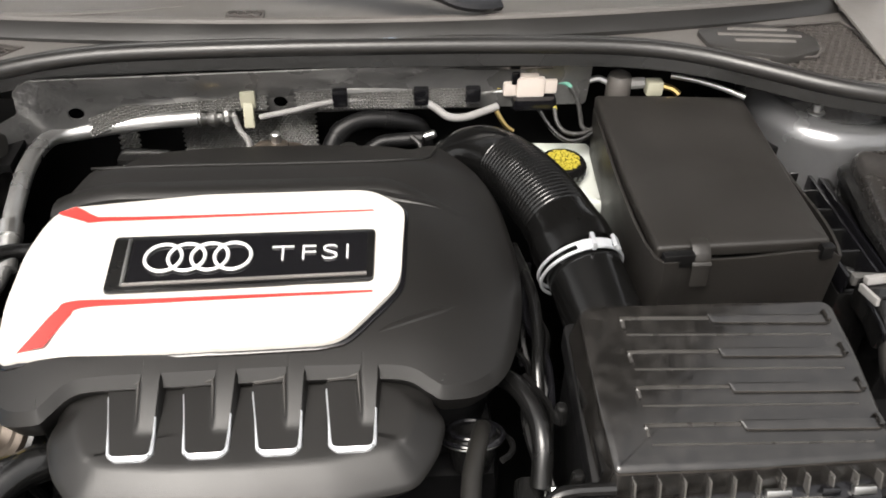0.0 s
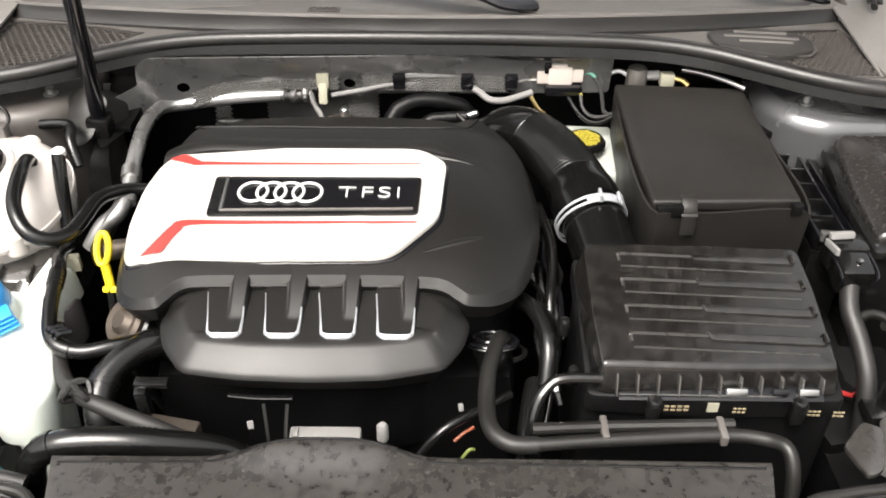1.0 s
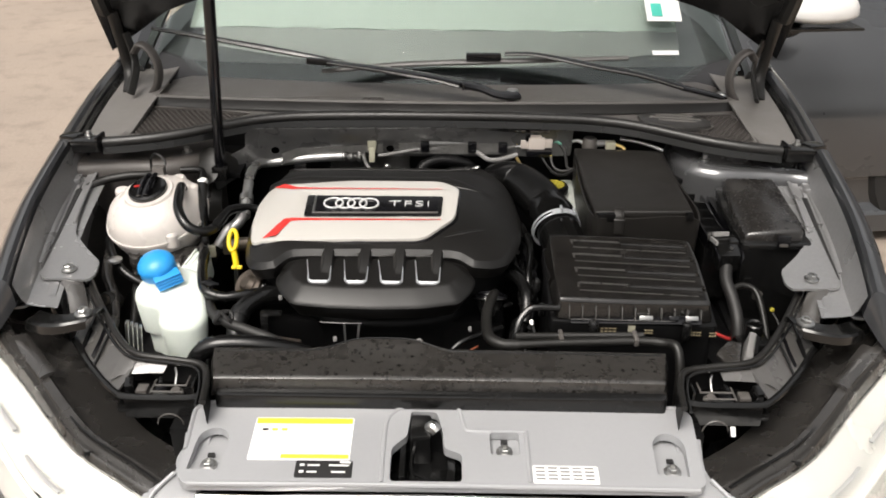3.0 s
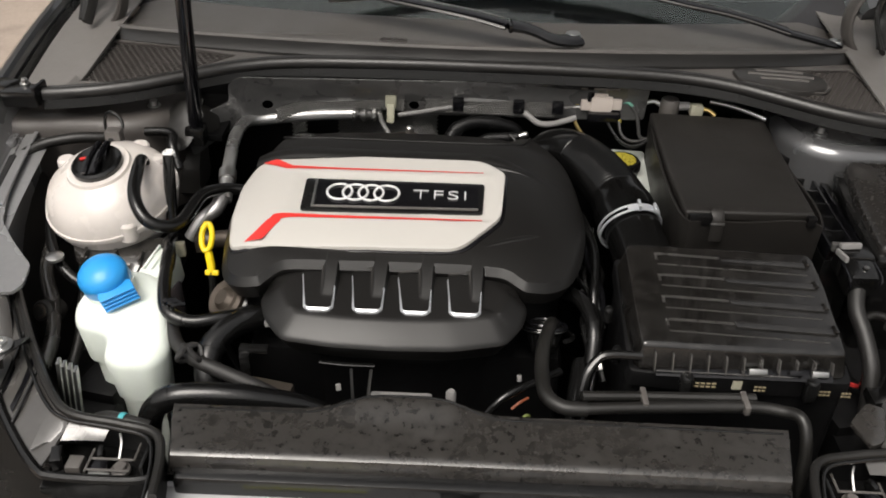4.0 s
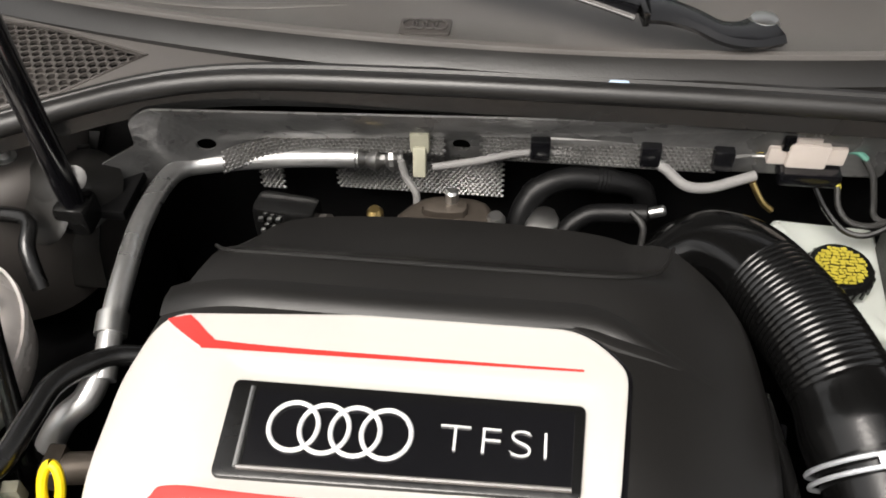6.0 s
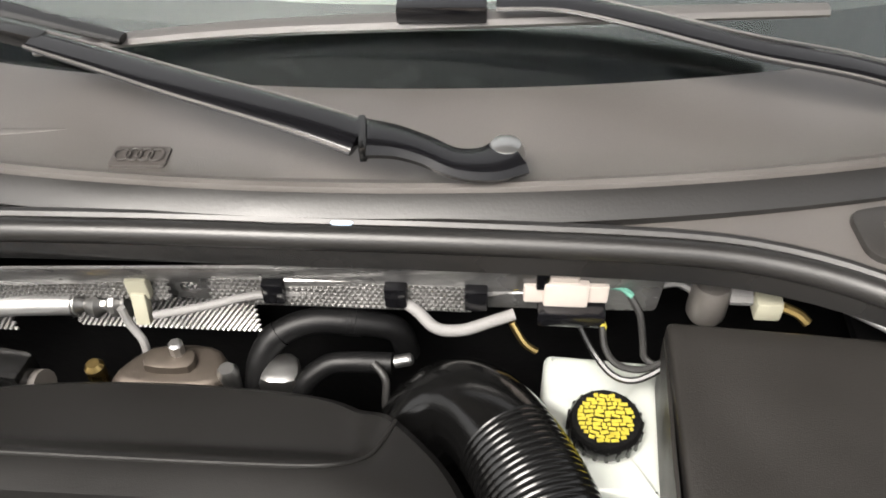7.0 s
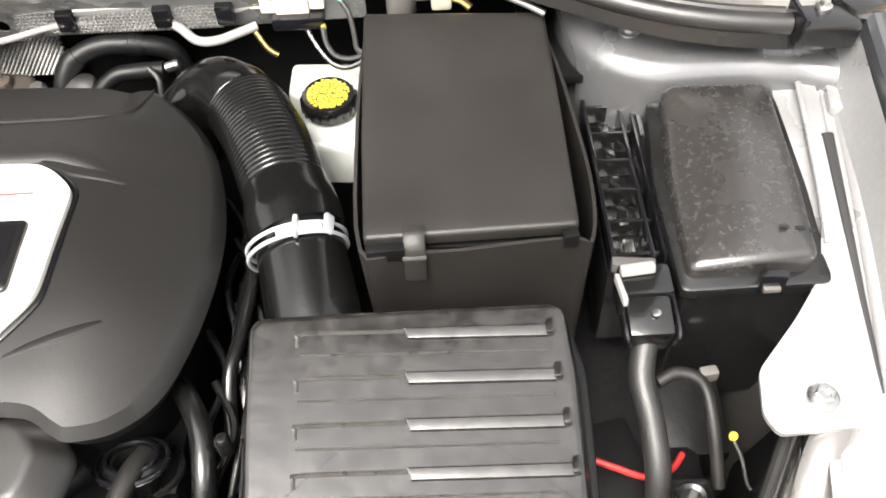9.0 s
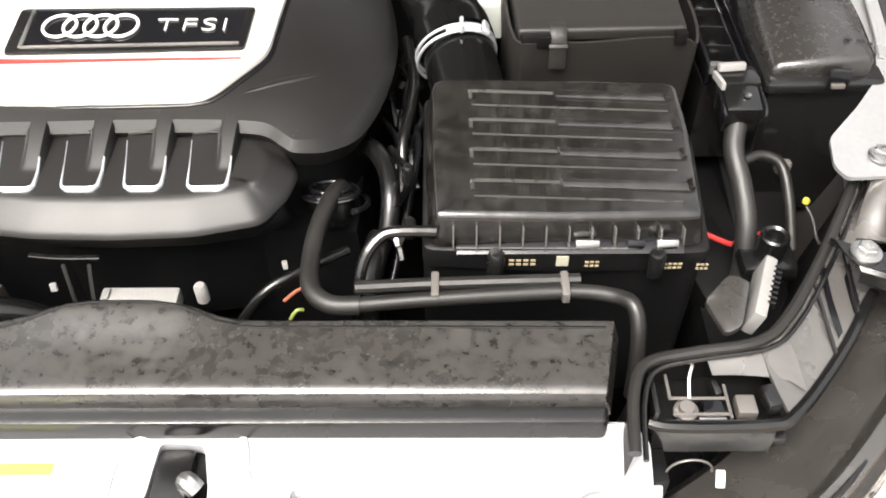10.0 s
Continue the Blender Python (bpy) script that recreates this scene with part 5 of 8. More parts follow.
tube(bm, [(0.508, 0.452, 0.842), (0.508, 0.417, 0.838), (0.505, 0.413, 0.826)], 0.002, 6)
part("locking_lever", bm, M_GLOSS, plug)
bm = B()
lathe(bm, [(0.0035, 0), (0.0035, 0.002), (0, 0.003)], Matrix.Translation((0.491, 0.430, 0.845)), 10)
part("pin", bm, M_STEEL, plug)
bm = B()
tube(bm, [(0.486, 0.425, 0.815), (0.481, 0.40, 0.80), (0.486, 0.37, 0.782), (0.489, 0.335, 0.755), (0.488, 0.31, 0.70), (0.48, 0.30, 0.64)], 0.0105, 12)
part("cable", bm, M_GREY_HOSE, plug, "grey cloth-wrapped cable")
bm = B()
box(bm, (0.482, 0.480, 0.842), (0.036, 0.010, 0.012), 0.003, (0, 0, -6))
part("bracket", bm, M_HAZE, plug, "pale dusty bracket")

# ---- coolant tank ----
coolant = thing("coolant_tank", (-0.508, 0.53, 0.74), "milky white round coolant tank with black cap", "coolant tank")
bm = B()
m = Matrix.Translation((-0.512, 0.545, 0.838)) @ pose(0, 0, 0, 14, -6, 0)
lathe(bm, [(0, -0.068), (0.040, -0.068), (0.062, -0.060), (0.078, -0.042), (0.087, -0.018), (0.0895, -0.003), (0.0920, -0.003), (0.0920, 0.003), (0.0895, 0.003), (0.087, 0.015), (0.078, 0.031), (0.062, 0.043), (0.048, 0.050), (0.044, 0.052), (0.042, 0.056), (0.0, 0.056)], m, 48)
body = part("body", bm, M_TANK, coolant)
for a, r0 in ((150, 0.078), (62, 0.070), (25, 0.07), (-60, 0.082)):
    bm = B()
    p = m @ Vector((r0 * math.cos(radians(a)), r0 * math.sin(radians(a)), 0.022 if a != -60 else 0.0))
    lathe(bm, [(0.013, -0.012), (0.013, 0.010), (0.010, 0.014), (0, 0.015)], Matrix.Translation(p), 16)
    part("lug", bm, M_TANK, body)
bm = B()
lathe(bm, [(0.033, 0.050), (0.0345, 0.056), (0.034, 0.062), (0.031, 0.065), (0.024, 0.063), (0, 0.063)], m, 40)
cap = part("cap", bm, M_BLACK, coolant, "black screw cap with a grip bar")
bm = B()
for dx in (-0.006, 0.006):
    q = [m @ Vector((dx + 0.004 * t, -0.030 + 0.060 * t, 0.064 + 0.009 * math.sin(math.pi * (0.15 + 0.7 * t)))) for t in (0, 0.25, 0.5, 0.75, 1)]
    tube(bm, [pose(0, 0, 0) @ v for v in q], 0.0045, 8)
part("grip_bar", bm, M_GLOSS, cap)
bm = B()
box(bm, m @ Vector((-0.019, 0.006, 0.0638)), (0.010, 0.006, 0.0012), 0, (0, 0, 30))
part("warning_mark", bm, M_RED, cap)
for k in range(5):
    bm = B()
    box(bm, m @ Vector((-0.055 + 0.007 * k, -0.0605 - 0.003 * k, -0.010)), (0.005, 0.004, 0.006), 0.001, (-20, 0, -40 + 8 * k))
    part("moulded_mark", bm, M_TANK, body)
overflow = thing("overflow_hose", (-0.42, 0.48, 0.84), "glossy black hose looping from the coolant tank", "hose")
bm = B()
tube(bm, [(-0.463, 0.548, 0.893), (-0.460, 0.534, 0.899), (-0.453, 0.500, 0.902), (-0.446, 0.462, 0.896), (-0.436, 0.440, 0.886), (-0.422, 0.428, 0.874), (-0.404, 0.430, 0.864), (-0.389, 0.450, 0.858), (-0.382, 0.484, 0.860), (-0.376, 0.514, 0.862), (-0.362, 0.536, 0.858), (-0.345, 0.553, 0.850), (-0.32, 0.56, 0.842)], 0.0085, 14)
part("tube", bm, M_RUBBER, overflow)
bm = B()
lathe(bm, [(0.0095, 0), (0.0095, 0.010), (0.007, 0.012), (0, 0.012)], Matrix.Translation((-0.463, 0.548, 0.882)), 14)
part("spigot", bm, M_BLACK, overflow)

# ---- washer bottle ----
washer = thing("washer_bottle", (-0.43, 0.32, 0.42), "translucent white washer bottle with a blue cap", "washer bottle")
bm = B()
plate(bm, corners([(-0.494, 0.335), (-0.490, 0.395), (-0.465, 0.415), (-0.42, 0.410), (-0.392, 0.385), (-0.376, 0.33), (-0.362, 0.280), (-0.378, 0.255), (-0.415, 0.252), (-0.437, 0.262), (-0.441, 0.298), (-0.485, 0.310)], 0.014, 4),
      lambda x, y: 0.812 - 0.22 * max(0, (0.335 - y)) - 0.05 * max(0, x + 0.40), 0.070, 0.016, 5, 6, draft=-0.006)
plate(bm, corners([(-0.478, 0.322), (-0.480, 0.395), (-0.41, 0.400), (-0.385, 0.34), (-0.384, 0.30), (-0.43, 0.302)], 0.012, 4), 0.745, 0.30, 0.010, 3, draft=-0.020)
bottle = part("body", bm, M_WASHER, washer)
bm = B()
tube(bm, [(-0.452, 0.362, 0.79), (-0.455, 0.358, 0.828)], 0.030, 24)
part("neck", bm, M_WASHER, bottle)
mcap = Matrix.Translation((-0.456, 0.358, 0.826)) @ pose(0, 0, 0, 16, -8, 0)
bm = B()
lathe(bm, [(0.0285, 0), (0.030, 0.003), (0.0295, 0.012), (0.0305, 0.016), (0.029, 0.022), (0.023, 0.029), (0.012, 0.034), (0, 0.0355)], mcap, 40)
wcap = part("cap", bm, M_BLUE, washer, "blue domed cap with a ribbed grip")
bm = B()
box(bm, mcap @ Vector((0.019, -0.022, 0.006)), (0.042, 0.016, 0.018), 0.004, (16, -8, 36))
for k in range(4):
    box(bm, mcap @ Vector((0.0225 + 0.0006 * k, -0.027 - 0.001 * k, 0.013 - 0.005 * k)), (0.042, 0.010, 0.0025), 0.001, (16, -8, 36))
part("grip", bm, M_BLUE, wcap)
bm = B()
box(bm, (-0.418, 0.432, 0.785), (0.034, 0.055, 0.05), 0.006, (8, 0, -12))
for k in range(3):
    box(bm, (-0.428 + 0.010 * k, 0.436, 0.811), (0.003, 0.045, 0.006), 0.001, (8, 0, -12))
part("side_neck", bm, M_WASHER, bottle)

# ---- dipstick ----
dip = thing("dipstick", (-0.352, 0.44, 0.80), "bright yellow oil dipstick with a loop handle", "dipstick")
bm = B()
axis = [(-0.357, 0.462, 0.860), (-0.356, 0.455, 0.852), (-0.352, 0.440, 0.828), (-0.348, 0.428, 0.808)]
loop = []
for k in range(25):
    a = 2 * math.pi * k / 24
    loop.append(Vector((-0.355 + 0.0068 * math.sin(a), 0.446 + 0.011 * math.cos(a), 0.840 + 0.014 * math.cos(a))))
tube(bm, loop, 0.0038, 10, raw=True, caps=False)
part("loop", bm, M_YELLOW, dip)
bm = B()
tube(bm, [(-0.353, 0.437, 0.824), (-0.349, 0.428, 0.808), (-0.348, 0.424, 0.800)], 0.0052, 10)
box(bm, (-0.347, 0.423, 0.800), (0.018, 0.007, 0.007), 0.002, (-30, 0, 0))
part("stem", bm, M_YELLOW, dip)
bm = B()
tube(bm, [(-0.348, 0.424, 0.800), (-0.34, 0.40, 0.72), (-0.30, 0.40, 0.60)], 0.005, 8)
part("guide_tube", bm, M_BLACK, dip)

# ---- brake fluid tank ----
brake = thing("brake_fluid_tank", (0.23, 0.73, 0.70), "pale plastic brake fluid tank with a yellow-marked cap", "brake fluid tank")
bm = B()
plate(bm, corners([(0.190, 0.668), (0.265, 0.662), (0.270, 0.785), (0.178, 0.790), (0.176, 0.745), (0.196, 0.735)], 0.008, 4), lambda x, y: 0.812 + 0.05 * (y - 0.70), 0.05, 0.008, 3, 4, (0.225, 0.725))
part("body", bm, M_BRAKE, brake)
bm = B()
mb = Matrix.Translation((0.222, 0.716, 0.812))
lathe(bm, [(0.0215, 0), (0.0215, 0.004), (0.0265, 0.005), (0.0275, 0.010), (0.0275, 0.019), (0.0255, 0.022), (0, 0.022)], mb, 40)
bcap = part("cap", bm, M_BLACK, brake, "black cap with yellow warning print")
for row in range(12):
    y = -0.0198 + 0.0036 * row
    if abs(y) < 0.0012:
        continue
    x, half = -math.sqrt(max(0.0, 0.0215 ** 2 - y * y)), math.sqrt(max(0.0, 0.0215 ** 2 - y * y))
    while x < half - 0.002:
        step = min(random.uniform(0.0035, 0.0085), half - x)
        bm = B()
        box(bm, mb @ Vector((x + step / 2, y + random.uniform(-0.0006, 0.0006), 0.0222)), (step - 0.0008, random.uniform(0.0022, 0.0032), 0.0008), 0, (0, 0, random.uniform(-16, 16)))
        part("printed_bar", bm, M_BRAKE_Y, bcap)
        x += step
for k in range(20):
    a = 2 * math.pi * k / 20
    bm = B()
    box(bm, mb @ Vector((0.0275 * math.cos(a), 0.0275 * math.sin(a), 0.012)), (0.003, 0.003, 0.012), 0.001, (0, 0, math.degrees(a)))
    part("grip_rib", bm, M_BLACK, bcap)

# ---- radiator cover and lock carrier ----
rad = thing("radiator_cover", (0, 0.17, 0.70), "rain-spotted black radiator cover with a rear hump", "radiator cover")


def rad_z(x, y):
    return 0.800 - 0.004 * (0.20 - y) / 0.08 - 0.02 * x * x + 0.007 * math.exp(-((x + 0.085) / 0.080) ** 4) * ease((y - 0.155) / 0.050)


bm = B()
rows = []
for t, drop in ((0, 0.030), (0, 0.007), (0.02, 0.0025), (0.06, 0.0005), (0.12, 0), (0.2, 0), (0.3, 0), (0.4, 0), (0.5, 0), (0.6, 0), (0.68, 0), (0.75, 0), (0.81, 0), (0.87, 0), (0.92, 0), (0.96, 0.0008), (0.99, 0.003), (1.0, 0.007), (1.0, 0.030)):
    row = []
    for k in range(91):
        u = -1 + k / 45
        x = 0.002 + u * (0.324 + 0.016 * t)
        hump = math.exp(-((x + 0.078) / 0.075) ** 4)
        y = 0.117 + (0.073 + 0.016 * hump) * t
        e = max(0.0, (abs(u) - 0.975) / 0.025)
        row.append((x, y, rad_z(x, y) - max(drop, 0.030 * (1 - math.sqrt(max(0.0, 1 - e * e))) if e < 1 else 0.030)))
    rows.append(row)
sheet(bm, rows)
part("top", bm, M_SPOTTED, rad)
bm = B()
plate(bm, corners([(-0.318, 0.155), (0.325, 0.155), (0.322, 0.102), (-0.312, 0.102)], 0.006, 3), lambda x, y: 0.778 - 0.02 * x * x, 0.035, 0.005, 2)
part("front_step", bm, M_BLACK, rad)
bm = B()
tube(bm, [(x, 0.180 + 0.022 * math.exp(-((x + 0.078) / 0.075) ** 4), rad_z(x, 0.180 + 0.022 * math.exp(-((x + 0.078) / 0.075) ** 4)) + 0.0005) for x in [-0.322 + 0.018 * k for k in range(37)]], 0.0013, 6, raw=True)
part("bead", bm, M_BLACK, rad)

carrier = thing("lock_carrier_cover", (0, 0.03, 0.70), "silver grey plastic lock carrier cover with labels", "lock carrier cover")


def slam_z(x, y):
    return 0.738 + 0.018 * (y + 0.04) / 0.15 - 0.02 * x * x


outer = corners([(-0.340, 0.100), (-0.325, 0.113), (0.345, 0.113), (0.357, 0.100), (0.352, 0.030), (0.350, -0.020), (0.340, -0.030), (0, -0.032), (-0.325, -0.032), (-0.335, -0.020), (-0.336, 0.030)], 0.008, 4)
latch_hole = corners([(-0.036, 0.098), (0.000, 0.096), (0.008, 0.060), (0.010, 0.030), (0.034, 0.020), (0.034, -0.026), (-0.060, -0.026), (-0.060, 0.030), (-0.040, 0.052)], 0.006, 3)


def arch(cx, cy):
    return [(cx + 0.022 * math.cos(a), cy + 0.026 + 0.026 * math.sin(a)) for a in (k * math.pi / 10 for k in range(11))] + [(cx - 0.024, cy - 0.020), (cx + 0.018, cy - 0.022)]


CUPS = ((-0.302, 0.012), (0.313, 0.012))
cups = [arch(*c) for c in CUPS]
cups.append(corners([(0.072, 0.060), (0.112, 0.060), (0.112, 0.020), (0.072, 0.020)], 0.006, 3))
bm = B()
holed(bm, outer, [latch_hole] + cups, slam_z, 0.012)
part("panel", bm, M_SILVER, carrier, sharp=25)
bm = B()
tube(bm, [(x, y, slam_z(x, y) - 0.001) for x, y in outer[-4:] + outer[:12]], 0.0035, 8, raw=True)
tube(bm, [(x, -0.031, slam_z(x, -0.031) - 0.002) for x in [-0.32 + 0.066 * k for k in range(11)]], 0.0035, 8, raw=True)
part("rounded_edge", bm, M_SILVER, carrier)
for s in (-1, 1):
    ox = 0.0085
    bm = B()
    fl = [(0.320, 0.098), (0.352, 0.098), (0.360, 0.090), (0.350, 0.020), (0.356, -0.004), (0.388, -0.030), (0.392, -0.052), (0.350, -0.060), (0.318, -0.040)]
    plate(bm, corners([(s * x + ox, y) for x, y in fl], 0.007, 3), lambda x, y: slam_z(x, y) - 0.014 - 0.25 * max(0, -0.01 - y), 0.012, 0.0025, 2)
    part("end_flange", bm, M_SILVER, carrier)
    bm = B()
    tube(bm, [(s * 0.352 + ox, -0.006, slam_z(0.35, 0) - 0.010), (s * 0.372 + ox, -0.030, slam_z(0.36, -0.03) - 0.016), (s * 0.380 + ox, -0.052, slam_z(0.37, -0.05) - 0.022)], 0.003, 8)
    part("flange_rib", bm, M_SILVER, carrier)
for cx, cy in (*CUPS, (0.092, 0.040)):
    bm = B()
    lathe(bm, [(0.046, -0.022), (0.046, -0.0125), (0, -0.0125)] if cy < 0.03 else [(0.034, -0.016), (0.034, -0.011), (0, -0.011)], Matrix.Translation((cx, cy + (0.012 if cy < 0.03 else 0), slam_z(cx, cy))), 24)
    part("cup", bm, M_SILVER, carrier)
    bolt(carrier, cx, cy - 0.004, slam_z(cx, cy) - 0.0115, 0.0075, M_STEEL)
    bm = B()
    box(bm, (cx, cy + 0.014, slam_z(cx, cy) - 0.0095), (0.009, 0.006, 0.004), 0.0005)
    part("slot", bm, M_INK, carrier)
for pts in ([(-0.070, -0.028), (-0.070, 0.070), (-0.060, 0.096), (-0.040, 0.106), (0.020, 0.106), (0.032, 0.098), (0.038, 0.070), (0.050, 0.062), (0.115, 0.062), (0.122, 0.056), (0.122, -0.026)],):
    bm = B()
    tube(bm, [(x, y, slam_z(x, y) + 0.0) for x, y in pts], 0.0028, 8, 4, flat=0.8)
    part("raised_edge", bm, M_SILVER, carrier)
latch = thing("hood_latch", (-0.01, 0.03, 0.66), "black hood latch down in the carrier's opening", "hood latch")
bm = B()
box(bm, (-0.012, 0.03, 0.690), (0.13, 0.17, 0.03), 0.004)
part("well", bm, M_BLACK, latch)
bm = B()
box(bm, (-0.022, 0.070, 0.728), (0.030, 0.050, 0.05), 0.006)
part("catch_housing", bm, M_BLACK, latch)
for c, sz in (((-0.045, 0.020, 0.722), (0.008, 0.07, 0.03)), ((0.020, 0.0, 0.716), (0.010, 0.05, 0.03))):
    bm = B()
    box(bm, c, sz, 0.002)
    part("guide", bm, M_BLACK, latch)
bm = B()
tube(bm, [(-0.010, 0.065, 0.752), (-0.006, 0.062, 0.757), (0.0, 0.058, 0.752)], 0.008, 10)
part("catch", bm, M_STEEL, latch)
bm = B()
tube(bm, [(-0.030, 0.045, 0.735), (-0.03, 0.0, 0.73), (0.015, -0.02, 0.725)], 0.003, 6)
part("release_wire", bm, M_BLACK, latch)


def label(name, x0, x1, y0, y1, mat, text, rows=()):
    ob = thing(name, ((x0 + x1) / 2, (y0 + y1) / 2, slam_z(x0, y0)), text, "label")
    bm = B()
    plate(bm, corners([(x0, y0), (x1, y0), (x1, y1), (x0, y1)], 0.003, 3), lambda x, y: slam_z(x, y) + 0.0008, 0.0015, 0.0002, 1)
    part("paper", bm, mat, ob)
    for a, b, c, d, mt in rows:
        bm = B()
        sheet(bm, [[(x, y, slam_z(x, y) + 0.0014) for x in (a, (a + b) / 2, b)] for y in (c, d)])
        part("printed_bar", bm, mt, ob)
    return ob


rows = [(-0.248, -0.116, 0.071, 0.081, M_LABEL_Y), (-0.206, -0.116, 0.009, 0.016, M_LABEL_Y)] + [(-0.238 + 0.013 * k, -0.230 + 0.013 * k, 0.058, 0.062, M_LABEL_Y if k % 3 else M_INK) for k in range(3)]
label("fluid_label", -0.250, -0.114, 0.007, 0.083, M_LABEL, "white and yellow service label", rows)
rows = [(-0.178, -0.172, -0.004, 0.0, M_LABEL), (-0.168, -0.152, -0.004, -0.001, M_LABEL), (-0.178, -0.172, -0.015, -0.011, M_LABEL), (-0.168, -0.155, -0.015, -0.012, M_LABEL),
        (-0.140, -0.114, -0.004, -0.001, M_LABEL), (-0.136, -0.118, -0.015, -0.012, M_LABEL), (-0.126, -0.112, 0.001, 0.0045, M_LABEL)]
label("refrigerant_label", -0.184, -0.109, -0.022, 0.006, M_INK, "small black label with pale print", rows)
rows = [(0.130 + 0.016 * k, 0.142 + 0.016 * k, -0.003 - 0.006 * r, -0.0005 - 0.006 * r, M_TAPE) for k in range(5) for r in range(4)]
label("emission_label", 0.126, 0.212, -0.026, 0.003, M_LABEL, "white label with rows of fine print", rows)

# ---- headlamps and their brackets ----
CX = 0.008
for s in (-1, 1):
    def P(x, y, z):
        return (s * x + CX, y, z)
    bracket = thing("lamp_bracket", P(0.46, 0.17, 0.66), "black plastic headlamp bracket with a rolled inner edge", "lamp bracket", "lamp brackets")
    ridge = [(0.588, 0.372, 0.806), (0.556, 0.318, 0.803), (0.518, 0.256, 0.801), (0.473, 0.192, 0.799), (0.440, 0.164, 0.798), (0.385, 0.154, 0.797), (0.346, 0.144, 0.796), (0.332, 0.116, 0.794), (0.326, 0.066, 0.790)]
    fold = [(0.566, 0.236, 0.775), (0.552, 0.218, 0.774), (0.525, 0.180, 0.773), (0.487, 0.135, 0.772), (0.460, 0.109, 0.771), (0.445, 0.103, 0.770), (0.40, 0.101, 0.770), (0.36, 0.102, 0.770), (0.346, 0.106, 0.770)]
    bm = B()
    tube(bm, [P(*p) for p in ridge], 0.0050, 10, 6)
    part("rolled_edge", bm, M_DULL, bracket, "grey rubber edge roll")
    bm = B()
    tube(bm, [P(x + 0.008, y - 0.005, z - 0.002) for x, y, z in ridge], 0.0022, 8, 6)
    part("inner_bead", bm, M_BLACK, bracket)
    bm = B()
    a, b_ = smooth_path(ridge[:5], 6), smooth_path(fold[:5], 6)
    sheet(bm, [[Vector(P(*p.lerp(q, k))) - Vector((0, 0, 0.004 * math.sin(math.pi * k))) for k in (0.05, 0.3, 0.6, 0.85, 1.0)] for p, q in zip(a, b_)])
    web = part("web", solid(bm, 0.003), M_BRACKET, bracket)
    for k in (0.35, 0.62):
        i = int(k * (len(a) - 1))
        bm = B()
        tube(bm, [P(*a[i].lerp(b_[i], q)) for q in (0.08, 0.5, 0.95)], 0.0022, 6)
        part("rib", bm, M_BLACK, web)
    for k0, k1, u0, u1 in ((0.30, 0.38, 0.50, 0.90), (0.52, 0.58, 0.10, 0.86)):
        i0, i1 = int(k0 * (len(a) - 1)), int(k1 * (len(a) - 1))
        bm = B()
        sheet(bm, [[Vector(P(*a[i].lerp(b_[i], u))) + Vector((0, 0, 0.0015 - 0.004 * math.sin(math.pi * u))) for u in (u0, (u0 + u1) / 2, u1)] for i in range(i0, i1 + 1)])
        part("recess", bm, M_GLOSS, web, "glossy black recess")
    bm = B()
    sheet(bm, [[P(x, y, z), P(x - 0.002, y + 0.004, z - 0.05), P(x - 0.01, y + 0.02, z - 0.16)] for x, y, z in (smooth_path(ridge, 3))])
    part("inner_skirt", bm, M_DARK, bracket)
    bm = B()
    tube(bm, [P(*p) for p in fold], 0.0055, 8, 6, flat=0.8)
    part("outer_edge", bm, M_BLACK, bracket)
    # pocket with the lamp's adjuster
    bm = B()
    sheet(bm, [[P(0.396, 0.158, 0.793), P(0.398, 0.150, 0.789), P(0.402, 0.143, 0.781)], [P(0.420, 0.161, 0.794), P(0.421, 0.152, 0.790), P(0.422, 0.144, 0.780)],
               [P(0.440, 0.165, 0.795), P(0.442, 0.154, 0.790), P(0.446, 0.142, 0.780)], [P(0.452, 0.172, 0.796), P(0.458, 0.156, 0.790), P(0.464, 0.138, 0.780)], [P(0.464, 0.182, 0.796), P(0.472, 0.158, 0.788), P(0.476, 0.130, 0.777)]])
    part("shelf", solid(bm, 0.002), M_BRACKET, bracket)
    bm = B()
    box(bm, P(0.405, 0.132, 0.748), (0.110, 0.062, 0.012), 0.003)
    part("pocket_floor", bm, M_BLACK, bracket)
    bm = B()
    sheet(bm, [[P(x, y, z) for x in (0.350, 0.38, 0.41, 0.448)] for y, z in ((0.108, 0.770), (0.103, 0.768), (0.100, 0.752), (0.100, 0.735))])
    part("front_wall", bm, M_BLACK, bracket)
    for x0, y0, x1, y1 in ((0.366, 0.150, 0.366, 0.126), (0.366, 0.127, 0.412, 0.127), (0.366, 0.112, 0.412, 0.112), (0.412, 0.140, 0.412, 0.108)):
        bm = B()
        tube(bm, [P(x0, y0, 0.772), P((x0 + x1) / 2, (y0 + y1) / 2, 0.772), P(x1, y1, 0.772)], 0.0014, 6)
        part("pocket_rib", bm, M_SCUTTLE, bracket)
    bm = B()
    box(bm, P(0.427, 0.122, 0.766), (0.016, 0.018, 0.012), 0.002)
    part("grey_block", bm, M_SCUTTLE, bracket, "small grey block")
    for x, y, dx, dy, dz in ((0.350, 0.124, 0.004, 0.04, 0.03),):
        bm = B()
        box(bm, P(x, y, 0.772), (dx, dy, dz), 0.001)
        part("pocket_wall", bm, M_BLACK, bracket)
    bm = B()
    box(bm, P(0.400, 0.120, 0.764), (0.016, 0.018, 0.016), 0.003)
    part("adjuster_block", bm, M_GLOSS, bracket)
    bm = B()
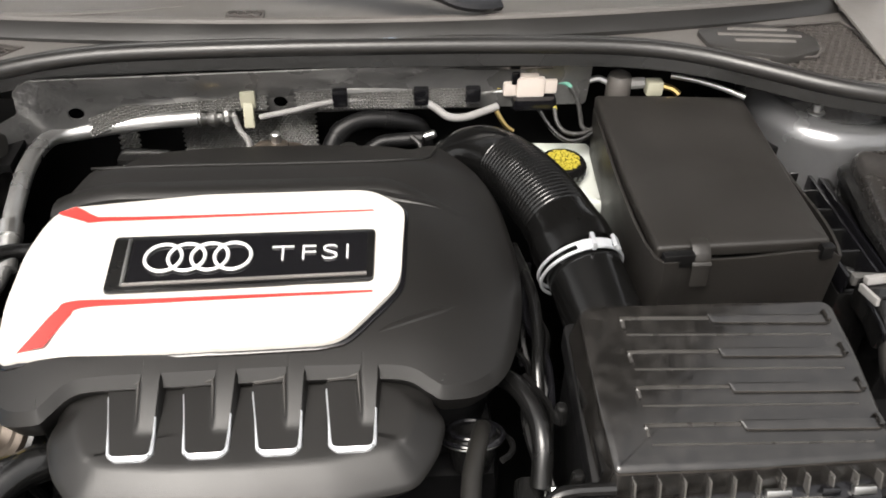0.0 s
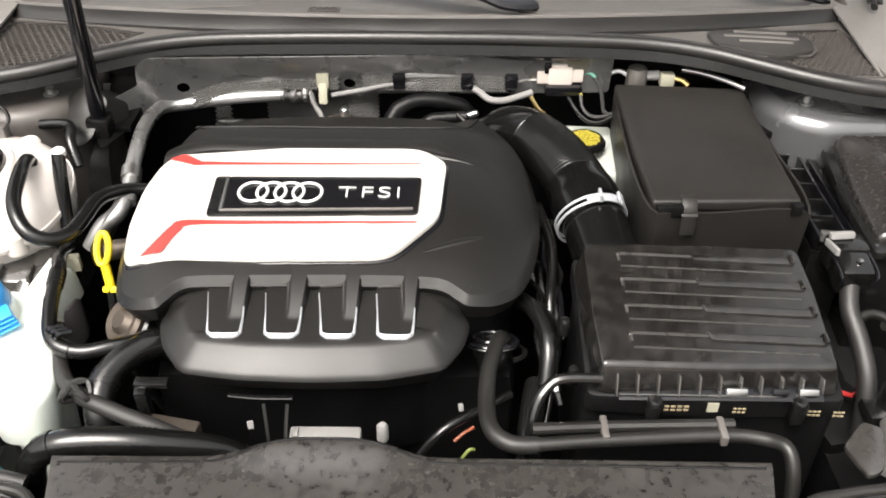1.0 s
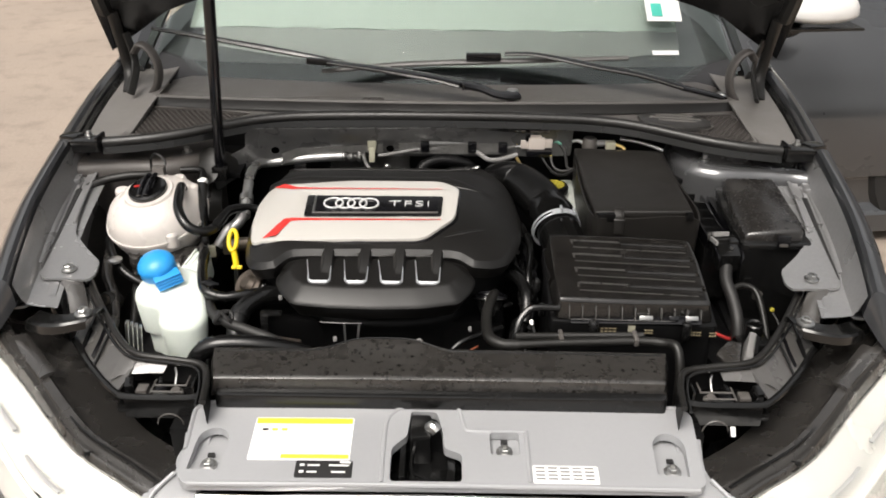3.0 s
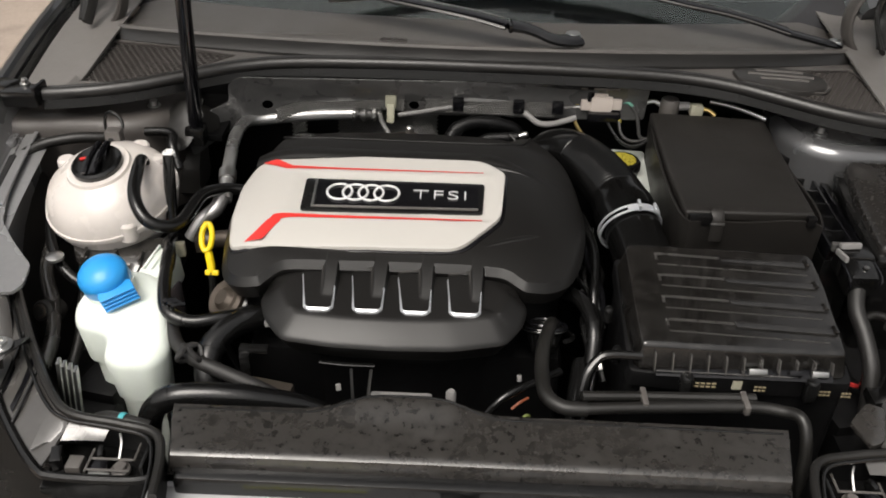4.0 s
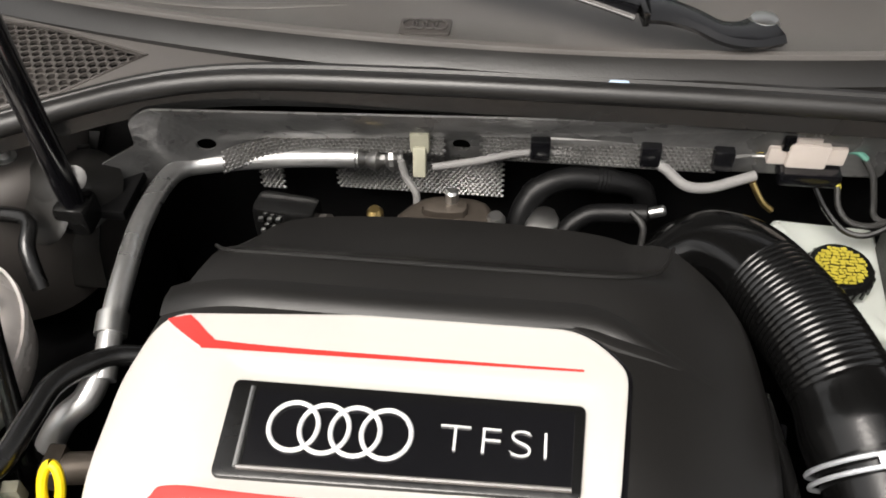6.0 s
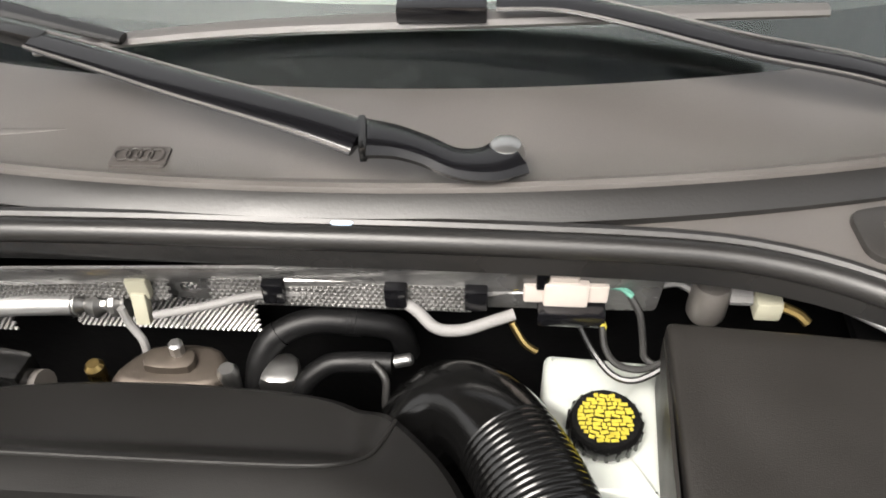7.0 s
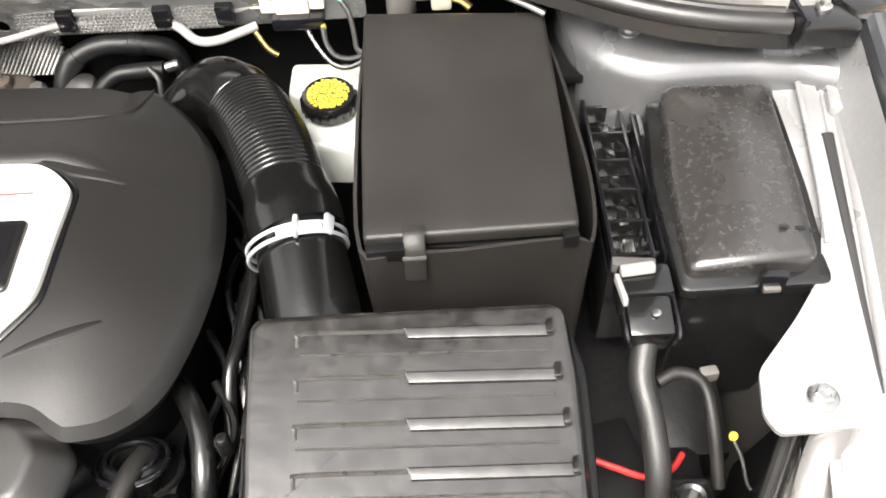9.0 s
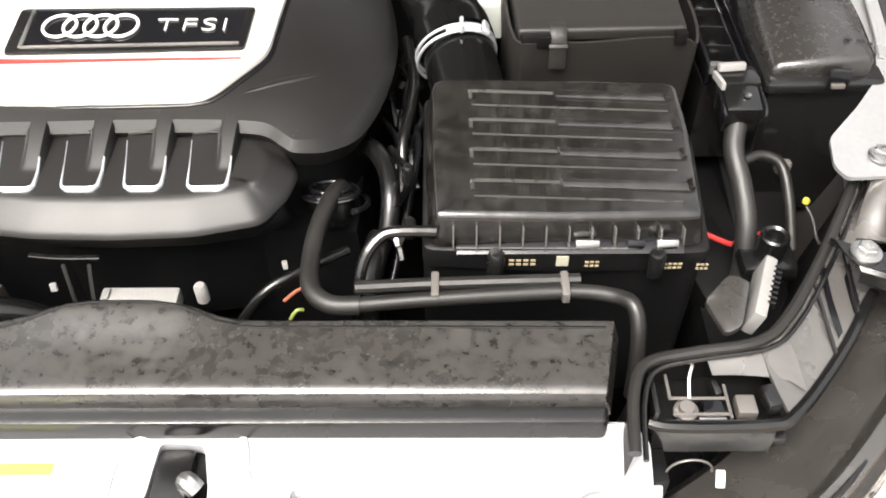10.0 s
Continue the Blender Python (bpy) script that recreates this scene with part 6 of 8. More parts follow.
    lathe(bm, [(0.010, 0), (0.010, 0.004), (0.007, 0.005), (0.006, 0.009), (0, 0.009)], Matrix.Translation(P(0.379, 0.120, 0.762)), 18)
    part("adjuster_wheel", bm, M_SCUTTLE, bracket, "grey adjuster wheel")
    for bx, by, bz, sx, sy, sz in ((0.446, 0.126, 0.770, 0.012, 0.020, 0.020), (0.404, 0.136, 0.770, 0.006, 0.014, 0.014)):
        bm = B()
        box(bm, P(bx, by, bz), (sx, sy, sz), 0.002, (6, 0, 12))
        part("clip", bm, M_BLACK, bracket)
    bm = B()
    tube(bm, [P(0.378 + 0.018 * math.cos(q), 0.078, 0.742 + 0.018 * math.sin(q)) for q in (math.pi * k / 10 for k in range(11))], 0.0010, 6, raw=True)
    part("bulb_cover_rim", bm, M_SCUTTLE, bracket)
    bm = B()
    tube(bm, [P(0.386, 0.150, 0.786), P(0.382, 0.140, 0.782), P(0.381, 0.126, 0.774)], 0.0016, 6)
    part("spring", bm, M_STEEL, bracket)
    bm = B()
    box(bm, P(0.398, 0.110, 0.768), (0.022, 0.003, 0.004), 0.001)
    part("pin", bm, M_STEEL, bracket)
    # steel strap from the rail down to the lamp
    bm = B()
    rows = []
    for t in [k / 10 for k in range(11)]:
        mx, my = 0.532 + 0.108 * t, 0.247 - 0.018 * math.sin(math.pi * t) + 0.024 * t * t
        wd = 0.019 - 0.004 * t
        rows.append([P(mx - 0.35 * off, my + off, 0.815 - 0.020 * t * t + dz) for off, dz in ((-wd - 0.003, -0.014), (-wd - 0.001, -0.002), (-wd + 0.003, 0.001), (0, -0.001), (wd - 0.003, 0.001), (wd + 0.001, -0.002), (wd + 0.002, -0.010))])
    sheet(bm, rows)
    strap = part("fixing_plate", solid(bm, 0.002), M_BLACK, bracket, "bent black fixing arm")
    bolt(strap, *P(0.549, 0.247, 0.815), 0.009)
    bm = B()
    tube(bm, [P(0.607, 0.345, 0.820), P(0.592, 0.325, 0.812), P(0.578, 0.296, 0.795), P(0.574, 0.285, 0.790)], 0.014, 8, flat=0.25)
    part("rail_tongue", bm, M_BRACKET, bracket)

    lamp = thing("headlamp", P(0.55, 0.10, 0.60), "headlamp with a clear lens and black housing", "headlamp", "headlamps")
    top = [(0.388, -0.040, 0.712), (0.425, -0.018, 0.720), (0.515, 0.042, 0.730), (0.622, 0.155, 0.742), (0.696, 0.232, 0.752), (0.742, 0.300, 0.760)]
    tp = smooth_path(top, 6)
    bm = B()
    rows = []
    for w, out, down in ((0.0, -0.010, 0.010), (0.0, -0.012, 0.0), (0.08, 0.006, 0.003), (0.3, 0.046, 0.016), (0.6, 0.082, 0.040), (0.85, 0.102, 0.070), (1.0, 0.112, 0.105)):
        rows.append([P(p.x + out * 0.62, p.y - out * 0.86, p.z - down) for p in tp])
    sheet(bm, rows)
    lens = part("lens", solid(bm, 0.003), M_LENS, lamp, "clear shiny lens")
    lens.visible_shadow = False
    bm = B()
    rows = []
    for out, down in ((-0.014, 0.008), (0.012, 0.018), (0.045, 0.050), (0.060, 0.075), (0.070, 0.095)):
        rows.append([P(p.x + out * 0.62, p.y - out * 0.86, p.z - down) for p in tp])
    sheet(bm, rows)
    part("reflector", bm, M_LAMP_IN, lamp, "bright silver reflector")
    for a0, a1, o, dn in ((3, 9, 0.030, 0.024), (10, 15, 0.036, 0.026), (16, 21, 0.030, 0.024)):
        bm = B()
        tube(bm, [P(p.x + o * 0.62, p.y - o * 0.86, p.z - dn) for p in tp[a0:a1]], 0.0032, 8, 1, flat=0.6)
        part("bezel", bm, M_SILVER, lamp, "grey inner bezel")
    bm = B()
    tube(bm, [P(p.x + 0.052 * 0.62, p.y - 0.052 * 0.86, p.z - 0.052) for p in tp[6:-9]], 0.005, 8, 1)
    part("light_bar", bm, M_LABEL, lamp, "white light strip")
    bm = B()
    rows = []
    for out, dz in ((-0.008, -0.006), (-0.010, 0.004), (-0.013, 0.007), (-0.017, 0.004), (-0.022, 0.012), (-0.034, 0.012), (-0.038, 0.004), (-0.042, -0.006), (-0.062, -0.014), (-0.084, -0.024), (-0.108, -0.034), (-0.122, -0.07)):
        rows.append([P(p.x + out * 0.62, p.y - out * 0.86, p.z + dz + 0.012 * max(0, min(1, (p.x - 0.50) / 0.1)) * (1 if out < -0.012 else 0)) for p in tp])
    sheet(bm, rows)
    housing = part("housing", bm, M_HOUSING, lamp, "dark grey-brown lamp housing")
    bm = B()
    tube(bm, [P(0.655, 0.246, 0.772), P(0.575, 0.155, 0.766)], 0.012, 8, flat=0.3)
    part("fin", bm, M_HOUSING, housing)
    bm = B()
    tube(bm, [P(p.x - 0.017, p.y + 0.022, p.z + 0.014) for p in tp[1:-1]], 0.0025, 6, 1)
    part("bead", bm, M_BLACK, housing)
    for y in (0.05, 0.09, 0.13):
        bm = B()
        tube(bm, [P(0.43 + y, y - 0.03, 0.735), P(0.40 + y, y + 0.01, 0.715)], 0.003, 6)
        part("rib", bm, M_BLACK, housing)
    bm = B()
    sheet(bm, [[P(x, y, 0.690 - 0.1 * k) for x, y in ((0.34, -0.02), (0.40, 0.02), (0.47, 0.10), (0.56, 0.20), (0.66, 0.30))] for k in (0, 1)] + [[P(x - 0.05, y + 0.12, 0.58) for x, y in ((0.34, -0.02), (0.40, 0.02), (0.47, 0.10), (0.56, 0.20), (0.66, 0.30))]])
    part("rear_shell", bm, M_GLOSS, housing)
    if s > 0:
        bm = B()
        box(bm, P(0.398, 0.066, 0.752), (0.007, 0.003, 0.014), 0.001, (-40, 0, 0))
        single("white_tag", bm, M_LABEL, "small white tag hanging on the lamp bracket", "tag")

# ---- wipers ----


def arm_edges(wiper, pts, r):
    """Thin pale lines along both edges of a wiper arm."""
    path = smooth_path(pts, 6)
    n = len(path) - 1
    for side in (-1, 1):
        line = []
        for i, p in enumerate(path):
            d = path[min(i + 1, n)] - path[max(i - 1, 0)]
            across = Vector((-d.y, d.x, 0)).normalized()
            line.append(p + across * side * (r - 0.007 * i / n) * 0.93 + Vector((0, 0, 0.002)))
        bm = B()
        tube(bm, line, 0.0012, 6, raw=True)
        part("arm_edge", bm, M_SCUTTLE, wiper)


w1 = thing("wiper", (0.14, 0.86, 0.95), "black wiper arm with a round pivot cap", "wiper", "wipers")
bm = B()
lathe(bm, [(0.014, -0.012), (0.014, 0.004), (0.011, 0.010), (0.006, 0.012), (0, 0.012)], Matrix.Translation((0.141, 0.861, 0.966)), 20)
part("pivot_cap", bm, M_STEEL, w1, "worn round cap")
bm = B()
tube(bm, [(0.145, 0.858, 0.966), (0.128, 0.846, 0.968), (0.105, 0.842, 0.972), (0.082, 0.846, 0.980), (0.060, 0.848, 0.986), (0.040, 0.846, 0.990)], lambda t: 0.022 - 0.005 * math.sin(math.pi * t), 10, flat=0.45)
part("pivot_arm", bm, M_GLOSS, w1)
bm = B()
box(bm, (0.038, 0.846, 0.990), (0.006, 0.040, 0.013), 0.002, (0, 0, 8))
part("joint", bm, M_BLACK, w1)
bm = B()
tube(bm, [(0.036, 0.846, 0.990), (-0.02, 0.862, 0.998), (-0.10, 0.887, 1.003), (-0.17, 0.915, 1.004), (-0.24, 0.943, 1.004)], lambda t: 0.020 - 0.007 * t, 14, 6, flat=0.32)
part("arm", bm, M_GLOSS, w1)
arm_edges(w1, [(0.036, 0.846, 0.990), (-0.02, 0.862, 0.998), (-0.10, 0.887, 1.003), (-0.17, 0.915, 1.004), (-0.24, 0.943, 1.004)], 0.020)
bm = B()
box(bm, (-0.262, 0.955, 1.002), (0.06, 0.014, 0.014), 0.003, (0, 0, -18))
part("blade_clip", bm, M_BLACK, w1)
bm = B()
tube(bm, [(-0.18, 0.970, 0.990), (-0.30, 0.995, 1.004), (-0.48, 1.032, 1.024), (-0.645, 1.062, 1.042)], lambda t: 0.011 - 0.004 * abs(2 * t - 1), 8, flat=0.6)
part("blade", bm, M_BLACK, w1)
w1.location += Vector((0.0, -0.011, 0.008))
w2 = thing("wiper", (0.60, 0.97, 0.92), "black wiper with its blade across the glass's foot", "wiper", "wipers")
bm = B()
lathe(bm, [(0.014, -0.02), (0.014, 0.004), (0.010, 0.010), (0, 0.012)], Matrix.Translation((0.606, 0.972, 0.934)), 20)
part("pivot_cap", bm, M_STEEL, w2, "worn round cap")
bm = B()
tube(bm, [(0.610, 0.970, 0.934), (0.575, 0.955, 0.946), (0.545, 0.950, 0.954), (0.511, 0.948, 0.962)], 0.014, 10, flat=0.45)
part("pivot_arm", bm, M_GLOSS, w2)
bm = B()
tube(bm, [(0.511, 0.948, 0.964), (0.42, 0.952, 0.988), (0.331, 0.958, 1.002), (0.25, 0.974, 1.014), (0.186, 0.987, 1.020), (0.13, 0.988, 1.019)], lambda t: 0.019 - 0.007 * t, 14, 6, flat=0.32)
part("arm", bm, M_GLOSS, w2)
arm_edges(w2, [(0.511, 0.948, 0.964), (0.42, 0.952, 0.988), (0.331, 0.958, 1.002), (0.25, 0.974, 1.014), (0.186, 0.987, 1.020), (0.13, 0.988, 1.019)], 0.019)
bm = B()
box(bm, (0.085, 0.984, 1.014), (0.075, 0.016, 0.016), 0.003, (0, 0, 2))
part("blade_clip", bm, M_GLOSS, w2)
bm = B()
tube(bm, [(-0.262, 0.962, 0.984), (-0.10, 0.978, 0.996), (0.055, 0.988, 1.001), (0.25, 0.997, 1.006), (0.40, 1.002, 1.010)], lambda t: 0.011 - 0.003 * abs(2 * t - 1), 8, flat=0.6)
part("blade", bm, M_SCUTTLE, w2)

# ---- gas strut of the hood ----
rod = thing("hood_strut", (-0.428, 0.69, 0.86), "slim black hood strut", "strut")
bm = B()
tube(bm, [(-0.430, 0.690, 0.86), (-0.400, 0.64, 1.25), (-0.370, 0.590, 1.64)], 0.0105, 14)
part("cylinder", bm, M_GLOSS, rod)
bm = B()
box(bm, (-0.430, 0.690, 0.862), (0.03, 0.03, 0.03), 0.006)
part("foot", bm, M_BLACK, rod)

# ---- pipes and hoses ----


def hose(name, pts, r, mat, label, category="hose", seg=12):
    bm = B()
    tube(bm, pts, r, seg)
    if name not in ("lower_hose", "turbo_hose", "radiator_hose", "fuel_line"):
        return single(name, bm, mat, label, category)
    ob = thing(name, pts[len(pts) // 2], label, category)
    part("tube", bm, mat, ob)
    path = smooth_path(pts, 12)
    for k in (0.30, 0.62):
        i = int(k * (len(path) - 1))
        for dk in range(5):
            bm = B()
            a = path[min(i + dk, len(path) - 2)]
            d = (path[min(i + dk + 1, len(path) - 1)] - a).normalized() * 0.0016
            tube(bm, [a - d, a + d], r + 0.0012, seg, raw=True)
            part("rib", bm, mat, ob)
    return ob


coolant_pipe = thing("coolant_hose", (0.2, 0.22, 0.78), "dusty black hose running beside the radiator cover", "hose")
bm = B()
tube(bm, [(0.092, 0.358, 0.792), (0.086, 0.335, 0.802), (0.076, 0.295, 0.800), (0.073, 0.250, 0.797), (0.078, 0.222, 0.796), (0.095, 0.208, 0.795), (0.12, 0.207, 0.795)], 0.0085, 14)
part("hose", bm, M_DULL, coolant_pipe)
bm = B()
tube(bm, [(0.115, 0.207, 0.795), (0.19, 0.214, 0.795), (0.295, 0.221, 0.795), (0.335, 0.216, 0.796), (0.352, 0.200, 0.800), (0.356, 0.180, 0.775), (0.356, 0.165, 0.72)], 0.0068, 14)
part("pipe", bm, M_DULL, coolant_pipe)
bm = B()
tube(bm, [(0.115, 0.222, 0.800), (0.19, 0.229, 0.797), (0.31, 0.233, 0.797)], 0.0060, 10)
part("second_pipe", bm, M_DULL, coolant_pipe)
for x in (0.184, 0.296):
    bm = B()
    box(bm, (x, 0.224, 0.798), (0.007, 0.028, 0.012), 0.002)
    part("pipe_clip", bm, M_SCUTTLE, coolant_pipe)
ring_fit = thing("quick_connector", (0.09, 0.36, 0.76), "black ring connector with a wire clip", "connector")
bm = B()
mr = Matrix.Translation((0.082, 0.352, 0.790)) @ pose(0, 0, 0, -25, 0, 0)
lathe(bm, [(0.016, -0.03), (0.022, -0.01), (0.024, 0.0), (0.020, 0.004), (0.014, 0.004), (0.012, -0.004), (0, -0.004)], mr, 24)
part("ring", bm, M_BLACK, ring_fit)
bm = B()
tube(bm, [mr @ Vector((0.027 * math.cos(a), 0.027 * math.sin(a), 0.0)) for a in (math.radians(200 + 260 * k / 16) for k in range(17))], 0.002, 6, raw=True)
part("wire_clip", bm, M_STEEL, ring_fit)
bm = B()
tube(bm, [mr @ Vector((0.036 * math.cos(a), 0.036 * math.sin(a), -0.01)) for a in (math.radians(-50 + 150 * k / 12) for k in range(13))], 0.003, 6, raw=True)
part("outer_ring", bm, M_BLACK, ring_fit)
for r_, z_ in ((0.0195, 0.006), (0.0275, 0.002)):
    bm = B()
    tube(bm, [mr @ Vector((r_ * math.cos(a), r_ * math.sin(a), z_)) for a in (2 * math.pi * k / 28 for k in range(29))], 0.0024, 8, raw=True, caps=False)
    part("collar_ring", bm, M_GLOSS, ring_fit)
hose("vent_pipe", [(0.185, 0.268, 0.822), (0.150, 0.266, 0.824), (0.135, 0.262, 0.820), (0.122, 0.250, 0.806), (0.116, 0.236, 0.78), (0.114, 0.23, 0.74)], 0.0055, M_BLACK, "thin black pipe bent beside the filter box", "pipe", 10)
hose("breather_hose", [(0.112, 0.412, 0.800), (0.125, 0.392, 0.808), (0.137, 0.365, 0.806), (0.141, 0.335, 0.796), (0.138, 0.31, 0.77)], 0.0095, M_RUBBER, "short black breather hose beside the engine", "hose")
hose("heater_hose", [(0.130, 0.32, 0.76), (0.122, 0.28, 0.755), (0.118, 0.25, 0.74), (0.12, 0.22, 0.70)], 0.013, M_RUBBER, "black hose deep beside the engine", "hose")
hose("wiring_tube", [(0.150, 0.60, 0.80), (0.160, 0.52, 0.80), (0.156, 0.46, 0.80), (0.150, 0.42, 0.795), (0.15, 0.38, 0.76)], 0.006, M_BLACK, "black wiring tube along the engine's side", "wiring")
hose("wiring_tube", [(0.165, 0.58, 0.79), (0.150, 0.50, 0.79), (0.165, 0.44, 0.78), (0.155, 0.36, 0.76), (0.14, 0.30, 0.72)], 0.004, M_GLOSS, "thin black wiring along the engine's side", "wiring")
# left of the engine
metal_pipe = thing("metal_pipe", (-0.30, 0.70, 0.8), "dull silver pipe bent round the engine's rear corner", "pipe")
bm = B()
tube(bm, [(-0.352, 0.535, 0.842), (-0.357, 0.58, 0.858), (-0.362, 0.62, 0.863), (-0.370, 0.68, 0.862), (-0.372, 0.735, 0.856), (-0.366, 0.766, 0.850), (-0.345, 0.779, 0.847), (-0.300, 0.784, 0.852), (-0.255, 0.785, 0.857), (-0.200, 0.786, 0.860)], 0.0095, 14)
part("tube", bm, M_ALU, metal_pipe)
bm = B()
tube(bm, [(-0.3555, 0.568, 0.8545), (-0.358, 0.585, 0.859)], 0.0125, 14)
part("collar", bm, M_STEEL, metal_pipe)
bm = B()
tube(bm, [(-0.206, 0.787, 0.859), (-0.180, 0.788, 0.858), (-0.158, 0.789, 0.860)], lambda t: 0.009 + 0.003 * math.sin(t * 20), 10)
part("foil_sleeve", bm, M_FOIL, metal_pipe)
hose("coolant_pipe", [(-0.395, 0.50, 0.80), (-0.378, 0.510, 0.825), (-0.362, 0.522, 0.836), (-0.357, 0.54, 0.844)], 0.0105, M_ALU, "dull silver pipe beside the engine cover", "pipe")
hose("vacuum_hose", [(-0.424, 0.545, 0.905), (-0.424, 0.535, 0.880), (-0.423, 0.515, 0.82), (-0.42, 0.49, 0.76)], 0.008, M_RUBBER, "short upright black hose with a white end", "hose")
bm = B()
lathe(bm, [(0.0085, 0), (0.0085, 0.006), (0.006, 0.008), (0.004, 0.004), (0, 0.004)], Matrix.Translation((-0.424, 0.546, 0.902)), 14)
single("hose_end", bm, M_LABEL, "white clip on the end of a black hose", "clip")
hose("fuel_line", [(-0.418, 0.50, 0.80), (-0.408, 0.45, 0.825), (-0.398, 0.42, 0.830), (-0.388, 0.36, 0.822), (-0.375, 0.325, 0.812), (-0.345, 0.315, 0.806), (-0.310, 0.325, 0.806), (-0.275, 0.345, 0.80)], 0.0082, M_RUBBER, "black fuel line curving to the engine", "hose")
bm = B()
for k in range(3):
    tube(bm, [(-0.380 + 0.006 * k, 0.330 - 0.004 * k, 0.802), (-0.378 + 0.006 * k, 0.328 - 0.004 * k, 0.824), (-0.366 + 0.006 * k, 0.336 - 0.004 * k, 0.822)], 0.0025, 6)
single("hose_clip", bm, M_GLOSS, "small black clip on the fuel line", "clip")
hose("radiator_hose", [(-0.235, 0.352, 0.785), (-0.262, 0.345, 0.795), (-0.290, 0.328, 0.798), (-0.312, 0.300, 0.792), (-0.318, 0.270, 0.776), (-0.31, 0.245, 0.74)], 0.0150, M_RUBBER, "thick ribbed black coolant hose", "hose", 16)
hose("lower_hose", [(-0.378, 0.206, 0.70), (-0.368, 0.208, 0.755), (-0.345, 0.212, 0.780), (-0.305, 0.216, 0.784), (-0.250, 0.222, 0.775), (-0.19, 0.234, 0.750), (-0.15, 0.24, 0.71)], 0.0140, M_RUBBER, "thick black hose behind the radiator cover", "hose", 16)
hose("harness", [(-0.385, 0.36, 0.80), (-0.362, 0.300, 0.79), (-0.335, 0.272, 0.788), (-0.30, 0.255, 0.785), (-0.255, 0.242, 0.775), (-0.22, 0.24, 0.755)], 0.0085, M_GREY_HOSE, "taped black wiring harness", "wiring")
knot = thing("cable_knot", (-0.334, 0.268, 0.78), "knot of taped cables", "wiring")
for k in range(6):
    bm = B()
    a = k * 1.05
    c = Vector((-0.334, 0.268, 0.790))
    tube(bm, [c + Vector((0.013 * math.cos(a + t * 2.2), 0.010 * math.sin(a * 1.7 + t * 3), 0.010 * math.sin(a + t * 2) + 0.004)) for t in (0, 0.4, 0.8, 1.2, 1.6)], 0.0030, 6)
    part("cable", bm, M_GREY_HOSE, knot)
hose("side_harness", [(-0.44, 0.22, 0.70), (-0.43, 0.205, 0.745), (-0.41, 0.192, 0.765), (-0.385, 0.183, 0.770), (-0.36, 0.18, 0.765)], 0.008, M_GREY_HOSE, "grey cable looping in front of the washer bottle", "wiring")
bm = B()
tube(bm, [(-0.392, 0.184, 0.770), (-0.386, 0.183, 0.770)], 0.0095, 12)
single("cable_band", bm, material("teal_band", (0.06, 0.38, 0.42), 0.5), "teal band on the grey cable", "cable band")
# upright bars stand in for a pair of corrugated hoses
bm = B()
for k in range(4):
    box(bm, (-0.475 + 0.008 * k, 0.232 - 0.004 * k, 0.775), (0.004, 0.012, 0.07), 0.001, (0, 6, 10))
single("hose_stand_in", bm, M_STEEL, "steel bars in place of two corrugated hoses beside the headlamp bracket", "bracket")
# oil filter housing and bits left of the cover
pulley = thing("belt_pulley", (-0.305, 0.38, 0.74), "worn metal pulley below the cover's corner", "pulley")
bm = B()
mp = Matrix.Translation((-0.318, 0.372, 0.798)) @ pose(0, 0, 0, 25, -35, 0)
lathe(bm, [(0.026, -0.02), (0.028, 0.0), (0.024, 0.004), (0.016, 0.002), (0.012, 0.006), (0.010, 0.008), (0, 0.008)], mp, 28)
part("wheel", bm, M_RUST, pulley)
bm = B()
lathe(bm, [(0.034, -0.024), (0.034, -0.006), (0.030, -0.004), (0.029, -0.02)], mp, 28)
part("belt", bm, M_RUBBER, pulley)
bm = B()
tube(bm, [(-0.365, 0.475, 0.815), (-0.340, 0.476, 0.818), (-0.318, 0.475, 0.82)], 0.012, 12)
box(bm, (-0.372, 0.475, 0.815), (0.014, 0.026, 0.026), 0.003)
single("sensor", bm, M_RUST, "tarnished sensor beside the engine cover", "sensor")
bm = B()
box(bm, (-0.395, 0.452, 0.815), (0.014, 0.010, 0.020), 0.002, (0, 0, 10))
single("cable_tag", bm, M_CREAM, "small pale tag beside the dipstick", "tag")
# carrier under the coolant tank, and the loom down by the wheel housing
carrier = thing("tank_carrier", (-0.49, 0.465, 0.79), "grey-brown plastic carrier under the coolant tank", "bracket")
bm = B()
plate(bm, corners([(-0.555, 0.490), (-0.545, 0.462), (-0.505, 0.446), (-0.470, 0.440), (-0.432, 0.448), (-0.418, 0.468), (-0.425, 0.495)], 0.008, 3), lambda x, y: 0.800 - 0.25 * (0.465 - y) - 1.2 * (x + 0.48) ** 2, 0.020, 0.004, 2)
web = part("carrier_plate", bm, M_HOUSING, carrier)
for x in (-0.525, -0.485, -0.450):
    bm = B()
    box(bm, (x, 0.452, 0.790), (0.004, 0.024, 0.028), 0.001, (0, 0, 6))
    part("rib", bm, M_HOUSING, web)
bm = B()
tube(bm, [(-0.455, 0.444, 0.792), (-0.462, 0.425, 0.775), (-0.470, 0.405, 0.745)], 0.009, 10, flat=0.5)
part("foot", bm, M_HOUSING, carrier)
hose("housing_loom", [(-0.600, 0.520, 0.775), (-0.585, 0.455, 0.765), (-0.560, 0.405, 0.750), (-0.545, 0.350, 0.730), (-0.552, 0.290, 0.700)], 0.010, M_HOUSING, "taped grey-brown loom along the wheel housing", "wiring")
hose("housing_hose", [(-0.540, 0.475, 0.770), (-0.530, 0.430, 0.745), (-0.520, 0.370, 0.715), (-0.525, 0.300, 0.680)], 0.007, M_DULL, "thin dark hose beside the washer bottle", "hose")
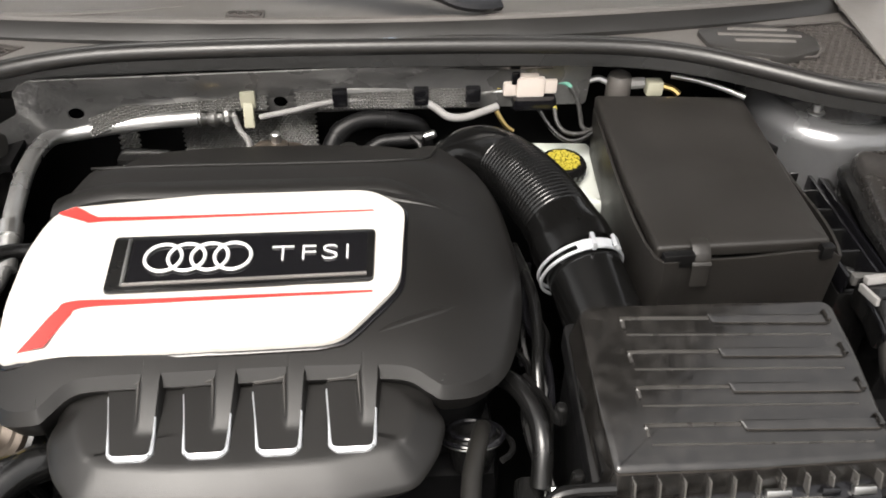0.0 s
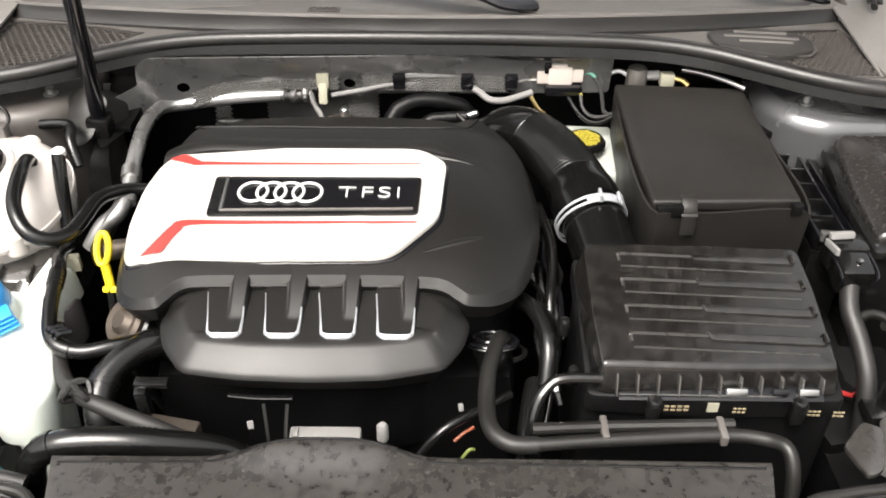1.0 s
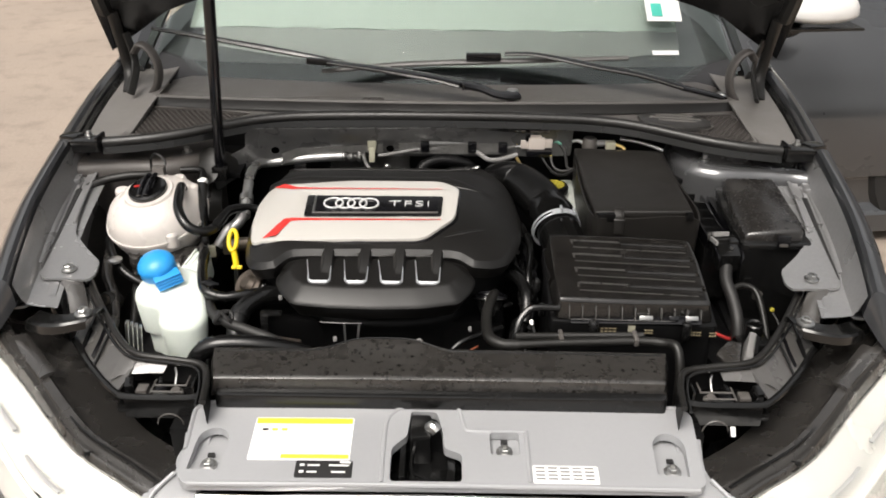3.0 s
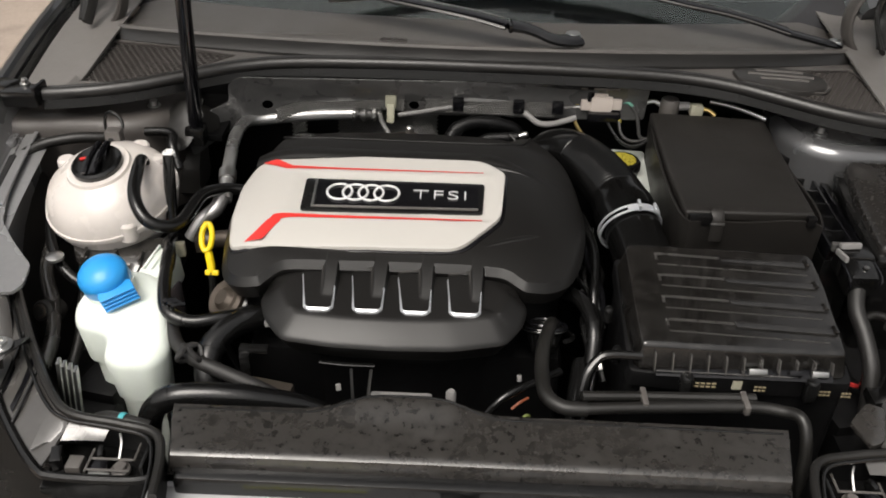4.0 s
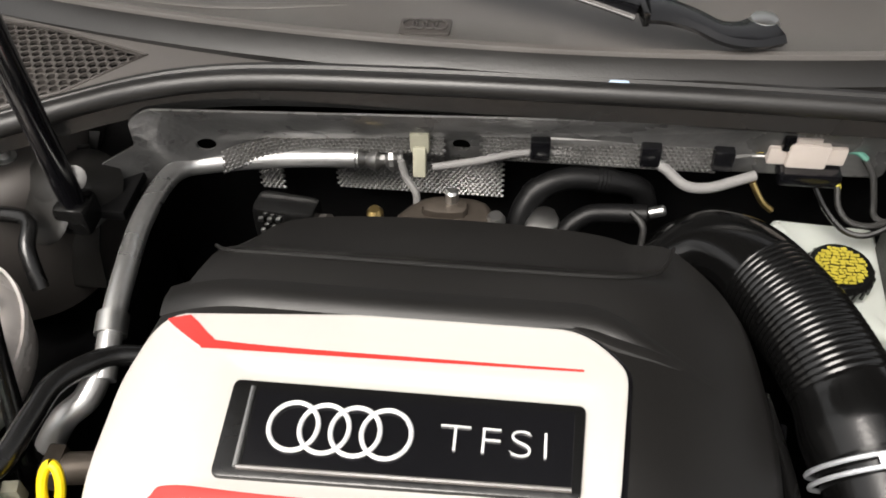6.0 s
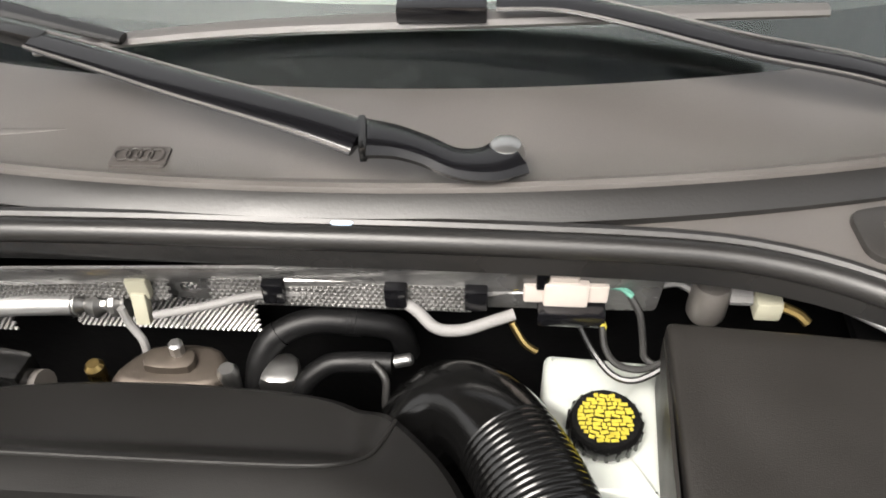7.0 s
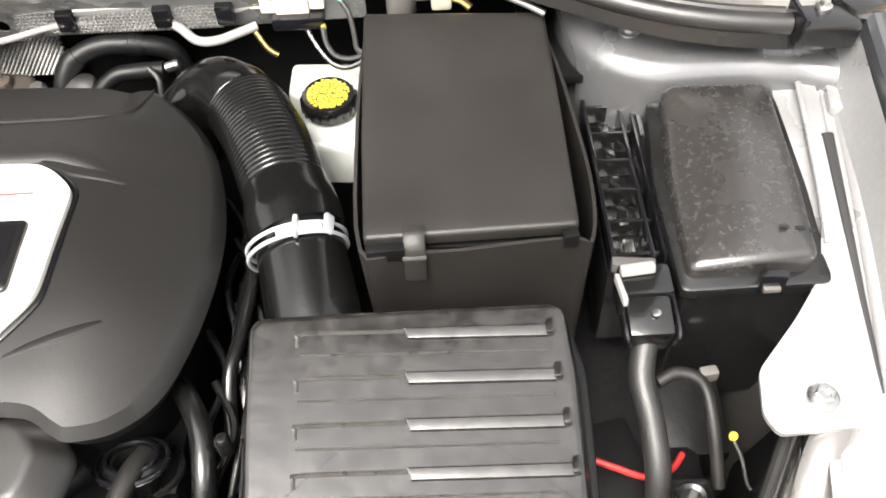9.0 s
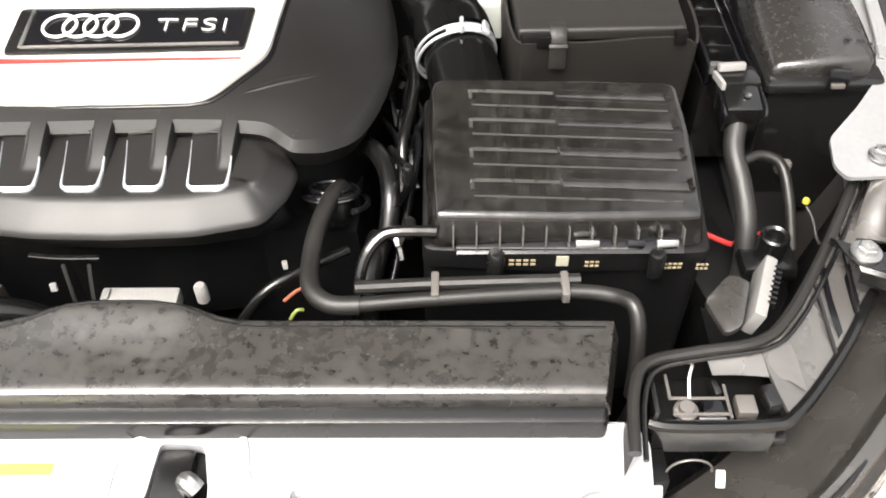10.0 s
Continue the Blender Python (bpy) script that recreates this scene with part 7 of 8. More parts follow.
valve = thing("air_valve", (-0.565, 0.388, 0.74), "small dark valve on the wheel housing", "valve")
vm = Matrix.Translation((-0.566, 0.388, 0.752)) @ pose(0, 0, 0, 55, -20, 0)
bm = B()
lathe(bm, [(0.015, -0.03), (0.015, 0.0), (0.012, 0.004), (0.0075, 0.004), (0.007, 0.010), (0, 0.010)], vm, 20)
part("valve_body", bm, M_CAP, valve)
bm = B()
lathe(bm, [(0.0085, 0.004), (0.0095, 0.006), (0.0085, 0.0085), (0.0072, 0.0085)], vm, 18)
part("brass_ring", bm, M_RUST, valve)
# folded insulation and a corrugated grommet behind the coolant tank
pad = thing("bulkhead_insulation", (-0.47, 0.745, 0.80), "folded dark grey insulation pad behind the coolant tank", "insulation")
bm = B()
rows = []
for i in range(13):
    x = -0.590 + 0.0125 * i
    rows.append([(x, 0.775 - 0.012 * k + 0.006 * math.sin(1.7 * k + 9 * x) , 0.885 - 0.018 * k + 0.007 * math.sin(31 * x + 0.9 * k) - 0.5 * (x + 0.46) ** 2) for k in range(8)])
sheet(bm, rows)
part("folded_sheet", solid(bm, 0.004), M_DULL, pad)
bm = B()
tube(bm, [(-0.585, 0.762, 0.872), (-0.53, 0.750, 0.880), (-0.48, 0.752, 0.879), (-0.445, 0.762, 0.872)], 0.004, 8)
part("hem", bm, M_CAP, pad)
bm = B()
lathe(bm, [(0.012 + 0.006 * (k // 2) + (0.003 if k % 2 else 0.0), 0.030 - 0.0045 * k) for k in range(8)], Matrix.Translation((-0.437, 0.725, 0.862)) @ pose(0, 0, 0, 38, 8, 0), 26)
single("bulkhead_grommet", bm, M_DULL, "corrugated black rubber grommet behind the coolant tank", "grommet")
# lower front of the engine
bits = thing("starter_area_bracket", (-0.25, 0.28, 0.70), "black bracket and pale casting below the engine's front", "bracket")
bm = B()
box(bm, (-0.272, 0.272, 0.765), (0.012, 0.020, 0.07), 0.003, (0, 0, 10))
box(bm, (-0.262, 0.278, 0.800), (0.034, 0.012, 0.006), 0.002)
part("black_bracket", bm, M_BLACK, bits)
bm = B()
box(bm, (-0.243, 0.250, 0.752), (0.055, 0.030, 0.028), 0.004, (0, 0, -12))
part("casting", bm, M_RUST, bits)
bm = B()
box(bm, (-0.088, 0.250, 0.750), (0.072, 0.020, 0.018), 0.003)
box(bm, (-0.088, 0.239, 0.748), (0.062, 0.004, 0.010), 0.001)
box(bm, (-0.118, 0.250, 0.759), (0.006, 0.012, 0.006), 0.001)
single("coil_connector", bm, M_TAPE, "pale connector block below the engine's front", "connector")
bm = B()
lathe(bm, [(0.006, 0), (0.006, 0.018), (0.004, 0.021), (0, 0.021)], Matrix.Translation((-0.030, 0.250, 0.752)), 14)
single("connector_stub", bm, M_TAPE, "white stub beside the pale connector block", "connector")
for x0, x1 in ((-0.145, -0.143), (-0.122, -0.126)):
    bm = B()
    tube(bm, [(x0, 0.250, 0.800), (x1, 0.240, 0.76), (x1, 0.235, 0.72)], 0.0018, 6)
    single("guide_wire", bm, M_STEEL, "thin bright wire in front of the engine", "wire", "guide wires")
for x, y, z, w in ((-0.160, 0.246, 0.775, 0.010), (0.048, 0.262, 0.786, 0.008), (-0.255, 0.322, 0.802, 0.010)):
    bm = B()
    box(bm, (x, y, z), (w * 0.6, 0.004, 0.008), 0.001, (-20, 0, 15))
    single("white_clip", bm, M_TAPE, "small white plastic clip", "clip", "white clips")
bm = B()
tube(bm, [(0.042, 0.256, 0.742), (0.052, 0.262, 0.748), (0.062, 0.268, 0.750)], 0.0018, 8)
single("red_wire", bm, M_AMBER, "orange-red wire below the engine cover", "wire")
bm = B()
tube(bm, [(0.050, 0.236, 0.74), (0.057, 0.238, 0.750), (0.062, 0.241, 0.747)], 0.0018, 8)
single("green_clip", bm, material("lime_clip", (0.16, 0.20, 0.05), 0.5), "lime green clip in the shade", "clip")
hose("lower_wiring", [(0.0, 0.235, 0.73), (0.03, 0.25, 0.765), (0.07, 0.275, 0.77), (0.10, 0.30, 0.765)], 0.005, M_RUBBER, "black wiring below the engine cover", "wiring")

# ---- wiring along the bulkhead ----
loom = thing("bulkhead_loom", (0.02, 0.79, 0.86), "grey taped wiring loom held by black clips", "wiring")
bm = B()
tube(bm, [(-0.130, 0.770, 0.868), (-0.09, 0.778, 0.872), (-0.040, 0.790, 0.876), (0.06, 0.795, 0.877), (0.12, 0.796, 0.878), (0.150, 0.797, 0.884)], 0.0034, 10)
part("taped_cable", bm, M_TAPE, loom)
bm = B()
tube(bm, [(-0.04, 0.795, 0.887), (0.06, 0.799, 0.887), (0.115, 0.800, 0.887)], 0.0065, 10)
part("foil_cable", bm, M_FOIL, loom)
for x in (-0.036, 0.060, 0.122):
    bm = B()
    box(bm, (x, 0.792, 0.882), (0.018, 0.018, 0.022), 0.003)
    part("cable_clip", bm, M_GLOSS, loom)
for dz, mt in ((0.003, M_RED), (0.0, M_YELLOW), (-0.003, M_LABEL), (0.0015, M_AMBER)):
    bm = B()
    tube(bm, [(0.138, 0.797, 0.884 + dz), (0.150, 0.795, 0.887 + dz * 1.4), (0.160, 0.795, 0.888 + dz * 1.6)], 0.0018, 6)
    part("wire", bm, mt, loom)
conn = thing("ivory_connector", (0.185, 0.795, 0.87), "ivory plug connector in two halves", "connector")
bm = B()
box(bm, (0.166, 0.795, 0.889), (0.016, 0.016, 0.018), 0.002)
part("small_half", bm, M_CONN, conn)
bm = B()
box(bm, (0.190, 0.795, 0.892), (0.034, 0.024, 0.026), 0.003)
box(bm, (0.188, 0.795, 0.907), (0.022, 0.018, 0.006), 0.002)
part("large_half", bm, M_CONN, conn)
bm = B()
box(bm, (0.214, 0.795, 0.892), (0.016, 0.018, 0.018), 0.002)
part("socket", bm, M_CONN, conn)
bm = B()
box(bm, (0.172, 0.795, 0.904), (0.010, 0.020, 0.016), 0.002)
box(bm, (0.195, 0.785, 0.874), (0.052, 0.022, 0.014), 0.003)
part("black_carrier", bm, M_GLOSS, conn)
tail = thing("connector_leads", (0.24, 0.78, 0.84), "grey and green wires looping from the connector", "wiring")
for pts, mt in (([(0.220, 0.795, 0.893), (0.232, 0.793, 0.894), (0.240, 0.788, 0.890)], M_GREENW), ([(0.238, 0.789, 0.890), (0.246, 0.780, 0.880), (0.250, 0.768, 0.862), (0.252, 0.760, 0.852), (0.262, 0.755, 0.850), (0.275, 0.760, 0.855)], M_GREY_HOSE),
                ([(0.208, 0.785, 0.876), (0.216, 0.780, 0.876), (0.220, 0.774, 0.868)], M_BRAKE_Y), ([(0.219, 0.775, 0.870), (0.222, 0.764, 0.856), (0.232, 0.755, 0.848), (0.250, 0.752, 0.848), (0.270, 0.758, 0.854)], M_GREY_HOSE),
                ([(0.200, 0.782, 0.868), (0.212, 0.766, 0.852), (0.228, 0.750, 0.842), (0.246, 0.746, 0.842), (0.268, 0.754, 0.850)], M_RUBBER)):
    bm = B()
    tube(bm, pts, 0.0028, 8)
    part("wire", bm, mt, tail)
hose("grey_sleeve", [(0.062, 0.792, 0.874), (0.076, 0.784, 0.869), (0.092, 0.773, 0.862), (0.112, 0.773, 0.861), (0.132, 0.779, 0.864), (0.152, 0.785, 0.868)], 0.0048, M_TAPE, "pale grey sleeved cable", "wiring")
bm = B()
tube(bm, [(0.150, 0.780, 0.864), (0.160, 0.772, 0.850), (0.170, 0.770, 0.842)], 0.003, 8)
single("yellow_wire", bm, M_BRASS, "yellow-brown wire behind the intake hose", "wire")
clipw = thing("cream_clip", (-0.143, 0.785, 0.85), "cream plastic clip hanging on the bulkhead", "clip")
bm = B()
box(bm, (-0.143, 0.786, 0.884), (0.018, 0.010, 0.022), 0.003)
part("head", bm, M_CREAM, clipw)
bm = B()
box(bm, (-0.143, 0.780, 0.866), (0.012, 0.010, 0.030), 0.002, (-14, 0, 0))
part("tongue", bm, M_CREAM, clipw)
# behind the engine: turbo side castings and pipes
turbo = thing("turbo_assembly", (-0.06, 0.74, 0.74), "tan and silver castings behind the engine cover", "turbocharger")
bm = B()
plate(bm, rounded([(-0.162, 0.730), (-0.138, 0.765), (-0.09, 0.768), (-0.074, 0.752), (-0.078, 0.728), (-0.12, 0.722)], 3), 0.838, 0.06, 0.008, 3)
plate(bm, rounded([(-0.135, 0.738), (-0.13, 0.756), (-0.10, 0.756), (-0.10, 0.738)], 3), 0.846, 0.02, 0.003, 2)
part("casting", bm, M_RUST, turbo)
bm = B()
lathe(bm, [(0.006, 0), (0.006, 0.010), (0.004, 0.012), (0, 0.012)], Matrix.Translation((-0.111, 0.752, 0.846)), 8)
part("nut", bm, M_STEEL, turbo)
bm = B()
lathe(bm, [(0.008, -0.03), (0.008, 0.004), (0.005, 0.008), (0, 0.008)], Matrix.Translation((-0.181, 0.745, 0.828)), 12)
part("brass_fitting", bm, M_BRASS, turbo)
bm = B()
lathe(bm, [(0.008, -0.02), (0.009, 0.004), (0.006, 0.009), (0, 0.009)], Matrix.Translation((-0.071, 0.742, 0.832)), 12)
part("fitting", bm, M_STEEL, turbo)
bm = B()
tube(bm, [(-0.160, 0.778, 0.866), (-0.156, 0.775, 0.85), (-0.146, 0.768, 0.836), (-0.146, 0.762, 0.815)], 0.0035, 8)
part("bracket_strip", bm, M_TAPE, turbo)
hose("turbo_hose", [(-0.052, 0.735, 0.79), (-0.050, 0.755, 0.828), (-0.036, 0.770, 0.848), (-0.008, 0.780, 0.856), (0.03, 0.784, 0.852), (0.058, 0.788, 0.840), (0.066, 0.788, 0.81)], 0.0105, M_DARK, "black hose behind the engine cover", "hose")
hose("oil_line", [(-0.016, 0.725, 0.80), (-0.010, 0.738, 0.828), (0.008, 0.748, 0.842), (0.030, 0.750, 0.845), (0.060, 0.748, 0.848)], 0.0085, M_DARK, "short black hose behind the engine cover", "hose")
bm = B()
plate(bm, rounded([(-0.045, 0.735), (-0.036, 0.762), (-0.018, 0.760), (-0.016, 0.735)], 3), 0.838, 0.05, 0.006, 2)
single("silver_flange", bm, M_STEEL, "small silver flange behind the engine cover", "flange")
bm = B()
lathe(bm, [(0.005, 0), (0.005, 0.012), (0.0035, 0.014), (0, 0.014)], Matrix.Translation((0.062, 0.748, 0.850)) @ pose(0, 0, 0, 0, 70, 0), 12)
single("hose_nipple", bm, M_STEEL, "bright hose nipple behind the engine cover", "fitting")
hose("sensor_wire", [(0.046, 0.742, 0.855), (0.056, 0.732, 0.848), (0.056, 0.722, 0.83), (0.060, 0.712, 0.81)], 0.003, M_GREY_HOSE, "thin grey wire behind the engine cover", "wire")
actuator = thing("actuator", (-0.255, 0.74, 0.78), "dark actuator with a pale end behind the engine", "actuator")
bm = B()
box(bm, (-0.262, 0.742, 0.815), (0.06, 0.030, 0.05), 0.008, (0, 0, -8))
part("body", bm, M_BLACK, actuator)
bm = B()
tube(bm, [(-0.232, 0.738, 0.815), (-0.222, 0.736, 0.818)], 0.012, 12)
part("end_cap", bm, M_SCUTTLE, actuator)
for k in range(6):
    bm = B()
    box(bm, (-0.282 + 0.008 * (k % 3), 0.726, 0.832 - 0.014 * (k // 3)), (0.004, 0.004, 0.004), 0.001)
    part("terminal", bm, M_STEEL, actuator)
# right rear corner behind the battery
bm = B()
lathe(bm, [(0.013, 0), (0.015, 0.004), (0.015, 0.030), (0.013, 0.036), (0, 0.036)], Matrix.Translation((0.298, 0.792, 0.868)), 18)
single("grey_grommet", bm, M_SCUTTLE, "grey round grommet behind the battery cover", "grommet")
bm = B()
tube(bm, [(0.262, 0.800, 0.892), (0.275, 0.800, 0.895), (0.288, 0.796, 0.890)], 0.004, 8)
single("silver_line", bm, M_ALU, "short silver line beside the grommet", "pipe")
fit_ = thing("brass_terminal", (0.345, 0.775, 0.88), "brass and grey terminal behind the battery cover", "terminal")
bm = B()
box(bm, (0.338, 0.782, 0.892), (0.020, 0.016, 0.018), 0.003)
part("block", bm, M_CREAM, fit_)
bm = B()
tube(bm, [(0.345, 0.780, 0.895), (0.358, 0.775, 0.893), (0.366, 0.770, 0.888)], 0.004, 8)
part("brass_lug", bm, M_BRASS, fit_)
bm = B()
tube(bm, [(0.312, 0.790, 0.893), (0.328, 0.788, 0.895)], 0.007, 8)
part("stub", bm, M_TAPE, fit_)
hose("bright_line", [(0.358, 0.785, 0.905), (0.385, 0.772, 0.905), (0.415, 0.755, 0.902), (0.435, 0.742, 0.898)], 0.0035, M_ALU, "bright line tucked under the seal", "pipe")
bm = B()
lathe(bm, [(0.010, 0), (0.010, 0.002), (0.006, 0.003), (0.006, 0.012), (0.004, 0.013), (0, 0.013)], Matrix.Translation((0.512, 0.718, 0.890)), 14)
single("tower_bolt", bm, M_STEEL, "bright bolt on the strut tower", "bolt")
bm = B()
lathe(bm, [(0.010, 0), (0.010, 0.002), (0.006, 0.003), (0.006, 0.010), (0, 0.011)], Matrix.Translation((-0.500, 0.722, 0.890)), 14)
single("tower_bolt", bm, M_STEEL, "bright bolt on the shaded left strut tower", "bolt")
# left rear corner: bellows, wire loop, sensor plug of the coolant tank
hose("left_loom", [(-0.68, 0.60, 0.85), (-0.645, 0.635, 0.862), (-0.60, 0.650, 0.868), (-0.56, 0.648, 0.872), (-0.54, 0.645, 0.876)], 0.008, M_DULL, "corrugated black loom behind the coolant tank", "wiring")
plug2 = thing("level_sensor_plug", (-0.52, 0.60, 0.87), "grey level sensor plug with a wire loop", "plug")
bm = B()
box(bm, (-0.520, 0.606, 0.893), (0.022, 0.018, 0.030), 0.003)
part("housing", bm, M_SCUTTLE, plug2)
bm = B()
box(bm, (-0.522, 0.596, 0.894), (0.006, 0.003, 0.008), 0.0005)
part("window", bm, M_INK, plug2)
bm = B()
tube(bm, [(-0.545, 0.640, 0.885), (-0.545, 0.642, 0.905), (-0.535, 0.640, 0.918), (-0.520, 0.632, 0.915), (-0.512, 0.622, 0.908), (-0.514, 0.614, 0.900)], 0.0025, 8)
part("wire", bm, M_RUBBER, plug2)
grommet = thing("rubber_grommet", (-0.455, 0.70, 0.86), "folded black rubber grommet by the strut's foot", "grommet")
for k in range(7):
    bm = B()
    m_ = Matrix.Translation((-0.455, 0.705 - 0.004 * k, 0.885 - 0.004 * k)) @ pose(0, 0, 0, 40, -20, 0)
    lathe(bm, [(0.020, -0.002), (0.024 + 0.002 * (k % 2), 0.0), (0.020, 0.002)], m_, 20)
    part("fold", bm, M_DULL, grommet)
hose("bonnet_cable", [(-0.44, 0.62, 0.84), (-0.452, 0.64, 0.865), (-0.46, 0.665, 0.875), (-0.50, 0.672, 0.872)], 0.007, M_RUBBER, "black cable by the strut's foot", "cable")
bm = B()
plate(bm, rounded([(-0.50, 0.40), (-0.52, 0.45), (-0.45, 0.47), (-0.40, 0.45), (-0.41, 0.405)], 3), 0.775, 0.06, 0.008, 2)
single("tank_bracket", bm, material("mauve_grey_plastic", (0.10, 0.088, 0.092), 0.5), "grey plastic bracket under the coolant tank", "bracket")
bm = B()
tube(bm, [(-0.452, 0.47, 0.77), (-0.447, 0.452, 0.785), (-0.44, 0.44, 0.78)], 0.006, 8)
single("red_hose", bm, M_RED, "short red hose under the coolant tank", "hose")
bm = B()
lathe(bm, [(0.012, 0), (0.012, 0.004), (0.007, 0.006), (0, 0.006)], Matrix.Translation((-0.560, 0.440, 0.80)), 16)
single("silver_button", bm, M_STEEL, "round silver fastener in the wheel housing", "fastener")
hose("left_pipe", [(-0.60, 0.52, 0.80), (-0.57, 0.46, 0.795), (-0.54, 0.43, 0.78), (-0.50, 0.42, 0.76)], 0.007, M_RUBBER, "black pipe below the coolant tank", "pipe")
# right front: bits between filter box, fuse box and lamp
bm = B()
tube(bm, [(0.432, 0.372, 0.727), (0.462, 0.362, 0.720), (0.490, 0.355, 0.712), (0.512, 0.362, 0.708), (0.526, 0.378, 0.704)], 0.0030, 8)
single("red_cable", bm, M_RED_DARK, "short red cable beside the filter box", "cable")
cup = thing("lamp_socket", (0.507, 0.305, 0.72), "round black socket behind the lamp", "socket")
bm = B()
lathe(bm, [(0.014, 0), (0.014, 0.026), (0.012, 0.028), (0.009, 0.026), (0.009, 0.012), (0, 0.012)], Matrix.Translation((0.507, 0.310, 0.745)), 24)
part("ring", bm, M_BLACK, cup)
bm = B()
box(bm, (0.507, 0.315, 0.735), (0.055, 0.050, 0.02), 0.008)
part("base", bm, M_BLACK, cup)
bm = B()
lathe(bm, [(0.010, 0), (0.010, 0.010), (0.007, 0.014), (0, 0.014)], Matrix.Translation((0.552, 0.362, 0.765)) @ Matrix.Scale(0.36, 4), 14)
single("yellow_plug", bm, M_BRAKE_Y, "small yellow plug behind the lamp", "plug")
hose("yellow_lead", [(0.553, 0.360, 0.762), (0.558, 0.348, 0.755), (0.562, 0.33, 0.742), (0.572, 0.325, 0.74)], 0.0016, M_GREY_HOSE, "dark lead from the yellow plug", "wire")
bm = B()
box(bm, (0.548, 0.425, 0.757), (0.016, 0.010, 0.014), 0.003, (0, 0, 8))
single("grey_connector", bm, M_SCUTTLE, "small grey connector below the fuse box", "connector")
hose("fuse_cable", [(0.497, 0.405, 0.782), (0.515, 0.412, 0.784), (0.535, 0.404, 0.778), (0.542, 0.375, 0.755), (0.545, 0.34, 0.72)], 0.0055, M_DULL, "dark cable below the fuse box", "wiring")
vent = thing("duct_bracket", (0.43, 0.215, 0.72), "silver slotted bracket beside the filter box", "bracket")
bm = B()
box(bm, (0.478, 0.245, 0.762), (0.012, 0.075, 0.03), 0.003, (0, 12, -22))
part("bar", bm, M_TAPE, vent)
for k in range(8):
    bm = B()
    box(bm, (0.488 + 0.0025 * k - 0.008, 0.224 + 0.006 * k, 0.772), (0.008, 0.0025, 0.008), 0.0005, (0, 0, -22))
    part("tooth", bm, M_BLACK, vent)
bm = B()
plate(bm, corners([(0.425, 0.235), (0.452, 0.262), (0.468, 0.250), (0.450, 0.200), (0.435, 0.195)], 0.006, 3), lambda x, y: 0.770 + 0.2 * (x - 0.44), 0.006, 0.002, 2)
part("wing", bm, M_HOUSING, vent)
for k in range(14):
    random.seed(40 + k)
    x, y, z = random.uniform(0.135, 0.165), 0.30 + 0.03 * k * 0.8, random.uniform(0.74, 0.775)
    bm = B()
    lathe(bm, [(0.004, 0), (0.004, 0.006), (0.003, 0.008), (0, 0.008)], Matrix.Translation((x, y, z)) @ pose(0, 0, 0, random.uniform(-40, 40), random.uniform(-40, 40), 0), 6)
    single("bolt_head", bm, M_STEEL, "small bolt head glinting beside the engine", "bolt", "engine side bolts")
for k in range(5):
    x0 = 0.125 + 0.012 * (k % 3)
    hose("side_wire", [(x0, 0.62 - 0.05 * k, 0.79), (x0 + 0.02, 0.58 - 0.05 * k, 0.785), (x0 + 0.008, 0.53 - 0.05 * k, 0.78), (x0 + 0.015, 0.49 - 0.05 * k, 0.76)], 0.0035, M_RUBBER, "thin black wire beside the engine", "wire", 6)

# ---- the car parked across, beyond the fender ----
near = thing("parked_car", (2.6, 2.9, 0), "dark grey car parked at an angle, with a white mirror cap", "car")
P0, ALONG = Vector((1.616, 2.084, 0)), radians(8)
DU, DN = Vector((math.cos(ALONG), math.sin(ALONG), 0)), Vector((0.0, 1.0, 0))


def beside(u, depth, z):
    return P0 + DU * u + DN * depth + Vector((0, 0, z))


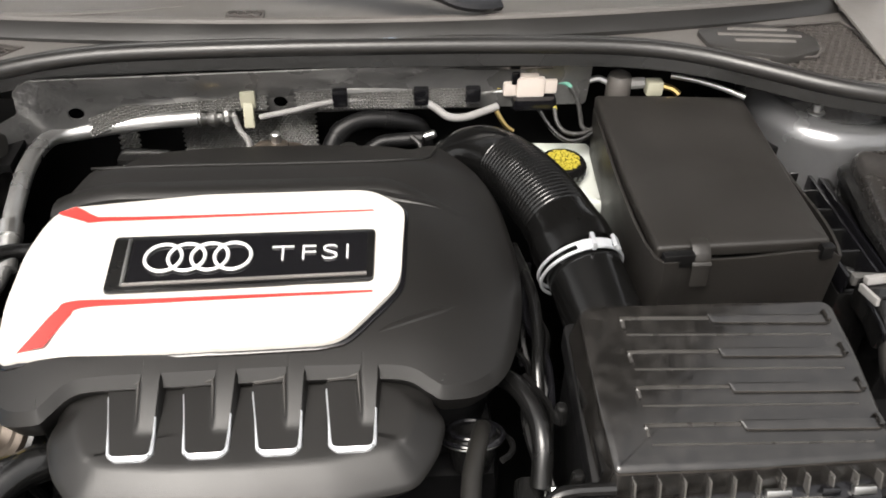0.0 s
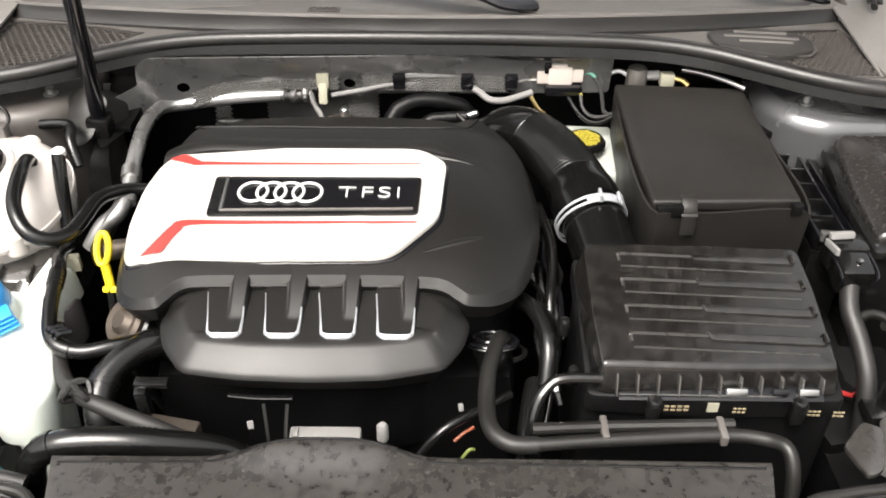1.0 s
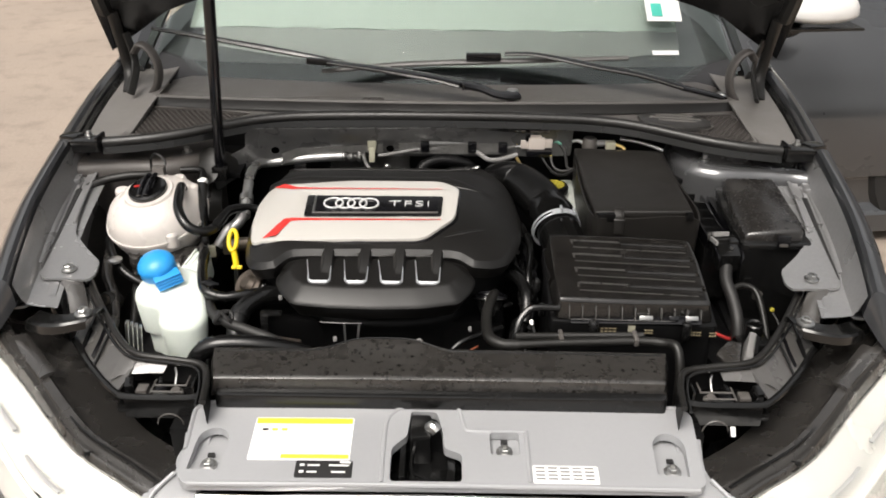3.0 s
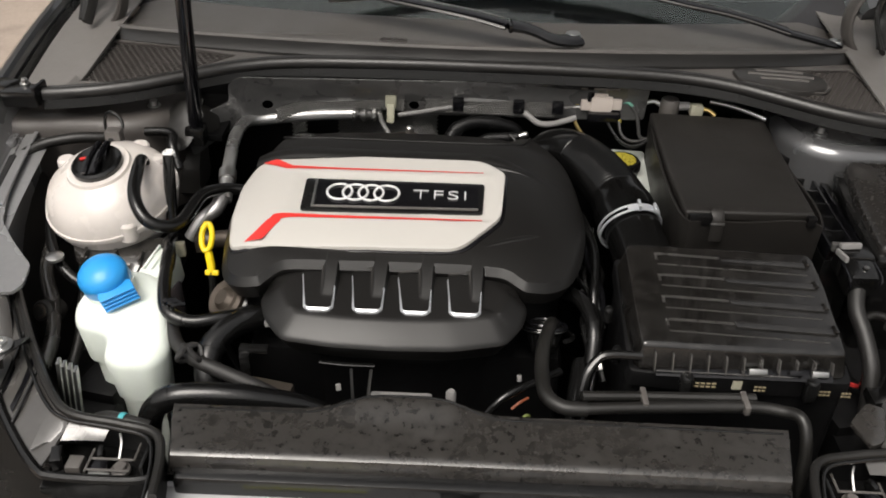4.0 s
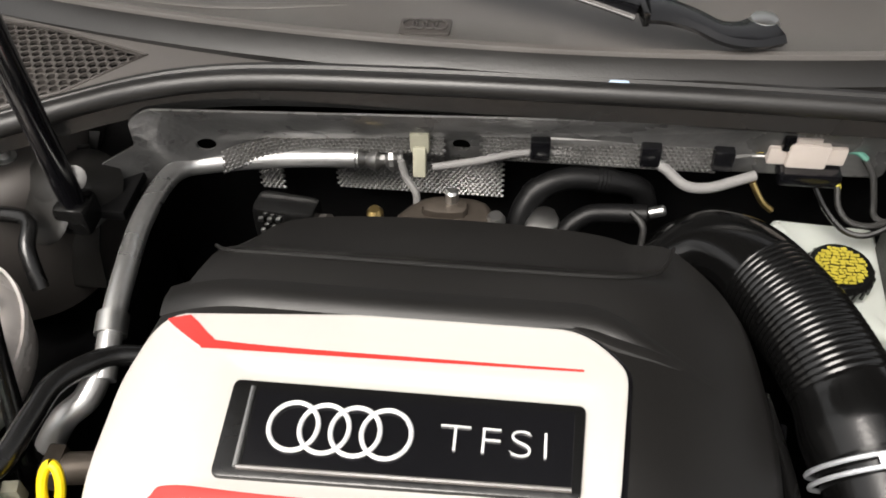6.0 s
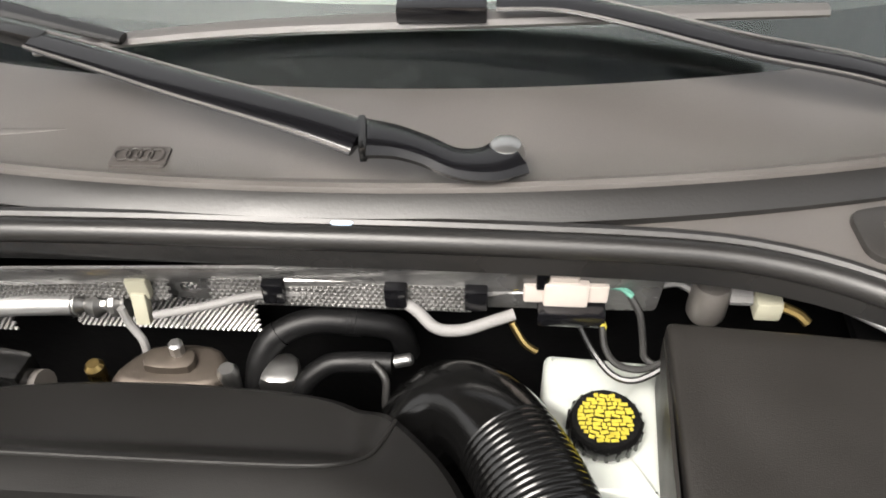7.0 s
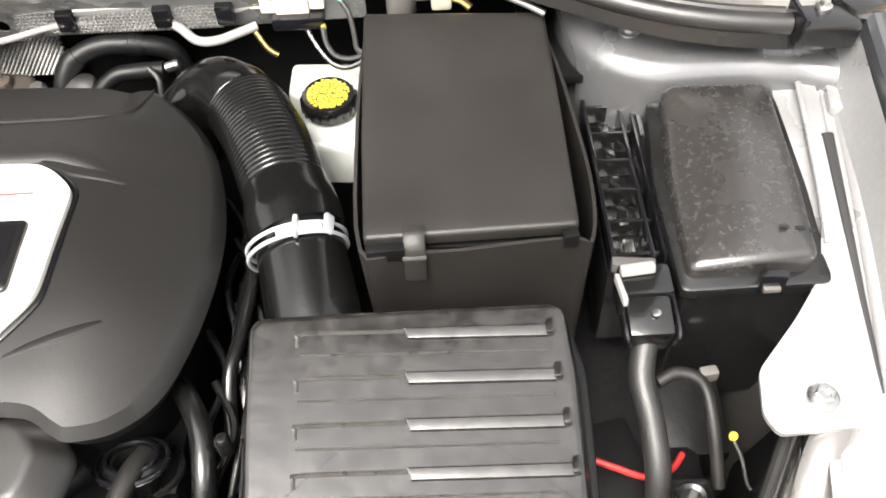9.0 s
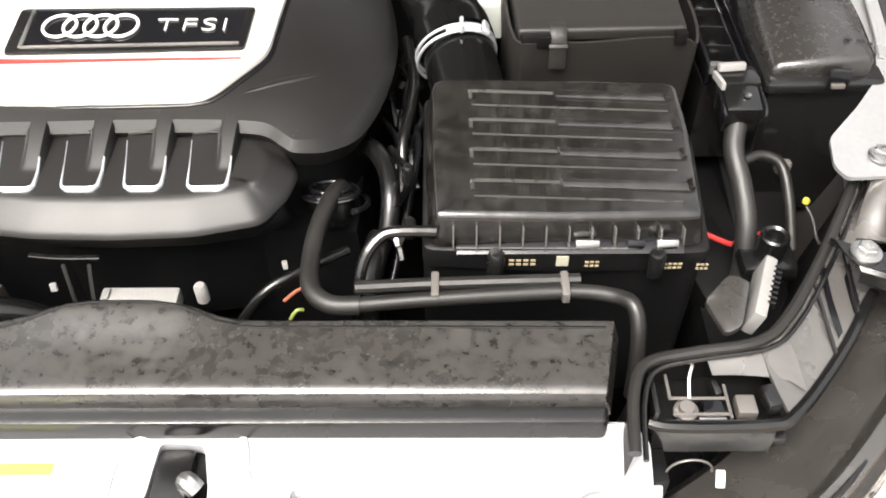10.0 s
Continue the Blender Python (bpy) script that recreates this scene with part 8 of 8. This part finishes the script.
bm = B()
prof = [(0.10, 0.03), (0.02, 0.05), (0.02, 0.12), (0.05, 0.16), (0.045, 0.26), (0.02, 0.28), (0.006, 0.38), (0.0, 0.47), (0.010, 0.55), (0.020, 0.575), (0.034, 0.64), (0.072, 0.73), (0.125, 0.81), (0.19, 0.88), (0.28, 0.93), (0.42, 0.96), (0.90, 0.98), (1.6, 0.95), (1.72, 0.7), (1.75, 0.45), (1.65, 0.17)]
rows = []
for u, inn in ((-0.70, 0.10), (-0.66, 0.03), (-0.5, 0.008), (0.0, 0.0), (0.8, 0.0), (1.6, 0.0), (2.4, 0.0), (3.0, 0.02), (3.3, 0.10)):
    rows.append([beside(u, d + (inn if d < 0.9 else -inn), z) for d, z in prof])
sheet(bm, rows)
part("body", bm, M_FAR_PAINT, near)
bm = B()
sheet(bm, [[beside(u + (0.35 - 0.5 * u * 0.2) * k, d, z) for u in (0.5, 1.0, 1.6, 2.2)] for k, d, z in ((0, 0.10, 0.945), (0.4, 0.20, 1.18), (0.8, 0.34, 1.38), (1.0, 0.9, 1.43))])
part("cabin", bm, M_GLOSS, near)
for u in (0.25, 2.4):
    bm = B()
    lathe(bm, [(0.30, -0.10), (0.318, -0.08), (0.318, 0.08), (0.30, 0.10), (0.2, 0.10), (0, 0.06)], Matrix.Translation(beside(u, 0.13, 0.318)) @ pose(0, 0, 0, 0, 0, math.degrees(ALONG)) @ pose(0, 0, 0, 90, 0, 0), 32)
    part("tyre", bm, M_TYRE, near)
MU = -0.44
bm = B()
bmesh.ops.create_icosphere(bm, subdivisions=3, radius=1.0)
for v in bm.verts:
    c = v.co.copy()
    v.co = beside(MU + c.x * 0.13, -0.10 + c.y * 0.07, 0.905 + c.z * (0.09 if c.z > 0 else 0.03))
mirror = part("door_mirror", bm, M_LABEL, near, "white-capped door mirror")
bm = B()
tube(bm, [beside(MU - 0.06, -0.08, 0.87), beside(MU - 0.08, -0.03, 0.84), beside(MU - 0.08, 0.15, 0.81)], 0.030, 10)
part("mirror_foot", bm, M_BLACK, mirror)
bm = B()
sheet(bm, [[beside(u, d, z) for u in (MU - 0.13, MU, MU + 0.13)] for d, z in ((-0.165, 0.872), (-0.04, 0.865))])
part("mirror_base", solid(bm, 0.008), M_BLACK, mirror)
